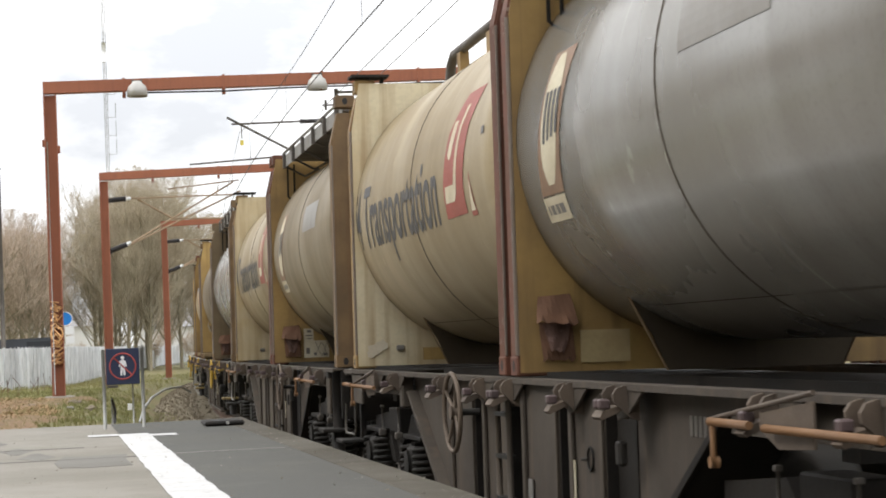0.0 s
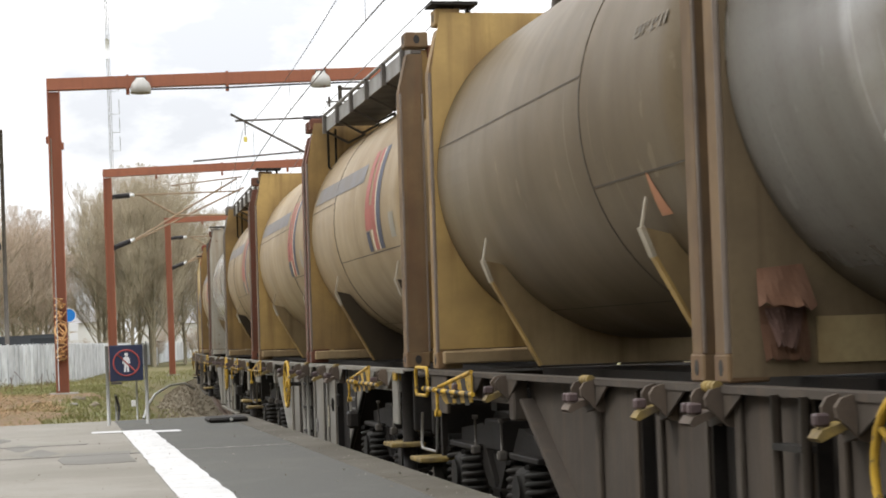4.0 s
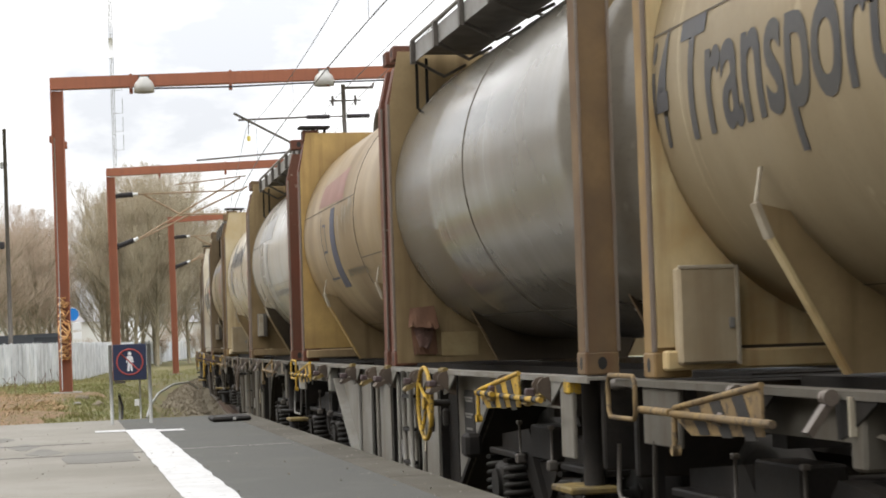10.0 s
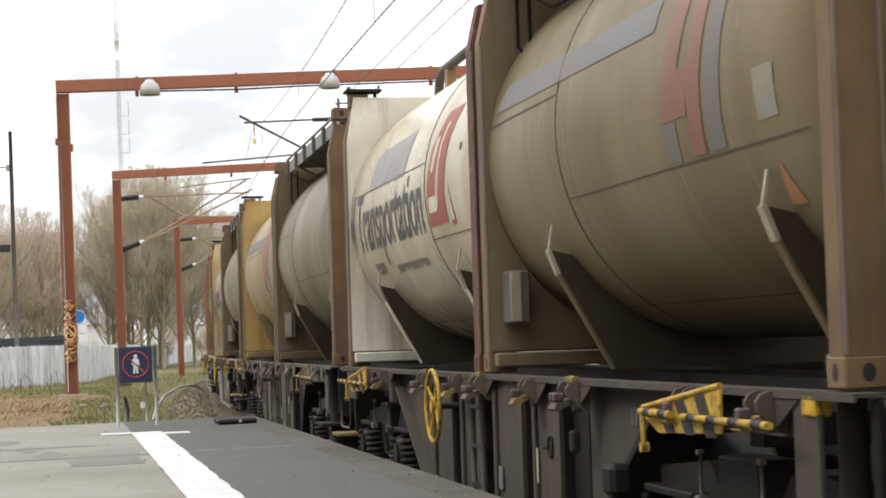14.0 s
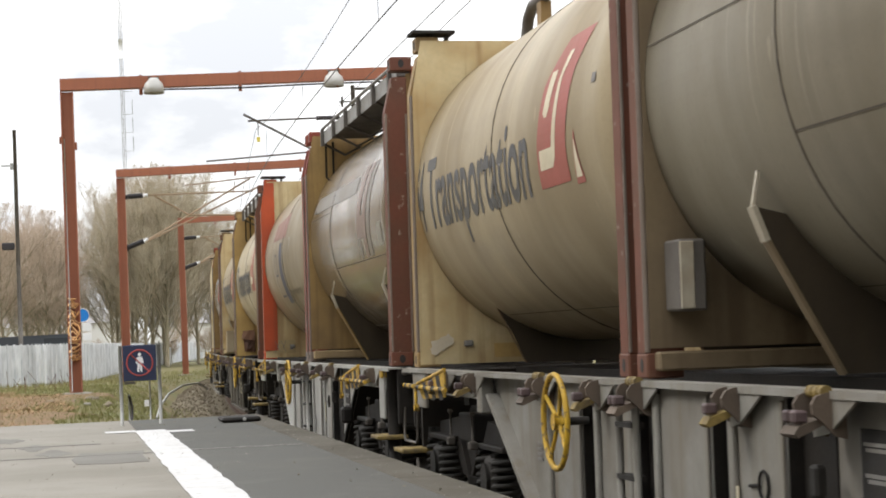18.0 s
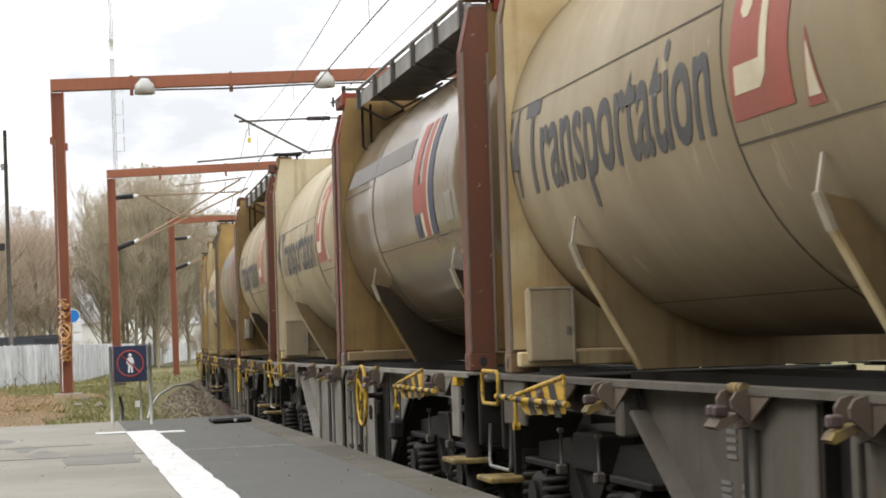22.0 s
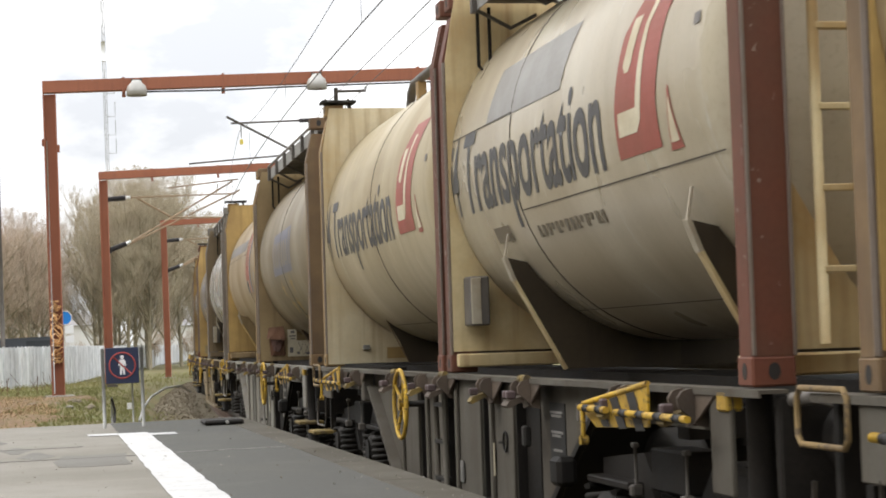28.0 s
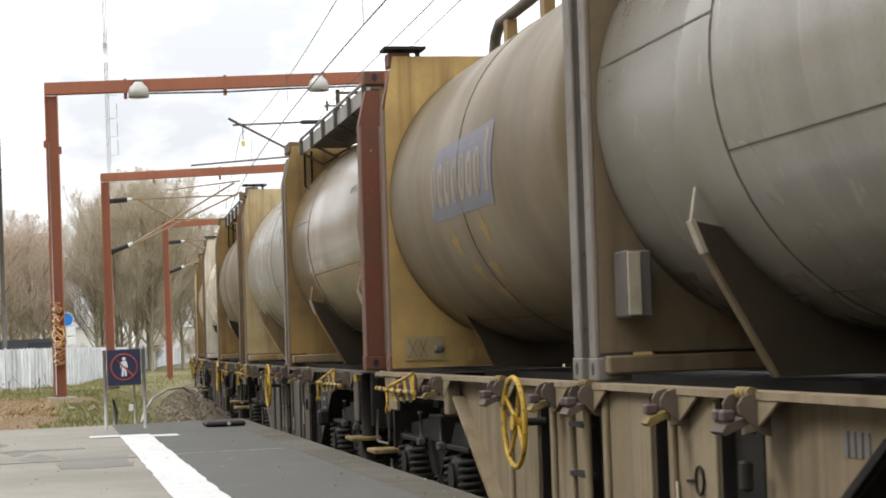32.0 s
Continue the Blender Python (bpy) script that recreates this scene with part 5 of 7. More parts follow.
    if way < 0 or paint == "stone":
        part("hand_loop", shared(("hand_loop", way), M_DUST_BAR if way > 0 else M_YELLOW if hazard == "yellow" else M_WALKWAY, lambda bm: tube(bm, loop, 0.012, 8, True)), None, w, "worn yellow hand loop" if hazard == "yellow" and way < 0 else "", Matrix.Translation((-1.27, 6.18, 0.99)))
    part("step_loop", shared(("step_loop", way), M_STEEL if way < 0 else M_WALKWAY, lambda bm: tube(bm, [(-1.24, 6.34, 0.86), (-1.25, 6.34, 0.64), (-1.25, 6.31, 0.60), (-1.25, 5.80, 0.60), (-1.25, 5.77, 0.64), (-1.24, 5.77, 0.90)], 0.011, 6)), None, w, "thin bent step rail")
    part("hose", shared("hose", M_WALKWAY, lambda bm: tube(bm, [(-1.12, -5.95, 1.13), (-1.12, -6.2, 1.15), (-1.12, -6.42, 1.14)], 0.03, 8)), None, w)
    wheel_y, ladder_y = (-2.10, -0.93) if way < 0 else (1.07, 0.04)
    if wheel_y:
        hw = part("handwheel", shared("handwheel", M_YELLOW if hazard == "yellow" else M_LOCK, lambda bm: tube(bm, [(0, 0.25 * math.cos(t * math.pi / 12), 0.25 * math.sin(t * math.pi / 12)) for t in range(24)], 0.016, 8, True)), None, w, "yellow handwheel" if hazard == "yellow" else "rusty handwheel", Matrix.Translation((-1.36, wheel_y, 0.94)))
        part("spokes", shared("spokes", M_YELLOW if hazard == "yellow" else M_LOCK, lambda bm: ([tube(bm, [(0.02, 0, 0), (0, 0.25 * math.cos(t * math.pi / 2 + 0.6), 0.25 * math.sin(t * math.pi / 2 + 0.6))], 0.013, 6) for t in range(4)], disc(bm, (0.01, 0, 0), "x", 0.045, 0.025, 12))), None, hw)
        part("shaft", shared("shaft", M_IRON, lambda bm: tube(bm, [(0.0, 0, 0), (0.18, 0, 0)], 0.022, 8)), None, hw)
    ld = part("side_ladder", shared("side_ladder", pm, lambda bm: tube(bm, [(-1.27, -0.14, 0.36), (-1.27, -0.14, 1.15)], 0.02, 6)), None, w, "", Matrix.Translation((0, ladder_y, 0)))
    part("stile", shared("stile", pm, lambda bm: tube(bm, [(-1.27, 0.14, 0.36), (-1.27, 0.14, 1.15)], 0.02, 6)), None, ld)
    for i in range(3):
        part("rung", shared("side_rung", M_IRON, lambda bm: box(bm, -1.29, -1.23, -0.14, 0.14, -0.012, 0.012)), None, ld, "", Matrix.Translation((0, 0, 0.46 + i * 0.25)))
    # data panel and bars of unreadable lettering on the girder
    if paint in ("light", "pale") or (paint == "stone" and hazard == "yellow"):
        dp = part("data_panel", shared("data_panel", M_BLACK, lambda bm: box(bm, -1.145, -1.139, -2.74, -2.42, 0.70, 1.035)), None, w, "dark data panel with bars of lettering")
        for i, (z, ya, yb) in enumerate(((0.975, -2.70, -2.45), (0.955, -2.68, -2.47), (0.865, -2.70, -2.46), (0.845, -2.66, -2.48), (0.765, -2.68, -2.50))):
            part("marking", shared(("data_bar", i), M_STEEL, lambda bm: box(bm, -1.150, -1.146, ya, yb, z, z + 0.014)), None, dp)
        for i, (y, z, h) in enumerate(((2.22, 0.86, 0.14), (2.30, 0.66, 0.12), (2.05, 0.62, 0.16))):
            part("marking", shared(("inspection_bars", i), M_FADED, lambda bm: [box(bm, -1.144, -1.139, y - 0.06, y + 0.06, z + k * h / 4, z + k * h / 4 + h * 0.13) for k in range(4)]), None, w)
    for i in range(4):
        part("letter_bar", shared(("owner_bar", i), M_FADED if paint != "dark" else M_WALKWAY, lambda bm: box(bm, -1.145, -1.139, -3.02 - i * 0.06, -2.98 - i * 0.06, 0.95, 1.04)), None, w)
    for y in (3.50,):
        part("stake_pocket", shared("stake_pocket", pm, lambda bm: box(bm, -1.25, -1.16, -0.06, 0.06, 0.90, 1.14, 0.012)), None, w, "", Matrix.Translation((0, y, 0)))
    # wire pull, small plates, drain pipe and battery box on the girder
    part("pull_wire", shared("pull_wire", M_GRIME_AND_SHADE, lambda bm: tube(bm, [(-1.215, -1.62 + 0.05 * math.cos(t), 0.78 + 0.06 * math.sin(t)) for t in [i * math.pi / 6 for i in range(12)]], 0.007, 5, True)), None, w)
    part("pull_stem", shared("pull_stem", M_GRIME_AND_SHADE, lambda bm: tube(bm, [(-1.215, -1.57, 0.78), (-1.215, -1.46, 0.77), (-1.17, -1.45, 0.77)], 0.007, 5)), None, w)
    part("label_plate", shared("label_plate_part", M_CREAM, lambda bm: box(bm, -1.222, -1.215, -1.34, -1.25, 0.56, 0.76)), None, w, "small pale plate")
    part("label_plate", shared("label_plate_low", M_STEEL, lambda bm: box(bm, -1.222, -1.215, -0.42, -0.33, 0.46, 0.60)), None, w)
    part("latch", shared("girder_latch", M_IRON, lambda bm: box(bm, -1.26, -1.215, -2.27, -2.20, 0.78, 0.90, 0.012)), None, w)
    if hazard == "yellow":
        part("socket_box", shared("socket_box", M_GRIME_AND_SHADE, lambda bm: box(bm, -1.26, -1.145, -2.98, -2.80, 0.60, 0.76, 0.025)), None, w, "black plastic socket box")
    return w


# ---- the ground, the platform and the track ----
M_ASPHALT = mat("worn_asphalt", (0.082, 0.081, 0.073), 0.88, 0, (0.105, 0.101, 0.088), 0.8, 0.55, 45, 0.45, 0, vary=0, spots=0.2, spot_colour=(0.125, 0.12, 0.106), spot_at=0.57)
M_PAVING = mat("pale_sandy_asphalt", (0.245, 0.228, 0.195), 0.92, 0, (0.175, 0.16, 0.132), 0.85, 0.55, 60, 0.4, spots=0.3, spot_colour=(0.185, 0.168, 0.138), spot_at=0.53)
M_SEALED = mat("pale_crumbling_seal", (0.27, 0.262, 0.24), 0.9, 0, (0.16, 0.155, 0.14), 0.8, 9, 60, 0.2, spots=0.8, spot_colour=(0.09, 0.087, 0.08), spot_at=0.52)
M_TAR = mat("patched_asphalt", (0.17, 0.16, 0.142), 0.9, 0, (0.135, 0.127, 0.11), 0.6, 1.5, 90, 0.3)
M_BLOCKER = mat("dark_blocker_wall", (0.115, 0.09, 0.072), 0.9, 0, (0.08, 0.066, 0.055), 0.6, 1.5, 30, 0.3)
M_KERB = mat("dark_worn_edge_slab", (0.098, 0.088, 0.07), 0.9, 0, (0.066, 0.056, 0.038), 0.7, 1.5, 60, 0.3, vary=0.10, spots=0.5, spot_colour=(0.12, 0.108, 0.085), spot_at=0.62)
M_EDGE = mat("concrete_platform_edge", (0.27, 0.25, 0.22), 0.85, 0, (0.18, 0.165, 0.14), 0.6, 1.5, 60, 0.25)
M_LINE = mat("white_road_paint", (0.56, 0.555, 0.545), 0.8, 0, (0.47, 0.46, 0.445), 0.7, 3, 60, 0.2, spots=0.6, spot_colour=(0.27, 0.26, 0.24), spot_at=0.62)
M_GRASS = mat("rough_spring_grass", (0.115, 0.118, 0.042), 0.95, 0, (0.18, 0.135, 0.07), 0.85, 0.35, 25, 0.5)
M_LITTER = mat("brown_leaf_litter", (0.185, 0.108, 0.055), 0.95, 0, (0.095, 0.075, 0.035), 0.9, 2.6, 22, 1.0, spots=0.6, spot_colour=(0.36, 0.255, 0.16), spot_at=0.57)
M_BALLAST = mat("brown_ballast", (0.165, 0.135, 0.09), 0.95, 0, (0.12, 0.105, 0.06), 0.7, 3, 30, 0.8)
M_GRAVEL = mat("pale_gravel", (0.34, 0.315, 0.275), 0.95, 0, (0.25, 0.225, 0.19), 0.7, 9, 30, 0.8)
M_STONE = mat("ballast_stone", (0.20, 0.165, 0.12), 0.95, 0, (0.13, 0.11, 0.072), 0.7, 2.5, 40, 0.4, vary=0.25)
M_RAIL = mat("rusty_rail", (0.12, 0.075, 0.05), 0.6, 0.5, (0.08, 0.05, 0.035), 0.5, 4, 60, 0.1)
M_SLEEPER = mat("grey_concrete_sleeper", (0.22, 0.20, 0.175), 0.9, 0, (0.14, 0.12, 0.10), 0.6, 3, 50, 0.3)
PLAT_Z, EDGE_X, PLAT_END = 0.55, 2.33, 24.0


def ground_height(x, y):
    """Lawn level: a low bank beyond the platform that falls to rail level, and the track's bed beside it."""
    side = x - line(y)[0]
    bank = 0.42 * max(0.0, min(1.0, (88 - y) / 35)) * max(0.0, min(1.0, (-2.3 - side) / 1.3))
    bed = -0.40 * max(0.0, min(1.0, (side + 2.6) / 0.5))
    return bank + bed - 0.02 + 0.03 * noise.noise((x * 0.5, y * 0.25, 0))


def build_ground():
    bm = bmesh.new()
    xs = [-900, -300, -120, -60, -30, -18, -12] + [-9 + i * 0.75 for i in range(40)] + [24, 32, 50, 90, 200, 400, 900]
    ys = [-200, -60, -20, 0, 12, 20] + [24 + i * 1.5 for i in range(52)] + [106, 115, 130, 150, 180, 230, 300, 450, 700, 1200, 2500]
    grid = [[bm.verts.new((x, y, ground_height(x, y) if -12 < x < 24 and 20 < y < 130 else (-0.40 if y <= 20 else -0.03))) for x in xs] for y in ys]
    for a, b in zip(grid, grid[1:]):
        for i in range(len(xs) - 1):
            bm.faces.new((a[i], a[i + 1], b[i + 1], b[i])).smooth = True
    rng = random.Random(21)
    for k, (cx, cy, rx, ry) in enumerate(((-1.0, 30.0, 1.25, 5.0), (-1.4, 40.0, 1.5, 7.0), (0.35, 43.5, 0.7, 3.2))):
        lb = bmesh.new()
        mid = lb.verts.new((cx, cy, ground_height(cx, cy) + 0.035))
        rings = []
        for f in (0.4, 0.75, 1.0):
            ring = []
            for j in range(28):
                t = j * math.pi / 14
                e = f * (1 + (0.22 * math.sin(3 * t + k) + 0.16 * math.sin(7 * t + 2 * k)) * f)
                x, y = cx + rx * e * math.cos(t), cy + ry * e * math.sin(t)
                ring.append(lb.verts.new((x, max(y, 24.05), ground_height(x, y) + (0.035 if f < 1 else -0.01))))
            rings.append(ring)
        for j in range(28):
            i = (j + 1) % 28
            lb.faces.new((mid, rings[0][j], rings[0][i]))
            for a, b in zip(rings, rings[1:]):
                lb.faces.new((a[j], b[j], b[i], a[i]))
        solid("leaf_litter", lb, M_LITTER, "brown leaf litter and bare soil", "ground", "litter patches", "structure")
    solid("ground", bm, M_GRASS, "rough patchy grass with dry straw", "ground", "", "structure")


def strip(bm, s0, s1, step, section, z_of=None):
    """Sweeps a cross-section of (side, z) points along the track."""
    rings = []
    s = s0
    while s <= s1 + 0.01:
        ring = []
        for side, z in section:
            x, y, h = line(s, side)
            ring.append(bm.verts.new((x, y, z)))
        rings.append(ring)
        s += step
    for a, b in zip(rings, rings[1:]):
        for i in range(len(section) - 1):
            bm.faces.new((a[i], a[i + 1], b[i + 1], b[i]))
    return bm


BED = [(-2.40, -0.22), (-2.1, -0.06), (-1.85, 0.02), (-1.5, 0.0), (-1.2, -0.12), (-0.6, -0.20), (1.75, -0.20)]


def build_track():
    solid("ballast_bed", strip(bmesh.new(), -25, 330, 2.5, BED), M_BALLAST, "brown stone ballast bed", "ballast", "", "structure")
    solid("gravel_strip", strip(bmesh.new(), -25, 330, 2.5, [(1.75, -0.20), (4.9, -0.17), (9, -0.16)]), M_GRAVEL, "pale stone gravel beyond the track", "gravel", "", "structure")
    rails = thing("railway_track", "rusty railway track on concrete sleepers", "railway track", "", "structure")
    prof = [(-0.07, -0.17), (-0.07, -0.155), (-0.01, -0.14), (-0.01, -0.045), (-0.036, -0.035), (-0.036, 0.0), (0.036, 0.0), (0.036, -0.035), (0.01, -0.045), (0.01, -0.14), (0.07, -0.155), (0.07, -0.17)]
    for g in (-0.7525, 0.7525):
        part("rail", strip(bmesh.new(), -25, 330, 2.5, [(g + a, b) for a, b in prof]), M_RAIL, rails)
    for i in range(130):
        s = -18 + i * 0.62
        part("sleeper", shared("sleeper", M_SLEEPER, lambda bm: box(bm, -1.25, 1.25, -0.12, 0.12, -0.24, -0.165, 0.02)), None, rails, "", on_line(s, 0, 0, 0))
    bm = bmesh.new()
    for i in range(9000):
        s, side = (random.uniform(23, 80), random.uniform(-2.45, -1.2)) if i % 5 < 3 else (random.uniform(6, 60), random.uniform(-1.6, 1.8))
        if abs(abs(side) - 0.75) < 0.1:
            continue
        x, y, h = line(s, side)
        r = random.uniform(0.014, 0.036)
        z = float(np.interp(side, [q[0] for q in BED], [q[1] for q in BED]))
        pts = [Vector((random.uniform(-1, 1), random.uniform(-1, 1), random.uniform(-1, 1))).normalized() * r for _ in range(4)]
        vs = [bm.verts.new((x + p.x, y + p.y, z + p.z + r * 0.5)) for p in pts]
        for f in ((0, 1, 2), (0, 3, 1), (1, 3, 2), (0, 2, 3)):
            bm.faces.new([vs[k] for k in f])
    bmesh.ops.recalc_face_normals(bm, faces=bm.faces[:])
    gravel = bmesh.new()
    for i in range(5000):
        s, side = random.uniform(3, 26), random.uniform(1.5, 5.5)
        x, y, h = line(s, side)
        r = random.uniform(0.025, 0.06)
        vs = [gravel.verts.new((x + random.uniform(-r, r), y + random.uniform(-r, r), -0.17 + random.uniform(-0.3, 1.1) * r)) for _ in range(4)]
        for f in ((0, 1, 2), (0, 3, 1), (1, 3, 2), (0, 2, 3)):
            gravel.faces.new([vs[k] for k in f])
    bmesh.ops.recalc_face_normals(gravel, faces=gravel.faces[:])
    solid("gravel_stones", gravel, M_GRAVEL, "loose pale gravel stones", "stones", "", "stuff")
    solid("ballast_stones", bm, M_STONE, "loose grey-brown ballast stones", "stones", "", "stuff")


def build_platform():
    p = thing("platform", "asphalt station platform with a concrete edge", "platform", "", "structure")
    bm = bmesh.new()
    box(bm, 0.72, EDGE_X - 0.30, -25, PLAT_END - 0.2, -0.2, PLAT_Z - 0.004)
    part("surface", bm, M_ASPHALT, p, "dark grey asphalt surface")
    bm = bmesh.new()
    box(bm, -4.6, 0.72, -25, PLAT_END, -0.2, PLAT_Z - 0.006)
    part("surface", bm, M_PAVING, p, "pale sandy asphalt surface")
    for i in range(24):
        y0 = -24 + i * 2.0
        part("edge_slab", shared("edge_slab", M_KERB, lambda bm: (box(bm, EDGE_X - 0.30, EDGE_X, 0.004, 1.996, PLAT_Z - 0.14, PLAT_Z, 0.008))), None, p, "", Matrix.Translation((0, y0, 0)))
    bm = bmesh.new()
    box(bm, EDGE_X - 0.34, EDGE_X - 0.12, -25, PLAT_END, -0.3, PLAT_Z - 0.142)
    part("edge_wall", bm, M_EDGE, p)
    bm = bmesh.new()
    box(bm, 0.72, EDGE_X - 0.30, PLAT_END - 0.2, PLAT_END, -0.2, PLAT_Z - 0.005, 0.0)
    part("end_kerb", bm, M_KERB, p)
    bm = bmesh.new()
    edge = [(1.03 + i * 0.04, 16.55 - 0.02 * math.sin(i * 0.9) + 0.018 * math.sin(i * 2.3)) for i in range(25)]
    prism(bm, edge + [(x, y + 0.075 + 0.02 * math.sin(x * 31)) for x, y in edge[::-1]], "z", PLAT_Z - 0.02, PLAT_Z - 0.001)
    part("joint", bm, M_SEALED, p, "pale crumbling sealed joint")
    part("joint", box(bmesh.new(), -6, 0.70, 16.42, 16.50, PLAT_Z - 0.02, PLAT_Z - 0.002), M_TAR, p)
    part("joint", box(bmesh.new(), -6, 0.30, 18.4, 18.47, PLAT_Z - 0.02, PLAT_Z - 0.002), M_TAR, p)
    part("tar_patch", prism(bmesh.new(), [(0.06, 15.3), (0.30, 15.18), (0.62, 15.25), (0.60, 16.1), (0.64, 16.9), (0.3, 16.8), (0.10, 16.9), (0.02, 16.0)], "z", PLAT_Z - 0.02, PLAT_Z - 0.003), M_TAR, p, "darker asphalt patch")
    # added unseen wall behind the platform, blocks low sky, out of the walk's way
    solid("station_wall", box(bmesh.new(), -13.5, -13.0, -45, 34, -0.2, 9.0), M_BLOCKER, "long dark unseen wall added to block low sky light", "wall", "", "structure")
    rng = random.Random(12)
    for i in range(4):
        x, y, r = rng.uniform(-1.0, 0.45), rng.uniform(11, 22), rng.uniform(0.10, 0.3)
        part("stain", prism(bmesh.new(), [(x + r * (1 + 0.3 * math.sin(3 * t + i)) * math.cos(t) * 0.6, y + 2.2 * r * (1 + 0.25 * math.cos(4 * t + 2 * i)) * math.sin(t)) for t in [j * math.pi / 9 for j in range(18)]], "z", PLAT_Z - 0.02, PLAT_Z - 0.0045 + 0.0002 * i), M_TAR, p)
    bm = bmesh.new()
    for i in range(260):
        x, y, r = rng.uniform(-1.5, 2.3), rng.uniform(9, 23.9), rng.uniform(0.004, 0.011)
        vs = [bm.verts.new((x + rng.uniform(-r, r), y + rng.uniform(-r, r), PLAT_Z + rng.uniform(0, 1.3) * r)) for _ in range(4)]
        for f in ((0, 1, 2), (0, 3, 1), (1, 3, 2), (0, 2, 3)):
            bm.faces.new([vs[k] for k in f])
    pale = bmesh.new()
    for i in range(90):
        x, y, r = (rng.uniform(1.85, 2.30), rng.uniform(9, 22), rng.uniform(0.005, 0.011)) if i % 3 else (rng.uniform(-1.2, 2.2), rng.uniform(10, 21), rng.uniform(0.006, 0.014))
        vs = [pale.verts.new((x + rng.uniform(-r, r), y + rng.uniform(-r, r), PLAT_Z + rng.uniform(0, 1.6) * r)) for _ in range(4)]
        for f in ((0, 1, 2), (0, 3, 1), (1, 3, 2), (0, 2, 3)):
            pale.faces.new([vs[k] for k in f])
    solid("pale_grit", pale, M_GRAVEL, "pale crumbs and grit on the platform", "grit", "", "stuff")
    solid("grit", bm, M_STONE, "loose grit on the platform", "grit", "", "stuff")
    # the white line and its cross bar at the platform's end
    bm = bmesh.new()
    n = 60
    left, right = [], []
    for i in range(n + 1):
        y = 2 + (20.85 - 2) * i / n
        left.append(bm.verts.new((0.70 + 0.022 * noise.noise((0, y * 2.2, 1)), y, PLAT_Z)))
        right.append(bm.verts.new((1.02 + 0.025 * noise.noise((5, y * 2.2, 1)), y, PLAT_Z)))
    for i in range(n):
        bm.faces.new((left[i], right[i], right[i + 1], left[i + 1]))
    solid("platform_line", bm, M_LINE, "worn white safety line on the asphalt", "line marking", "", "structure")
    bm = bmesh.new()
    for x0, x1, y in ((0.385, 0.70, 20.80), (1.0, 1.29, 20.40)):
        vs = [bm.verts.new(q) for q in ((x0, y - 0.28, PLAT_Z + 0.001), (x1, y - 0.32, PLAT_Z + 0.001), (x1, y + 0.10, PLAT_Z + 0.001), (x0, y + 0.14, PLAT_Z + 0.001))]
        bm.faces.new(vs)
    solid("platform_cross_line", bm, M_LINE, "white cross bar at the end of the safety line", "line marking", "", "structure")


# ---- gantries, wires and signs ----
def gantry(x, y, top, foot, reach, turn, lamps, label, rise=0.0):
    """A portal of two posts and a beam; rise: metres that the beam climbs from post to post."""
    g = thing("gantry", label, "catenary gantry", "gantries over the track", "", Matrix.Translation((x, y, 0)) @ Matrix.Rotation(radians(turn), 4, "Z"))
    w = 0.145
    bm = bmesh.new()
    half = [(-w, -w), (-w + 0.03, -w), (-w + 0.03, -0.02), (w - 0.03, -0.02), (w - 0.03, -w), (w, -w)]
    prism(bm, half + [(-a, -b) for a, b in half], "z", foot - 0.2, top - 0.3)
    part("post", bm, M_GANTRY, g)
    bm = bmesh.new()
    prism(bm, [(-w, top - 0.27), (reach, top - 0.27 + rise), (reach, top + rise), (-w, top)], "y", -w, w)
    part("beam", bm, M_GANTRY, g)
    bm = bmesh.new()
    box(bm, reach - 2 * w, reach, -w, w, -0.4, top - 0.3 + rise)
    part("post", bm, M_GANTRY, g)
    bm = bmesh.new()
    box(bm, -0.35, 0.35, -0.35, 0.35, foot - 0.3, foot + 0.04, 0.03)
    part("footing", bm, M_EDGE, g)
    for i in range(int(reach / 2.3)):
        part("collar", shared("beam_collar", M_GANTRY, lambda bm: (box(bm, -0.03, 0.03, -w - 0.012, w + 0.012, -0.32, 0.03), box(bm, -0.04, 0.04, -0.05, 0.05, -0.42, -0.30))), None, g, "", Matrix.Translation((1.7 + i * 2.3, 0, top + rise * (1.7 + i * 2.3) / reach)))
    if lamps:
        part("cable", tube(bmesh.new(), [(2.1, -0.2, top - 0.34 + rise * 0.2), (4.0, -0.2, top - 0.37 + rise * 0.38), (5.5, -0.2, top - 0.35 + rise * 0.53), (reach - 0.4, -0.2, top - 0.36 + rise)], 0.022, 6), M_INSUL, g, "black cable along the beam")
    for lx in lamps:
        lp = part("lamp", shared("lamp_shade", M_ALU, lambda bm: lathe(bm, [(0.0, 0.0), (0.10, -0.005), (0.13, -0.06), (0.20, -0.12), (0.235, -0.22), (0.235, -0.36), (0.215, -0.36), (0.2, -0.2), (0.0, -0.15)], 24, "z")), None, g, "grey bell-shaped floodlight", Matrix.Translation((lx, -0.22, top - 0.07 + rise * lx / reach)))
        part("bracket", shared("lamp_bracket", M_WALKWAY, lambda bm: (box(bm, -0.12, -0.09, 0.0, 0.2, -0.03, 0.05), box(bm, 0.09, 0.12, 0.0, 0.2, -0.03, 0.05), box(bm, -0.12, 0.12, -0.02, 0.02, -0.01, 0.02))), None, lp)
    return g


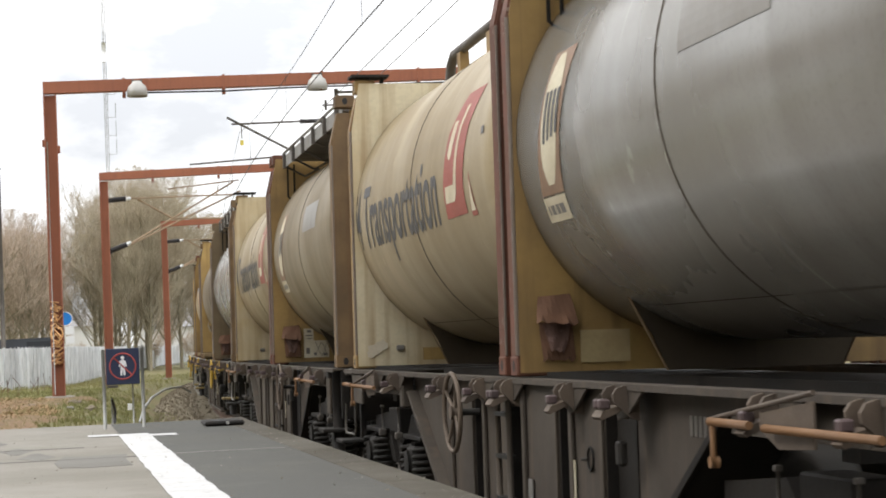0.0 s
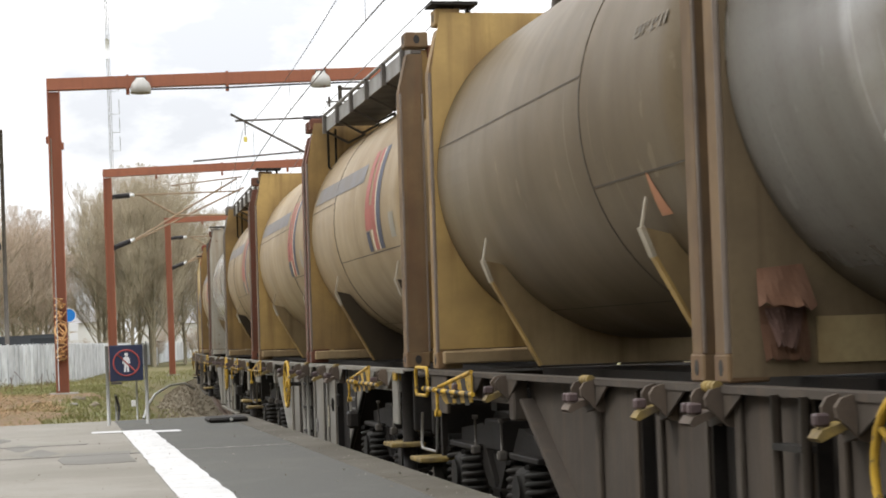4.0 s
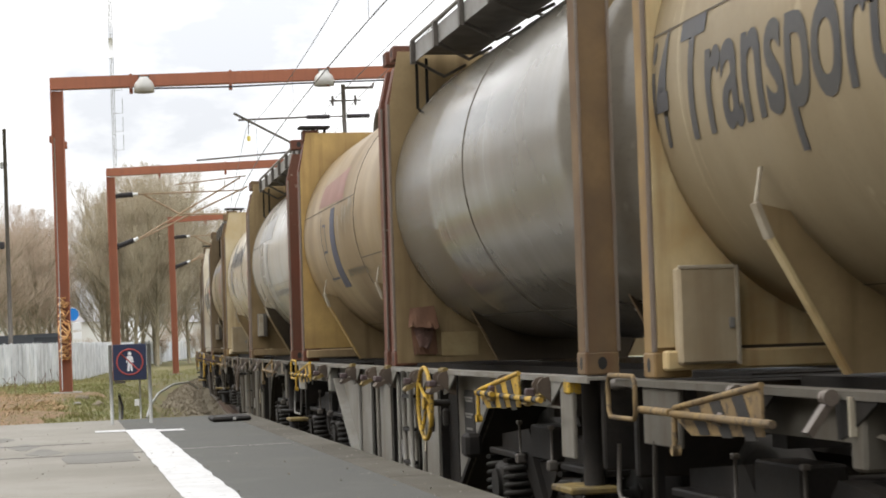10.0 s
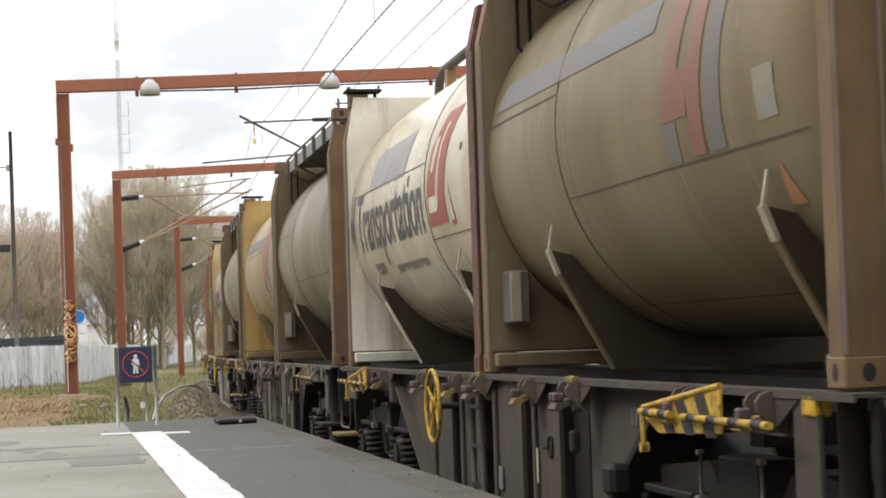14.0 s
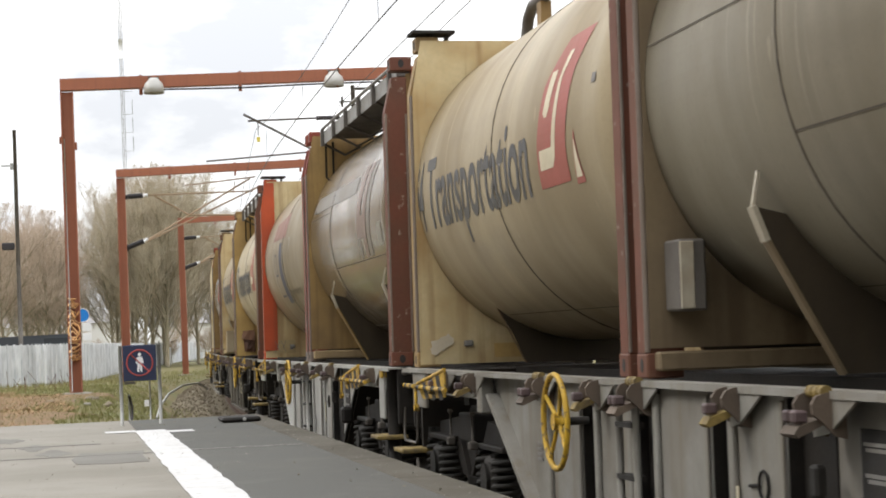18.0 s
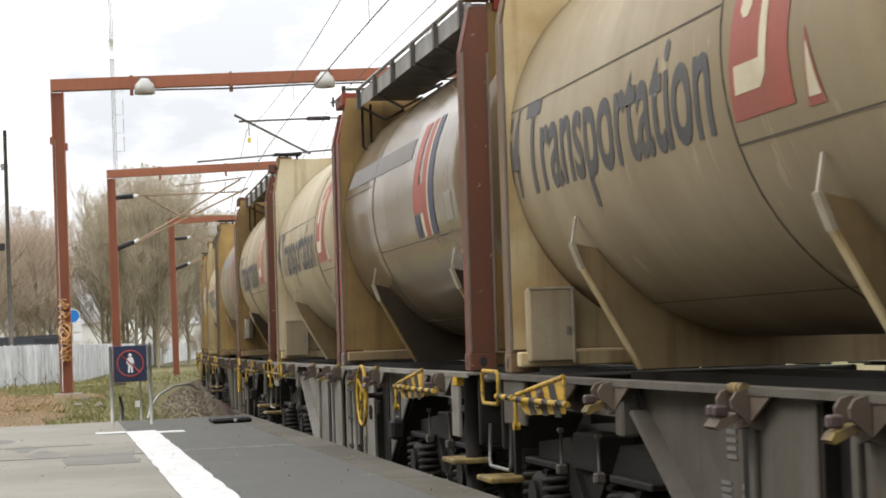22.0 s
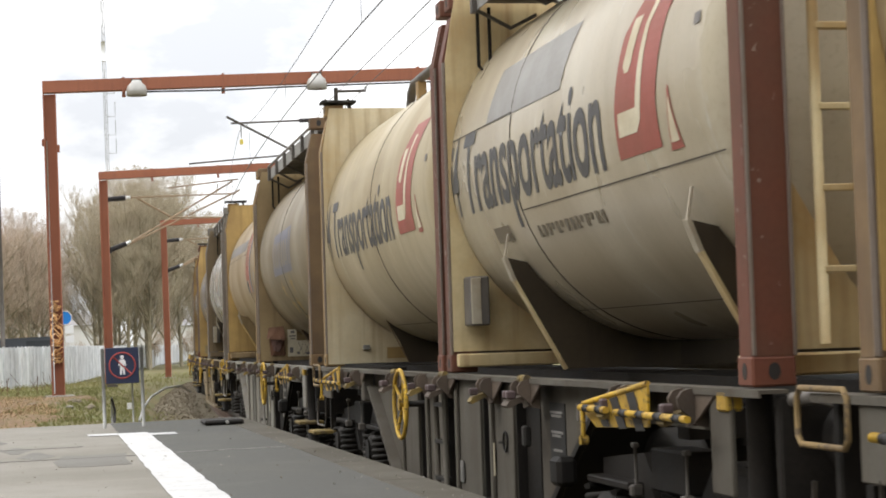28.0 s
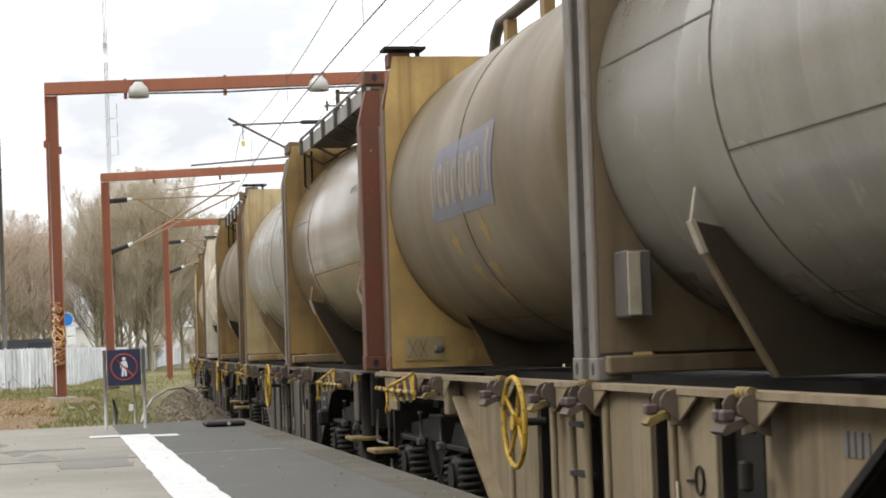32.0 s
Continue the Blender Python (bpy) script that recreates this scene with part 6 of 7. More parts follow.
def insulator(bm, a, b, r=0.105, n=9):
    """A ribbed rod: one turned profile along the line from a to b."""
    a, b = Vector(a), Vector(b)
    length = (b - a).length
    prof = [(0.0, 0.0), (0.035, 0.0)]
    for i in range(n):
        d = length * (i + 0.15) / n
        prof += [(r * 0.72, d), (r, d + length * 0.2 / n), (r, d + length * 0.5 / n), (r * 0.72, d + length * 0.7 / n)]
    lathe(bm, prof + [(0.035, length), (0.0, length)], 12, "z")
    bmesh.ops.transform(bm, matrix=Matrix.Translation(a) @ (b - a).to_track_quat("Z", "Y").to_matrix().to_4x4(), verts=bm.verts[:])


def cantilever(g, up, low, tip_x, tip_z, drop):
    """The hinged arms from a post: top tube, slanted tube, steady arms and insulators."""
    c = part("cantilever", tube(bmesh.new(), [(0.15, 0, up), (0.40, 0, up + 0.01)], 0.03, 8), M_TUBE, g, "tube cantilever")
    bm = bmesh.new()
    insulator(bm, (0.22, 0, up), (0.76, 0, up + 0.03))
    part("insulator", bm, M_INSUL, c)
    part("insulator", (lambda b2: (insulator(b2, (0.20, 0, low), (0.74, 0, low + 0.20)), b2)[1])(bmesh.new()), M_INSUL, c)
    part("end_cap", tube(bmesh.new(), [(0.75, 0, up + 0.03), (0.92, 0, up + 0.035)], 0.06, 8), M_SIGN_WHITE, c)
    part("end_cap", tube(bmesh.new(), [(0.73, 0, low + 0.196), (0.89, 0, low + 0.26)], 0.06, 8), M_SIGN_WHITE, c)
    part("hinge", box(bmesh.new(), 0.145, 0.22, -0.05, 0.05, low - 0.12, low + 0.08, 0.01), M_INSUL, c)
    part("hinge", box(bmesh.new(), 0.145, 0.22, -0.05, 0.05, up - 0.1, up + 0.06, 0.01), M_INSUL, c)
    bm = bmesh.new()
    tube(bm, [(0.85, 0, up + 0.03), (tip_x, 0, up + 0.06)], 0.028, 6)
    tube(bm, [(0.82, 0, low + 0.20), (tip_x - 0.1, 0, up + 0.5)], 0.03, 8)
    tube(bm, [(0.85, 0, low + 0.18), (tip_x + 0.15, 0.25, up + 0.2)], 0.03, 8)
    tube(bm, [(1.15, 0, up + 0.0), (2.35, 0, up - 0.72), (tip_x - 0.1, 0, up - 0.78)], 0.034, 6)
    tube(bm, [(2.2, 0, up + 0.32), (tip_x + 0.1, 0, up + 0.56)], 0.026, 6)
    tube(bm, [(tip_x - 0.7, 0, up + 0.02), (tip_x - 0.62, 0, up + 0.42)], 0.016, 5)
    part("arm", bm, M_TUBE, c)


def build_line_equipment():
    g1 = gantry(0.22, 45, 7.69, 0.42, 10.4, -3.0, (2.0, 6.18), "red-brown steel catenary gantry with two floodlights and orange graffiti", 0.16)
    # spray-painted scrawl on the post
    rng = random.Random(5)
    pts = []
    for i in range(64):
        z = 1.16 + 1.5 * i / 64
        if 26 <= i < 38:
            t = (i - 26) * 0.524
            pts.append((0.13 * math.cos(t), -0.152, 1.88 + 0.17 * math.sin(t)))
        else:
            pts.append((rng.uniform(0.02, 0.13) * (1 if i % 2 else -1), -0.152, z + rng.uniform(-0.07, 0.07)))
    bm = tube(bmesh.new(), pts, 0.021, 4)
    for k in range(7):
        z = 1.22 + 0.2 * k
        tube(bm, [(-0.12, -0.153, z + 0.04 * (-1) ** k), (-0.03, -0.153, z + rng.uniform(0.06, 0.13)), (0.04, -0.153, z - 0.03), (0.13, -0.153, z + rng.uniform(0.0, 0.10))], 0.020, 4)
    part("graffiti", bm, M_GRAFFITI, g1, "orange graffiti scrawl")
    bm = bmesh.new()
    box(bm, -0.20, -0.145, -0.08, 0.08, 6.20, 6.36, 0.01)
    part("clamp", bm, M_GANTRY, g1)
    part("clamp", box(bmesh.new(), 0.145, 0.20, -0.06, 0.06, 6.05, 6.22, 0.01), M_GANTRY, g1)
    part("conduit", tube(bmesh.new(), [(-0.08, -0.165, 0.5), (-0.08, -0.165, 6.3)], 0.012, 6), M_ALU, g1)
    # drop post with registration arms
    d = part("drop_post", tube(bmesh.new(), [(6.64, 0, 7.40), (6.64, 0, 5.95)], 0.05, 8), M_WALKWAY, g1)
    bm = bmesh.new()
    tube(bm, [(6.64, 0, 7.32), (7.35, 0, 7.32), (7.35, 0, 7.42)], 0.035, 6)
    tube(bm, [(6.30, 0, 7.02), (7.05, 0, 7.02)], 0.022, 6)
    tube(bm, [(6.38, 0, 6.90), (6.38, 0, 7.14)], 0.03, 6)
    tube(bm, [(6.92, 0, 6.90), (6.92, 0, 7.14)], 0.03, 6)
    tube(bm, [(6.62, 0, 6.65), (6.30, 0, 6.65)], 0.02, 6)
    tube(bm, [(5.75, 0, 6.65), (4.15, 0, 6.62)], 0.025, 6)
    tube(bm, [(4.05, 0, 6.78), (5.80, 0, 5.82)], 0.03, 6)
    tube(bm, [(3.15, 0, 5.70), (6.62, 0, 5.92)], 0.022, 6)
    tube(bm, [(4.38, 0, 6.62), (4.38, 0, 6.28)], 0.012, 5)
    part("arm", bm, M_WALKWAY, d)
    bm = bmesh.new()
    insulator(bm, (6.30, 0, 6.65), (5.75, 0, 6.65), 0.06)
    part("insulator", bm, M_INSUL, d)
    part("insulator", (lambda b2: (insulator(b2, (6.70, 0, 6.65), (7.25, 0, 6.65), 0.06), b2)[1])(bmesh.new()), M_INSUL, d)
    bm = bmesh.new()
    box(bm, 4.34, 4.42, -0.02, 0.02, 6.12, 6.24, 0.005)
    part("tag", bm, mat("yellow_tag", (0.75, 0.62, 0.12), 0.5, 0, None, 0.3, 5, 40, 0), d, "small yellow tag")
    g2 = gantry(2.09, 68, 7.68, 0.05, 11.0, -5.0, (), "red-brown steel catenary gantry", 0.25)
    cantilever(g2, 6.72, 4.95, 4.6, 7.0, 0)
    g3 = gantry(5.76, 95, 7.70, -0.02, 11.0, -7.5, (), "red-brown steel catenary gantry", 0.25)
    cantilever(g3, 6.70, 5.25, 4.2, 7.0, 0)
    g4 = gantry(11.8, 124, 7.60, -0.02, 11.0, -9.0, (), "red-brown steel catenary gantry")
    # the wires, over the train and over the track behind it
    def wire(name, pts, r, label):
        solid(name, tube(bmesh.new(), pts, r, 5), M_WIRE, label, "wire")
    for kind, side, z, sag in (("contact", 0.0, 5.30, 0.0), ("messenger", 0.0, 6.45, 0.55)):
        pts = []
        for i in range(80):
            s = -9 + i * 2.25
            f = ((s + 9) % 27) / 27
            x, y, h = line(s, side - 0.02 * s * 0.1)
            pts.append((x, y, z - sag * 4 * f * (1 - f)))
        wire("overhead_wire", pts, 0.009 if kind == "contact" else 0.006, "thin dark overhead wire")
    for i in range(12):
        s = -4 + i * 9
        x, y, h = line(s, -0.002 * s)
        wire("wire_dropper", [(x, y, 5.30), (x, y, 6.0)], 0.004, "thin dropper between the overhead wires")
    for x0, x1, x2 in ((6.05, 6.60, 8.3), (6.50, 7.14, 8.85)):
        wire("feeder_wire", [(x0 - 0.5, -8, 7.02), (x0, 15, 6.98), (x0 + 0.30, 31, 6.97), (x1, 45, 7.02), ((x1 + x2) / 2, 56.5, 6.98), (x2, 68, 7.02), (x2 + 3.6, 95, 7.02), (x2 + 9.5, 124, 7.0)], 0.009, "thin dark feeder wire")


M_SIGN = mat("dark_blue_sign_enamel", (0.028, 0.036, 0.075), 0.45, 0, (0.035, 0.042, 0.075), 0.4, 3, 40, 0.02)
M_SIGN_RED = mat("red_sign_film", (0.42, 0.085, 0.075), 0.5, 0, None, 0.3, 3, 40, 0)
M_SIGN_WHITE = mat("white_sign_film", (0.80, 0.80, 0.80), 0.5, 0, (0.7, 0.7, 0.7), 0.3, 3, 40, 0)
M_POLE = mat("galvanised_pole", (0.33, 0.33, 0.31), 0.5, 0.5, (0.24, 0.23, 0.21), 0.5, 4, 50, 0.08)


def build_sign():
    y, xl, xr = 22.55, 0.618, 1.062
    s = thing("no_entry_sign", "dark blue no-access sign between two thin steel posts", "sign", "", "", Matrix.Translation((0, y, PLAT_Z)))
    for x in (xl, xr):
        part("post", tube(bmesh.new(), [(x, 0, -0.02), (x, 0, 0.91)], 0.021, 10), M_POLE, s)
    board = part("board", box(bmesh.new(), xl + 0.030, xr - 0.034, -0.045, -0.022, 0.50, 0.915, 0.006), M_SIGN, s, "dark blue board")
    cx, cz = (xl + xr) / 2 - 0.002, 0.71
    part("ring", tube(bmesh.new(), [(cx + 0.148 * math.cos(t * math.pi / 16), -0.047, cz + 0.148 * math.sin(t * math.pi / 16)) for t in range(32)], 0.010, 6, True), M_SIGN_RED, board, "red ring")
    part("slash", tube(bmesh.new(), [(cx - 0.105, -0.049, cz + 0.105), (cx + 0.105, -0.049, cz - 0.105)], 0.009, 6), M_SIGN_RED, board, "red slash")
    bm = bmesh.new()
    half = [(0.014, 0.072), (0.034, 0.060), (0.046, -0.004), (0.034, -0.010), (0.023, 0.026), (0.030, -0.105), (0.008, -0.105)]
    prism(bm, [(cx - q, cz + w) for q, w in half] + [(cx, cz - 0.034)] + [(cx + q, cz + w) for q, w in half[::-1]], "y", -0.0485, -0.045)
    prism(bm, [(cx + 0.021 * math.cos(t), cz + 0.096 + 0.021 * math.sin(t)) for t in [i * math.pi / 6 for i in range(12)]], "y", -0.0485, -0.045)
    part("pictogram", bm, M_SIGN_WHITE, board, "plain white shapes")
    part("clip", box(bmesh.new(), xl + 0.04, xr - 0.28, -0.015, 0.015, 0.465, 0.495, 0.004), M_WALKWAY, s)


def build_small_things():
    # low track-side cable post, dark box at the platform's end, bottles and stones in the grass
    st = thing("cable_stand", "thin metal stake with a bent black cable", "stake", "", "", Matrix.Translation((0.86, 27.5, 0.4)))
    part("stake", tube(bmesh.new(), [(0, 0, -0.1), (0, 0, 0.38)], 0.016, 6), M_POLE, st)
    part("cable", tube(bmesh.new(), [(0, -0.02, 0.36), (0.04, -0.02, 0.2), (0.03, -0.02, 0.02)], 0.02, 6), M_INSUL, st)
    st = thing("marker_post", "thin grey post with a small white plate", "marker post", "", "", Matrix.Translation((1.28, 30.5, 0.35)))
    part("post", tube(bmesh.new(), [(0, 0, -0.1), (0, 0, 0.62)], 0.016, 6), M_POLE, st)
    part("plate", box(bmesh.new(), -0.09, -0.02, -0.02, -0.01, 0.16, 0.26, 0.004), M_SIGN_WHITE, st)
    st = thing("cable_cover", "flat black cover lying at the platform's end", "cover", "", "", Matrix.Translation((1.90, 21.95, PLAT_Z)))
    part("body", box(bmesh.new(), -0.20, 0.24, -0.25, 0.40, 0.0, 0.055, 0.02), M_GRIME_AND_SHADE, st)
    part("cap", disc(bmesh.new(), (0.05, -0.255, 0.032), "y", 0.02, 0.008, 14), M_ALU, st)
    st = thing("stop_marker", "small white square marker on a thin post", "marker", "", "", Matrix.Translation((4.55, 96, 0)))
    part("post", tube(bmesh.new(), [(0, 0, -0.1), (0, 0, 1.7)], 0.03, 6), M_POLE, st)
    rng = random.Random(9)
    for i in range(9):
        x, y = rng.uniform(-0.5, 0.9), rng.uniform(36, 46)
        r = rng.uniform(0.04, 0.13)
        bm = bmesh.new()
        bmesh.ops.create_icosphere(bm, subdivisions=2, radius=r)
        for v in bm.verts:
            v.co *= 1 + 0.55 * noise.noise(v.co * 9 + Vector((i, 0, 0)))
            v.co.z *= 0.55
        solid("stone", bm, M_STONE if i % 3 else M_PAVING, "pale rough stone lying in the grass", "stone", "stones in the grass", "", Matrix.Translation((x, y, ground_height(x, y) + r * 0.2)))
    # grass blades and dry straw
    for name, material, count, area, hgt, label in (("grass_tufts", mat("grass_blades", (0.19, 0.20, 0.07), 0.9, 0, (0.29, 0.25, 0.12), 0.7, 0.8, 20, 0), 26000, (-3.5, 2.6, 24.2, 56), (0.025, 0.075), "short green grass"),
                                                    ("dry_straw", mat("dry_straw", (0.36, 0.24, 0.13), 0.9, 0, (0.19, 0.115, 0.06), 0.8, 4, 20, 0), 22000, (-3.2, 1.1, 24.5, 50), (0.04, 0.20), "dry brown leaf litter and straw"),
                                                    ("far_grass", mat("far_grass_blades", (0.21, 0.21, 0.075), 0.9, 0, (0.30, 0.25, 0.125), 0.7, 0.4, 20, 0), 9000, (-3, 10, 55, 110), (0.06, 0.2), "short green grass")):
        bm = bmesh.new()
        for i in range(count):
            x, y = rng.uniform(area[0], area[1]), rng.uniform(area[2], area[3])
            if name == "dry_straw" and noise.noise((x * 0.6, y * 0.12, 3)) < 0.42 * (x - 0.1) + 0.02 * max(0.0, y - 38):
                continue
            tx, ty, th = line(y)
            if x > tx - (2.5 if name != "grass_tufts" else rng.uniform(1.6, 2.6)):
                continue
            z, h, w = max(ground_height(x, y), float(np.interp(x - tx, [q[0] for q in BED], [q[1] for q in BED])) if x > tx - 2.4 else -9), rng.uniform(*hgt), rng.uniform(0.006, 0.016)
            a = rng.uniform(0, math.pi)
            lean = rng.uniform(0.9, 1.2) * h if name == "dry_straw" else rng.uniform(-0.5, 0.5) * h
            c, s_ = math.cos(a), math.sin(a)
            bm.faces.new((bm.verts.new((x - w * c, y - w * s_, z)), bm.verts.new((x + w * c, y + w * s_, z)), bm.verts.new((x + lean * s_, y - lean * c, z + (h * 0.45 if name == "dry_straw" else h)))))
        solid(name, bm, material, label, "grass", "", "stuff")
    solid("bent_pipe", tube(bmesh.new(), [(1.19, 26.5, 0.46), (1.30, 27.6, 0.60), (1.50, 29.2, 0.72), (1.85, 31.5, 0.79), (2.3, 34.5, 0.76), (2.75, 38.5, 0.55)], 0.017, 8), M_POLE, "dull grey curved pipe arching over the grass bank", "pipe")
    bm = bmesh.new()
    for i in range(40):
        x, y = rng.uniform(-1.9, 0.4), rng.uniform(44, 66)
        h = rng.uniform(0.3, 0.9)
        tube(bm, [(x, y, 0), (x + rng.uniform(-0.1, 0.1), y, h * 0.6), (x + rng.uniform(-0.2, 0.2), y, h)], 0.008, 3)
    solid("dead_stalks", bm, M_RUST, "thin dead brown weed stalks by the fence", "weeds", "", "stuff")


# ---- fence, street and trees beyond ----
M_FENCE = mat("corrugated_pale_steel", (0.80, 0.815, 0.83), 0.5, 0.1, (0.42, 0.44, 0.455), 0.7, 1.5, 40, 0.05, 0.3, (0.26, 0.23, 0.19), 0.14)
FENCE = ((-30, 40), (-7, 55), (-1.4, 74.3), (1.1, 90.4), (3.3, 117), (8.0, 160), (14.6, 209))


def build_fence():
    f = thing("steel_fence", "pale corrugated steel sheet fence", "fence")
    me = {}
    for (xa, ya), (xb, yb) in zip(FENCE, FENCE[1:]):
        length = math.hypot(xb - xa, yb - ya)
        n = max(1, round(length / 0.85))
        w = length / n
        turn = math.atan2(yb - ya, xb - xa)
        for i in range(n):
            u = (i + 0.5) / n
            key = round(w, 3)
            if key not in me:
                bm = bmesh.new()
                front = []
                k = 9
                for j in range(k + 1):
                    x = -w / 2 + w * j / k
                    dep = 0.022 if j % 2 else -0.022
                    front.append((x, dep))
                pts = front + [(x, d + 0.02) for x, d in front[::-1]]
                prism(bm, pts, "z", -0.05, 1.70)
                box(bm, -w / 2 - 0.03, -w / 2 + 0.03, -0.05, 0.0, -0.05, 1.74)
                me[key] = mesh_of(bm, "sheet", M_FENCE)
            rng = (i * 7919) % 13 / 13 - 0.5
            part("sheet", me[key], None, f, "", Matrix.Translation((xa + (xb - xa) * u, ya + (yb - ya) * u, 0.02 * rng)) @ Matrix.Rotation(turn, 4, "Z") @ Matrix.Rotation(0.01 * rng, 4, "Y"))
    ob = solid("power_cabinet", box(bmesh.new(), -0.3, 0.3, -0.25, 0.25, 0, 1.35, 0.02), M_SIGN_WHITE, "white metal cabinet against the fence", "cabinet", "", "", pose(7.6, 148, 0))


M_BARK = mat("grey_brown_bark", (0.30, 0.255, 0.175), 0.9, 0, (0.20, 0.19, 0.12), 0.6, 3, 30, 0.5)
M_TWIG = mat("bare_brown_twigs", (0.52, 0.425, 0.335), 0.9, 0, (0.45, 0.36, 0.27), 0.6, 0.4, 10, 0)
M_TWIG_G = mat("olive_budding_twigs", (0.45, 0.395, 0.285), 0.9, 0, (0.45, 0.365, 0.275), 0.6, 0.4, 10, 0)


def tree_meshes(seed, height, twig_mat, spread, rise, low):
    """A bare tree of the given full height: trunk, upright limbs and a dense haze of fine twigs."""
    rng = random.Random(seed)
    wood, twigs = bmesh.new(), bmesh.new()
    tube(wood, [(0, 0, -0.3), (0.1, 0, height * 0.15), (0.05, 0.1, height * 0.3), (0.1, 0.1, height * 0.62)], 0.15, 8, False, 0.05)

    def grow(p, d, length, level):
        q = p + d * length
        if q.z > height:
            q = p + (q - p) * max(0.2, (height - p.z) / (q.z - p.z))
        if level >= 3:
            w = 0.008 if level == 3 else 0.0047
            s = d.cross(Vector((rng.uniform(-1, 1), rng.uniform(-1, 1), rng.uniform(-1, 1)))).normalized() * w
            twigs.faces.new((twigs.verts.new(p + s), twigs.verts.new(p - s), twigs.verts.new(q)))
        elif level == 2:
            tube(wood, [p, q], 0.02, 3, False, 0.008)
        else:
            mid = (p + q) / 2 + Vector((rng.uniform(-1, 1), rng.uniform(-1, 1), 0)) * length * 0.06
            tube(wood, [p, mid, q], 0.055, 5, False, 0.016)
        if level >= 5:
            return
        n = (0, 10, 7, 6, 7)[level]
        for i in range(n):
            f = 0.22 + 0.78 * (i + rng.random()) / n
            out = Vector((rng.uniform(-1, 1), rng.uniform(-1, 1), rng.uniform(-0.1, 1.0)))
            nd = (d * 0.75 + out * spread).normalized()
            grow(p + (q - p) * f, nd, length * rng.uniform(0.36, 0.54), level + 1)

    for i in range(20):
        a = i * 2.4 + rng.uniform(-0.3, 0.3)
        z = height * (low + (0.58 - low) * (i + rng.random()) / 20)
        d = Vector((math.cos(a), math.sin(a), rng.uniform(0.75, 1.5) * rise)).normalized()
        grow(Vector((0.05, 0.05, z)), d, height * rng.uniform(0.26, 0.36), 1)
    grow(Vector((0.1, 0.1, height * 0.56)), Vector((0.05, 0, 1)), height * 0.34, 1)
    return mesh_of(wood, "trunk", M_BARK), mesh_of(twigs, "crown", twig_mat)


def build_trees():
    kinds = [tree_meshes(1, 11.0, M_TWIG, 0.7, 1.0, 0.15), tree_meshes(2, 13.2, M_TWIG_G, 0.6, 1.5, 0.10), tree_meshes(3, 10.4, M_TWIG, 0.75, 1.1, 0.13)]
    rng = random.Random(4)
    places = [(-7.5, 128, 1.05, 0), (-5.6, 138, 1.1, 2), (-4.0, 131, 1.04, 0), (-2.6, 140, 1.08, 0), (-1.3, 134, 1.06, 2), (-0.3, 142, 0.97, 2), (-2.0, 150, 1.1, 0), (-0.9, 147, 1.0, 2), (-3.4, 152, 1.05, 2),
              (3.2, 138, 0.88, 1), (4.0, 147, 1.0, 1), (4.8, 143, 1.06, 1), (5.6, 136, 1.05, 1), (7.0, 136, 1.08, 1), (6.2, 140, 1.1, 1), (7.4, 146, 1.12, 1), (8.6, 141, 1.04, 1), (9.9, 147, 1.0, 1), (11.4, 150, 0.9, 1), (13.0, 155, 0.92, 1), (5.5, 153, 1.0, 1), (8.0, 156, 1.06, 1), (15.5, 160, 0.95, 1)]
    for i in range(9):
        places.append((-14 + i * 5.0 + rng.uniform(-1, 1), rng.uniform(190, 200), rng.uniform(0.5, 0.66), i % 3))
    for i in range(12):
        places.append((-8 + i * 2.1 + rng.uniform(-0.6, 0.6), rng.uniform(160, 170), rng.uniform(0.2, 0.34), i % 3))
    # unseen trees added on the left to darken what the tanks reflect
    for i in range(22):
        places.append((-9 - i * 1.7 + rng.uniform(-0.7, 0.7), rng.uniform(72, 112) - 0.5 * i, rng.uniform(0.95, 1.15), i % 3))
    for x, y, s, k in places:
        t = thing("bare_tree" if s > 0.5 else "bare_shrub", "bare early-spring tree with dense fine twigs" if s > 0.5 else "bare twiggy shrub behind the fence", "tree" if s > 0.5 else "shrub", "trees behind the fence", "", Matrix.Translation((x, y, 0)) @ Matrix.Rotation(rng.uniform(0, 6.28), 4, "Z"))
        for nm, me in zip(("trunk", "crown"), kinds[k]):
            part(nm, me, None, t, "", Matrix.Scale(s, 4))


M_WALL = mat("white_render", (0.78, 0.77, 0.74), 0.8, 0, (0.66, 0.64, 0.60), 0.5, 0.5, 20, 0.1)
M_ROOF = mat("weathered_grey_roofing", (0.30, 0.29, 0.285), 0.8, 0, (0.24, 0.225, 0.22), 0.5, 0.8, 20, 0.2)
M_GLASS = mat("dark_window_glass", (0.04, 0.045, 0.05), 0.12, 0, (0.06, 0.065, 0.07), 0.4, 0.5, 10, 0)
M_CAR = mat("dark_grey_car_paint", (0.05, 0.055, 0.065), 0.3, 0.2, (0.04, 0.045, 0.05), 0.4, 0.5, 10, 0)
M_TYRE = mat("black_tyre", (0.025, 0.025, 0.025), 0.85, 0, None, 0.4, 5, 40, 0.1)
M_BLUE = mat("blue_road_sign", (0.02, 0.20, 0.60), 0.45, 0, (0.02, 0.18, 0.55), 0.3, 5, 40, 0)


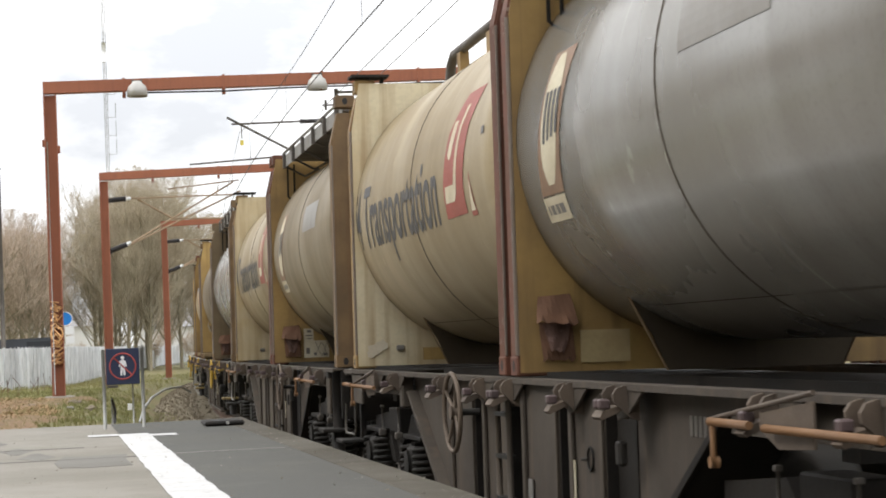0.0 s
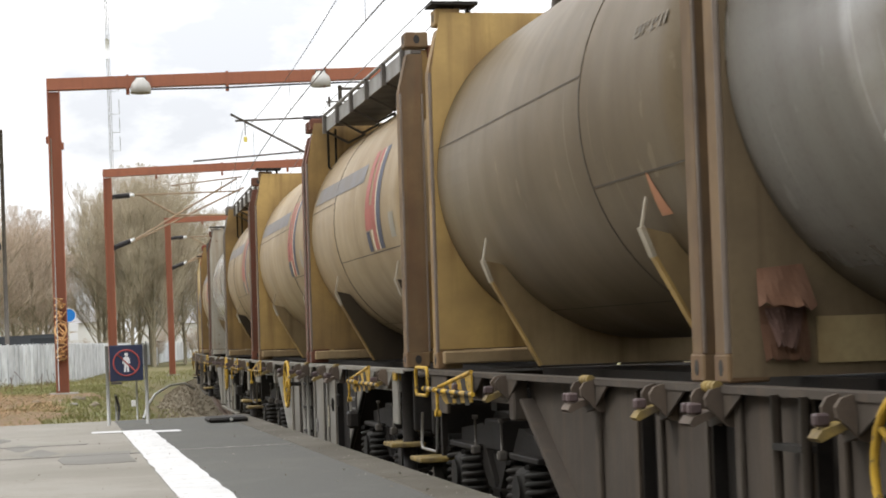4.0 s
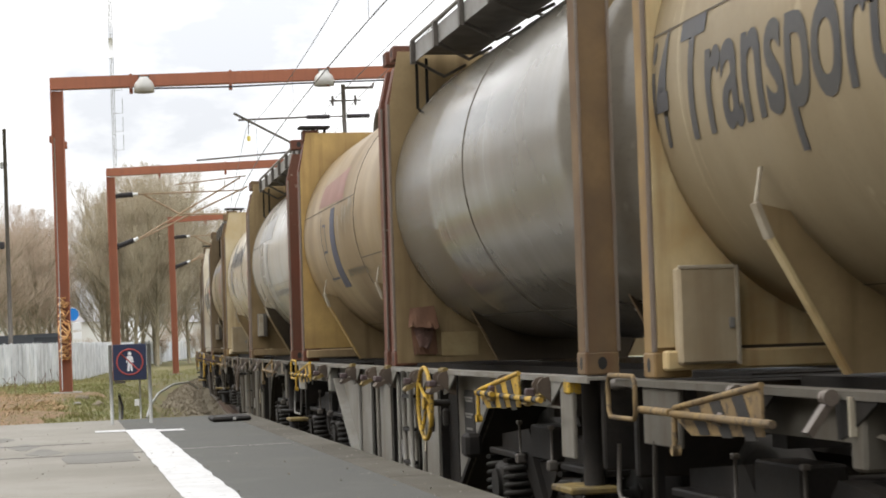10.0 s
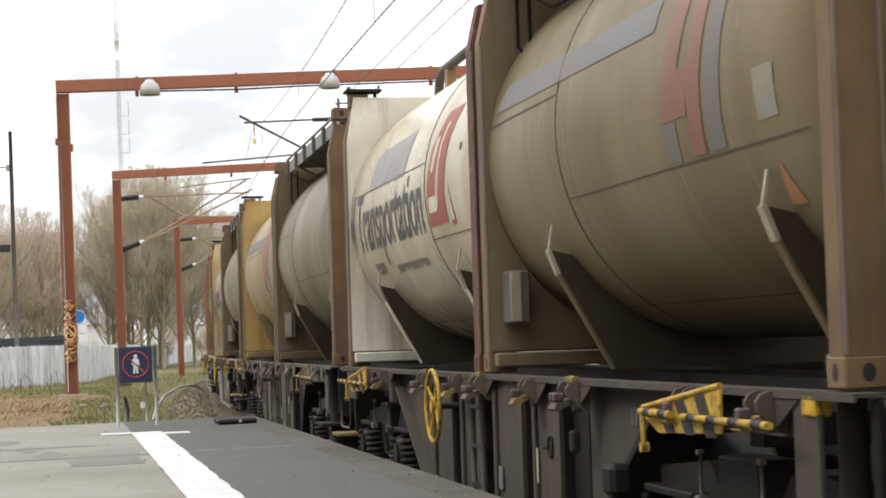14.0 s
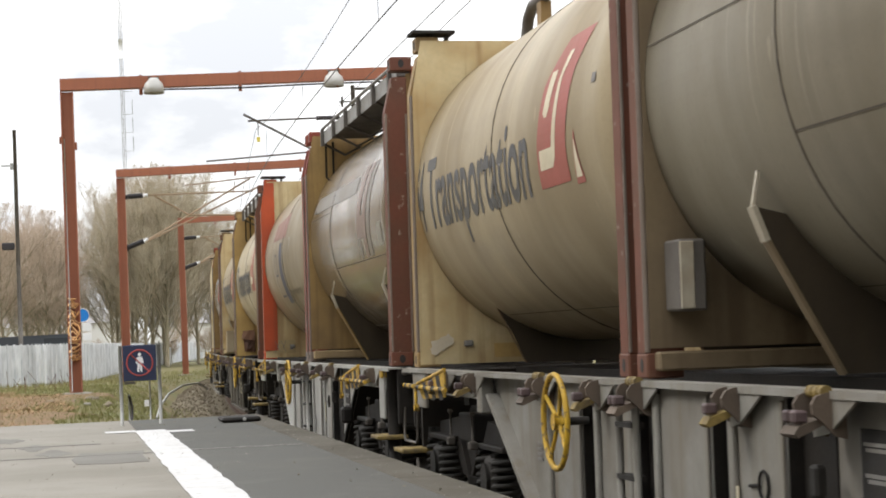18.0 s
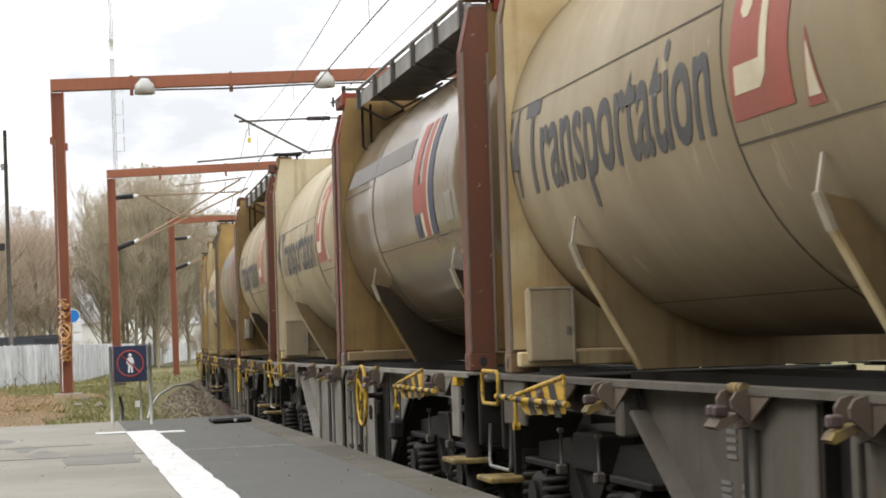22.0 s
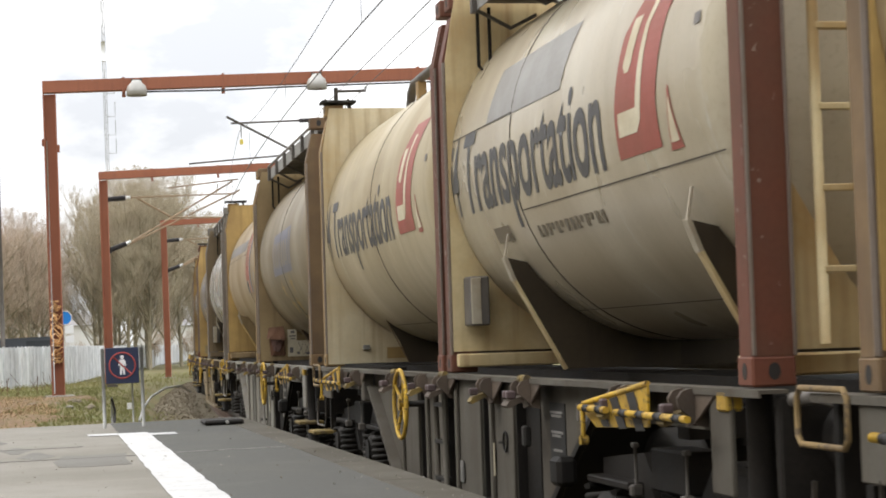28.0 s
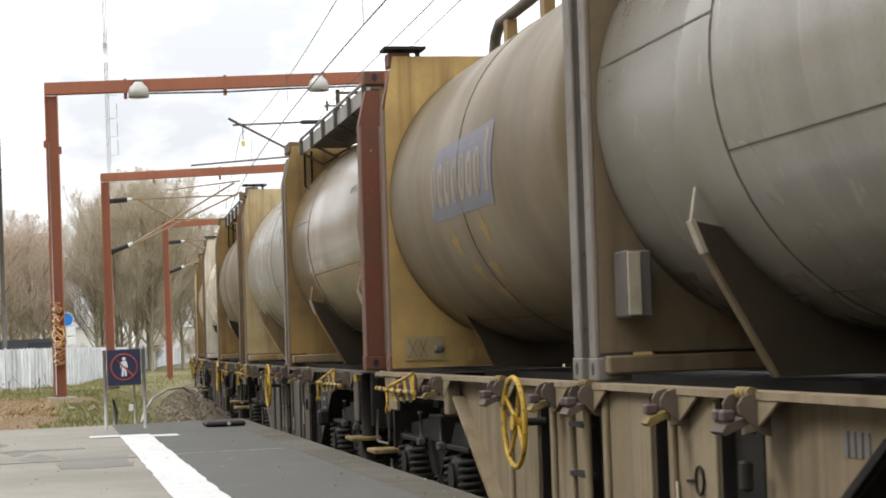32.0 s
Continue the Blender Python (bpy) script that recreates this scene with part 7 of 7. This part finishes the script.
def house(x, y, w, d, h, turn):
    b = thing("white_house", "low white rendered house behind the trees", "house", "houses along the street", "", pose(x, y, 0, 0, 0, turn))
    part("wall", box(bmesh.new(), -w / 2, w / 2, -d / 2, d / 2, -0.1, h, 0.02), M_WALL, b)
    part("roof", prism(bmesh.new(), [(-d / 2 - 0.4, h), (d / 2 + 0.4, h), (0, h + 1.4)], "x", -w / 2 - 0.3, w / 2 + 0.3), M_ROOF, b)
    n = int(w / 2.2)
    for i in range(n):
        wx = -w / 2 + w * (i + 0.5) / n
        wd = part("window", box(bmesh.new(), wx - 0.55, wx + 0.55, -d / 2 - 0.04, -d / 2 + 0.02, 0.9, 2.1, 0.01), M_SIGN_WHITE, b)
        part("pane", box(bmesh.new(), wx - 0.46, wx + 0.46, -d / 2 - 0.05, -d / 2 - 0.036, 0.99, 2.01), M_GLASS, wd)


def car(x, y, turn, paint, label, tall=1.0):
    c = thing("parked_car", label, "car", "cars in the street", "", pose(x, y, 0, 0, 0, turn))
    body = [(-2.6, 0.35), (-2.6, 1.1), (-2.45, 1.2), (2.0, 1.24), (2.3, 1.17), (2.6, 0.8), (2.75, 0.7), (2.75, 0.35)] if tall > 1 else [(-2.1, 0.35), (-2.1, 0.85), (-1.9, 0.98), (-0.95, 1.08), (-0.45, 1.55), (1.1, 1.58), (1.85, 1.08), (2.1, 0.95), (2.1, 0.35)]
    bm = prism(bmesh.new(), body, "y", -0.86, 0.86)
    bmesh.ops.bevel(bm, geom=bm.edges[:], offset=0.06, segments=2, affect="EDGES")
    bmesh.ops.scale(bm, vec=(1, 1, tall), verts=bm.verts[:])
    part("body", bm, paint, c)
    glass = [(0.9, 0.85 * tall), (0.9, 1.14 * tall), (2.0, 1.14 * tall), (2.35, 0.85 * tall)] if tall > 1 else [(-0.85, 1.1), (-0.42, 1.48), (1.05, 1.5), (1.6, 1.1)]
    for sy in (-1, 1):
        part("side_window", prism(bmesh.new(), glass, "y", sy * 0.865 - 0.01, sy * 0.865 + 0.01), M_GLASS, c)
        for xx in (-1.3, 1.3):
            part("wheel", disc(bmesh.new(), (xx, sy * 0.80, 0.32), "y", 0.32, 0.1, 20), M_TYRE, c)


def build_street():
    st = solid("street", box(bmesh.new(), -60, 60, 172, 180, -0.04, 0.0), M_ASPHALT, "asphalt street behind the trees", "road", "", "structure")
    for x, y, w, d, h, a in ((-5, 205, 7, 6, 4.0, 4), (4.5, 208, 6, 6, 4.2, -3), (12.5, 212, 6, 6, 3.8, 6), (22, 220, 8, 6, 4.0, 6), (-17, 202, 9, 6, 4.0, 3)):
        house(x, y, w, d, h, a)
    car(-1.95, 95, 4, M_CAR, "dark grey van parked behind the fence", 1.8)
    # lamp column, road signs and the far radio mast
    lp = thing("lamp_column", "slim dark grey lamp column with brackets", "lamp post", "", "", pose(-1.74, 79, 0))
    part("column", tube(bmesh.new(), [(0, 0, -0.2), (0, 0, 4), (0, 0, 10.4)], 0.10, 10, False, 0.075), M_WALKWAY, lp)
    part("bracket", (lambda bm: (tube(bm, [(-0.55, 0, 8.95), (0.1, 0, 8.95)], 0.03, 6), box(bm, -0.2, -0.08, -0.1, 0.1, 8.8, 9.05), bm)[-1])(bmesh.new()), M_POLE, lp)
    part("camera_box", box(bmesh.new(), -0.62, -0.12, -0.15, 0.15, 5.55, 5.85, 0.04), M_INSUL, lp)
    rs = thing("road_sign", "round blue road sign over white plates on a pole", "road sign", "", "", pose(0.80, 88, 0))
    part("pole", tube(bmesh.new(), [(-0.1, 0, -0.1), (-0.1, 0, 3.4)], 0.035, 8), M_POLE, rs)
    part("disc", disc(bmesh.new(), (0.0, -0.06, 2.98), "y", 0.31, 0.02, 28), M_BLUE, rs, "round blue disc")
    part("border", tube(bmesh.new(), [(0.30 * math.cos(t * math.pi / 14), -0.08, 2.98 + 0.30 * math.sin(t * math.pi / 14)) for t in range(28)], 0.016, 5, True), M_SIGN_WHITE, rs)
    for z, hh in ((2.26, 0.36), (1.86, 0.32)):
        part("plate", box(bmesh.new(), -0.02, 0.38, -0.08, -0.05, z, z + hh, 0.01), M_SIGN_WHITE, rs)
    ms = thing("radio_mast", "tall thin lattice radio mast far away", "mast", "", "", pose(13.95, 420, 0))
    bm = bmesh.new()
    for dx, dy in ((-0.35, -0.2), (0.35, -0.2), (0, 0.4)):
        tube(bm, [(dx, dy, -0.5), (dx, dy, 95)], 0.06, 4)
    for i in range(60):
        z = i * 1.6
        tube(bm, [(-0.35, -0.2, z), (0.35, -0.2, z + 0.8), (-0.35, -0.2, z + 1.6)], 0.035, 3)
    part("lattice", bm, M_POLE, ms)
    part("antenna", tube(bmesh.new(), [(-0.1, -0.5, 64.0), (-0.1, -0.5, 68.3)], 0.5, 10), M_SIGN_WHITE, ms)
    for z in (44, 48, 52, 57):
        part("side_antenna", tube(bmesh.new(), [(0.3, 0, z), (2.0, 0, z), (2.0, 0, z + 3.2)], 0.06, 4), M_POLE, ms)


build_ground()
build_platform()
build_line_equipment()
build_sign()
build_fence()
build_street()
build_trees()

# ---- the train: two tank containers to a wagon ----
# label, tank, panel, post, marking, old type, document box, near post, flap
COMPANY = "beige tank container with dark writing and a red emblem"
CROSS = "tan tank container with a blue band and red and blue emblem"
FRONT = [
    ("dirty grey tank container with a peeling rust-red sticker", "grey", "ochre", "maroon", "label", 1, 0, "maroon", 1),
    ("dirty olive-brown tank container with a peeling rust-red sticker", "drab", "ochre", "maroon", "label", 1, 0, "brown", 2),
    ("plain grey tank container with brown ends", "grey", "umber", "brown", "bare", 1, 0, "brown", 1),
    (CROSS, "tan", "ochre", "maroon", "cross", 0, 0, "brown", 0),
    (CROSS, "tan", "ochre", "grey", "cross", 0, 0, "maroon", 0),
    ("dull tan tank container with a faded red and blue emblem", "tan", "ochre", "red", "cross", 0, 0, "maroon", 0),
    ("shiny grey tank container with ochre ends", "steel", "khaki", "maroon", "bare", 1, 0, "brown", 1),
    ("chalky white tank container with almost vanished strokes", "chalk", "khaki", "brown", "ghost", 0, 1, "maroon", 0),
    ("dusty khaki tank container with a faded emblem", "khaki", "umber", "brown", "ghost_cross", 0, 1, "brown", 0),
    ("plain dusty olive-grey tank container", "olive", "umber", "brown", "plain", 0, 1, "brown", 0),
    ("plain dusty olive-grey tank container", "olive", "umber", "maroon", "plain", 0, 1, "brown", 0),
    ("shiny burnished brown tank container with a worn-off emblem", "burnished", "ochre", "red", "trace_cross", 0, 0, "maroon", 0),
    (COMPANY, "beige", "yellow", "ochre", "company", 1, 0, "maroon", 1),
    ("burnished tan tank container with a red and blue emblem", "burnished", "ochre", "red", "cross", 0, 0, "maroon", 0),
    ("dusty beige tank container with dark writing and a red emblem", "dusty", "ochre", "maroon", "company", 0, 1, "maroon", 0),
    (COMPANY, "beige", "cream", "ochre", "company", 0, 0, "brown", 0),
    ("off-white tank container with dark writing and a red emblem", "white", "cream", "maroon", "white_company", 0, 1, "maroon", 0),
    ("drab brown tank container with a faded blue panel and stars", "drab", "khaki", "brown", "pool", 1, 0, "brown", 2),
    ("pale grey tank container with dark seams", "pale", "umber", "grey", "plain", 0, 1, "grey", 0),
    ("plain dusty brown tank container", "burnished", "ochre", "brown", "plain", 0, 0, "maroon", 0),
    ("plain dusty brown tank container", "brown", "ochre", "brown", "plain", 0, 0, "brown", 0),
    (CROSS, "tan", "ochre", "brown", "cross", 0, 0, "brown", 0),
    ("plain grey tank container", "grey", "ochre", "brown", "plain", 0, 0, "brown", 0),
]
REAR = [
    ("dusty beige tank container with dark writing and a red emblem", "dusty", "ivory", "ochre", "company", 1, 0, "maroon", -1),
    ("dusty beige tank container with dark writing and a red emblem", "dusty", "ivory", "ochre", "company", 1, 0, "maroon", 0),
    ("plain brown-grey tank container with yellow ends", "brown", "yellow", "ochre", "plain", 0, 0, "brown", 0),
    (CROSS, "tan", "yellow", "brown", "cross", 0, 0, "maroon", 0),
    ("plain pale grey tank container with dark seams", "pale", "pale", "grey", "plain", 0, 0, "grey", 0),
    ("dusty beige tank container with dark writing and a red emblem", "dusty", "cream", "ochre", "company", 0, 1, "red", 0),
    ("russet tank container with a dark blue stroke and red panel", "russet", "yellow", "maroon", "ladder", 0, 0, "maroon", 0),
    ("sandy tank container with a dark blue rounded emblem and bars", "sand", "ivory", "ochre", "hook", 0, 1, "maroon", 0),
    ("off-white tank container with dark writing and a red emblem", "white", "white", "brown", "white_company", 0, 0, "maroon", 0),
    (CROSS, "tan", "yellow", "ochre", "cross", 0, 0, "brown", 0),
    ("dusty beige tank container with dark writing and a red emblem", "dusty", "cream", "ochre", "company", 1, 0, "maroon", -1),
    ("drab brown tank container with a dark stroke and red panel", "drab", "cream", "orange", "ladder", 1, 0, "red", -2),
    ("dusty beige tank container with dark writing and a red emblem", "dusty", "cream", "brown", "company", 0, 1, "maroon", 0),
    ("beige tank container with dark writing and a red emblem", "beige", "ivory", "ochre", "company", 0, 1, "maroon", 0),
    ("drab brown tank container with a faded red and blue emblem", "drab", "yellow", "ochre", "cross", 0, 0, "maroon", 0),
    ("plain tan tank container with yellow ends", "tan", "yellow", "brown", "bare", 0, 0, "maroon", 0),
    (COMPANY, "beige", "ivory", "ochre", "company", 1, 0, "maroon", 0),
    (CROSS, "tan", "yellow", "ochre", "cross", 0, 0, "ochre", 0),
    ("brown tank container with a faded blue panel", "brown", "yellow", "maroon", "pool", 1, 0, "grey", -2),
    ("plain pale grey tank container with dark seams", "pale", "cream", "grey", "plain", 0, 0, "grey", 0),
    ("plain off-white tank container", "white", "white", "grey", "plain", 0, 0, "grey", 0),
    (COMPANY, "beige", "cream", "ochre", "company", 1, 0, "brown", 0),
    ("plain tan tank container with yellow ends", "tan", "yellow", "brown", "bare", 0, 0, "brown", 0),
]
WAGONS = ("dark rust", "dark rust", "dark yellow", "light yellow", "light yellow", "stone ochre", "light yellow", "stone ochre", "dark yellow", "stone ochre", "light yellow", "pale yellow",
          "stone yellow", "light yellow", "stone yellow", "stone yellow", "stone yellow", "light yellow", "ochre yellow", "stone yellow", "dark yellow", "light yellow", "stone yellow")
WAGON_LABEL = {"dark": "dark brown two-bogie container wagon", "light": "light grey two-bogie container wagon", "pale": "pale grey two-bogie container wagon", "stone": "stone-coloured two-bogie container wagon", "ochre": "ochre-brown two-bogie container wagon"}
PITCH_W = 12.78
WAYS = "+--+-+-+++++---++-++-+-"
built, train = {}, []
for k, spec in enumerate(WAGONS):
    paint, hazard = spec.split()
    spec += WAYS[k]
    if spec not in built:
        built[spec] = wagon(paint, hazard, 1 if WAYS[k] == "+" else -1, WAGON_LABEL[paint] + (" with yellow and black striped bars" if hazard == "yellow" else " with rusty handle bars"))
        w = built[spec]
    else:
        w = copy_thing(built[spec], Matrix())
    train.append((w, k * PITCH_W, 0.0))
    for side, rows in ((-1, FRONT), (1, REAR)):
        lab, tank, panel, post, marks, old, boxed, near, flap = rows[k]
        c = container(lab, tank, panel, post, marks, side < 0, bool(old), bool(boxed), near, flap)
        train.append((c, k * PITCH_W + (-HALF_L if side < 0 else HALF_L + 0.14), DECK))

build_track()
build_small_things()


# ---- the train comes towards the platform at a steady seven metres a second ----
def travelled(t):
    return 7.21 * t + float(np.interp(t, (0, 3, 6, 8, 13, 19, 23, 28, 32), (0.36, 0.49, 0.76, 0.62, 0.58, 0.61, 0.76, 1.12, 1.33)))


def motions():
    """Carries every wagon and tank along the line, and turns the wheels while they are near."""
    for ob, s0, z in train:
        up = Matrix.Translation((0, 0, z))
        walk(ob, [(t, on_line(11.4 + s0 - travelled(t)) @ up) for t in range(33)])
        for b in ob.children:
            for ws in (c for c in b.children if c.name.startswith("wheelset")):
                base = ws.matrix_basis.copy()
                t0 = max(0.0, min(32.0, (s0 - 22.0) / 7.23))
                t1 = max(0.0, min(32.0, (s0 + 11.0) / 7.23))
                times = [0.0] + [t0 + 0.08 * i for i in range(1, int((t1 - t0) / 0.08))] + [32.0]
                roll = [(t, (min(max(t, t0), t1) - t0) * 7.23 / 0.46) for t in times]
                roll[-1] = (32.0, roll[-2][1])
                walk(ws, [(t, base @ Matrix.Rotation(a, 4, "X")) for t, a in roll])


motions()
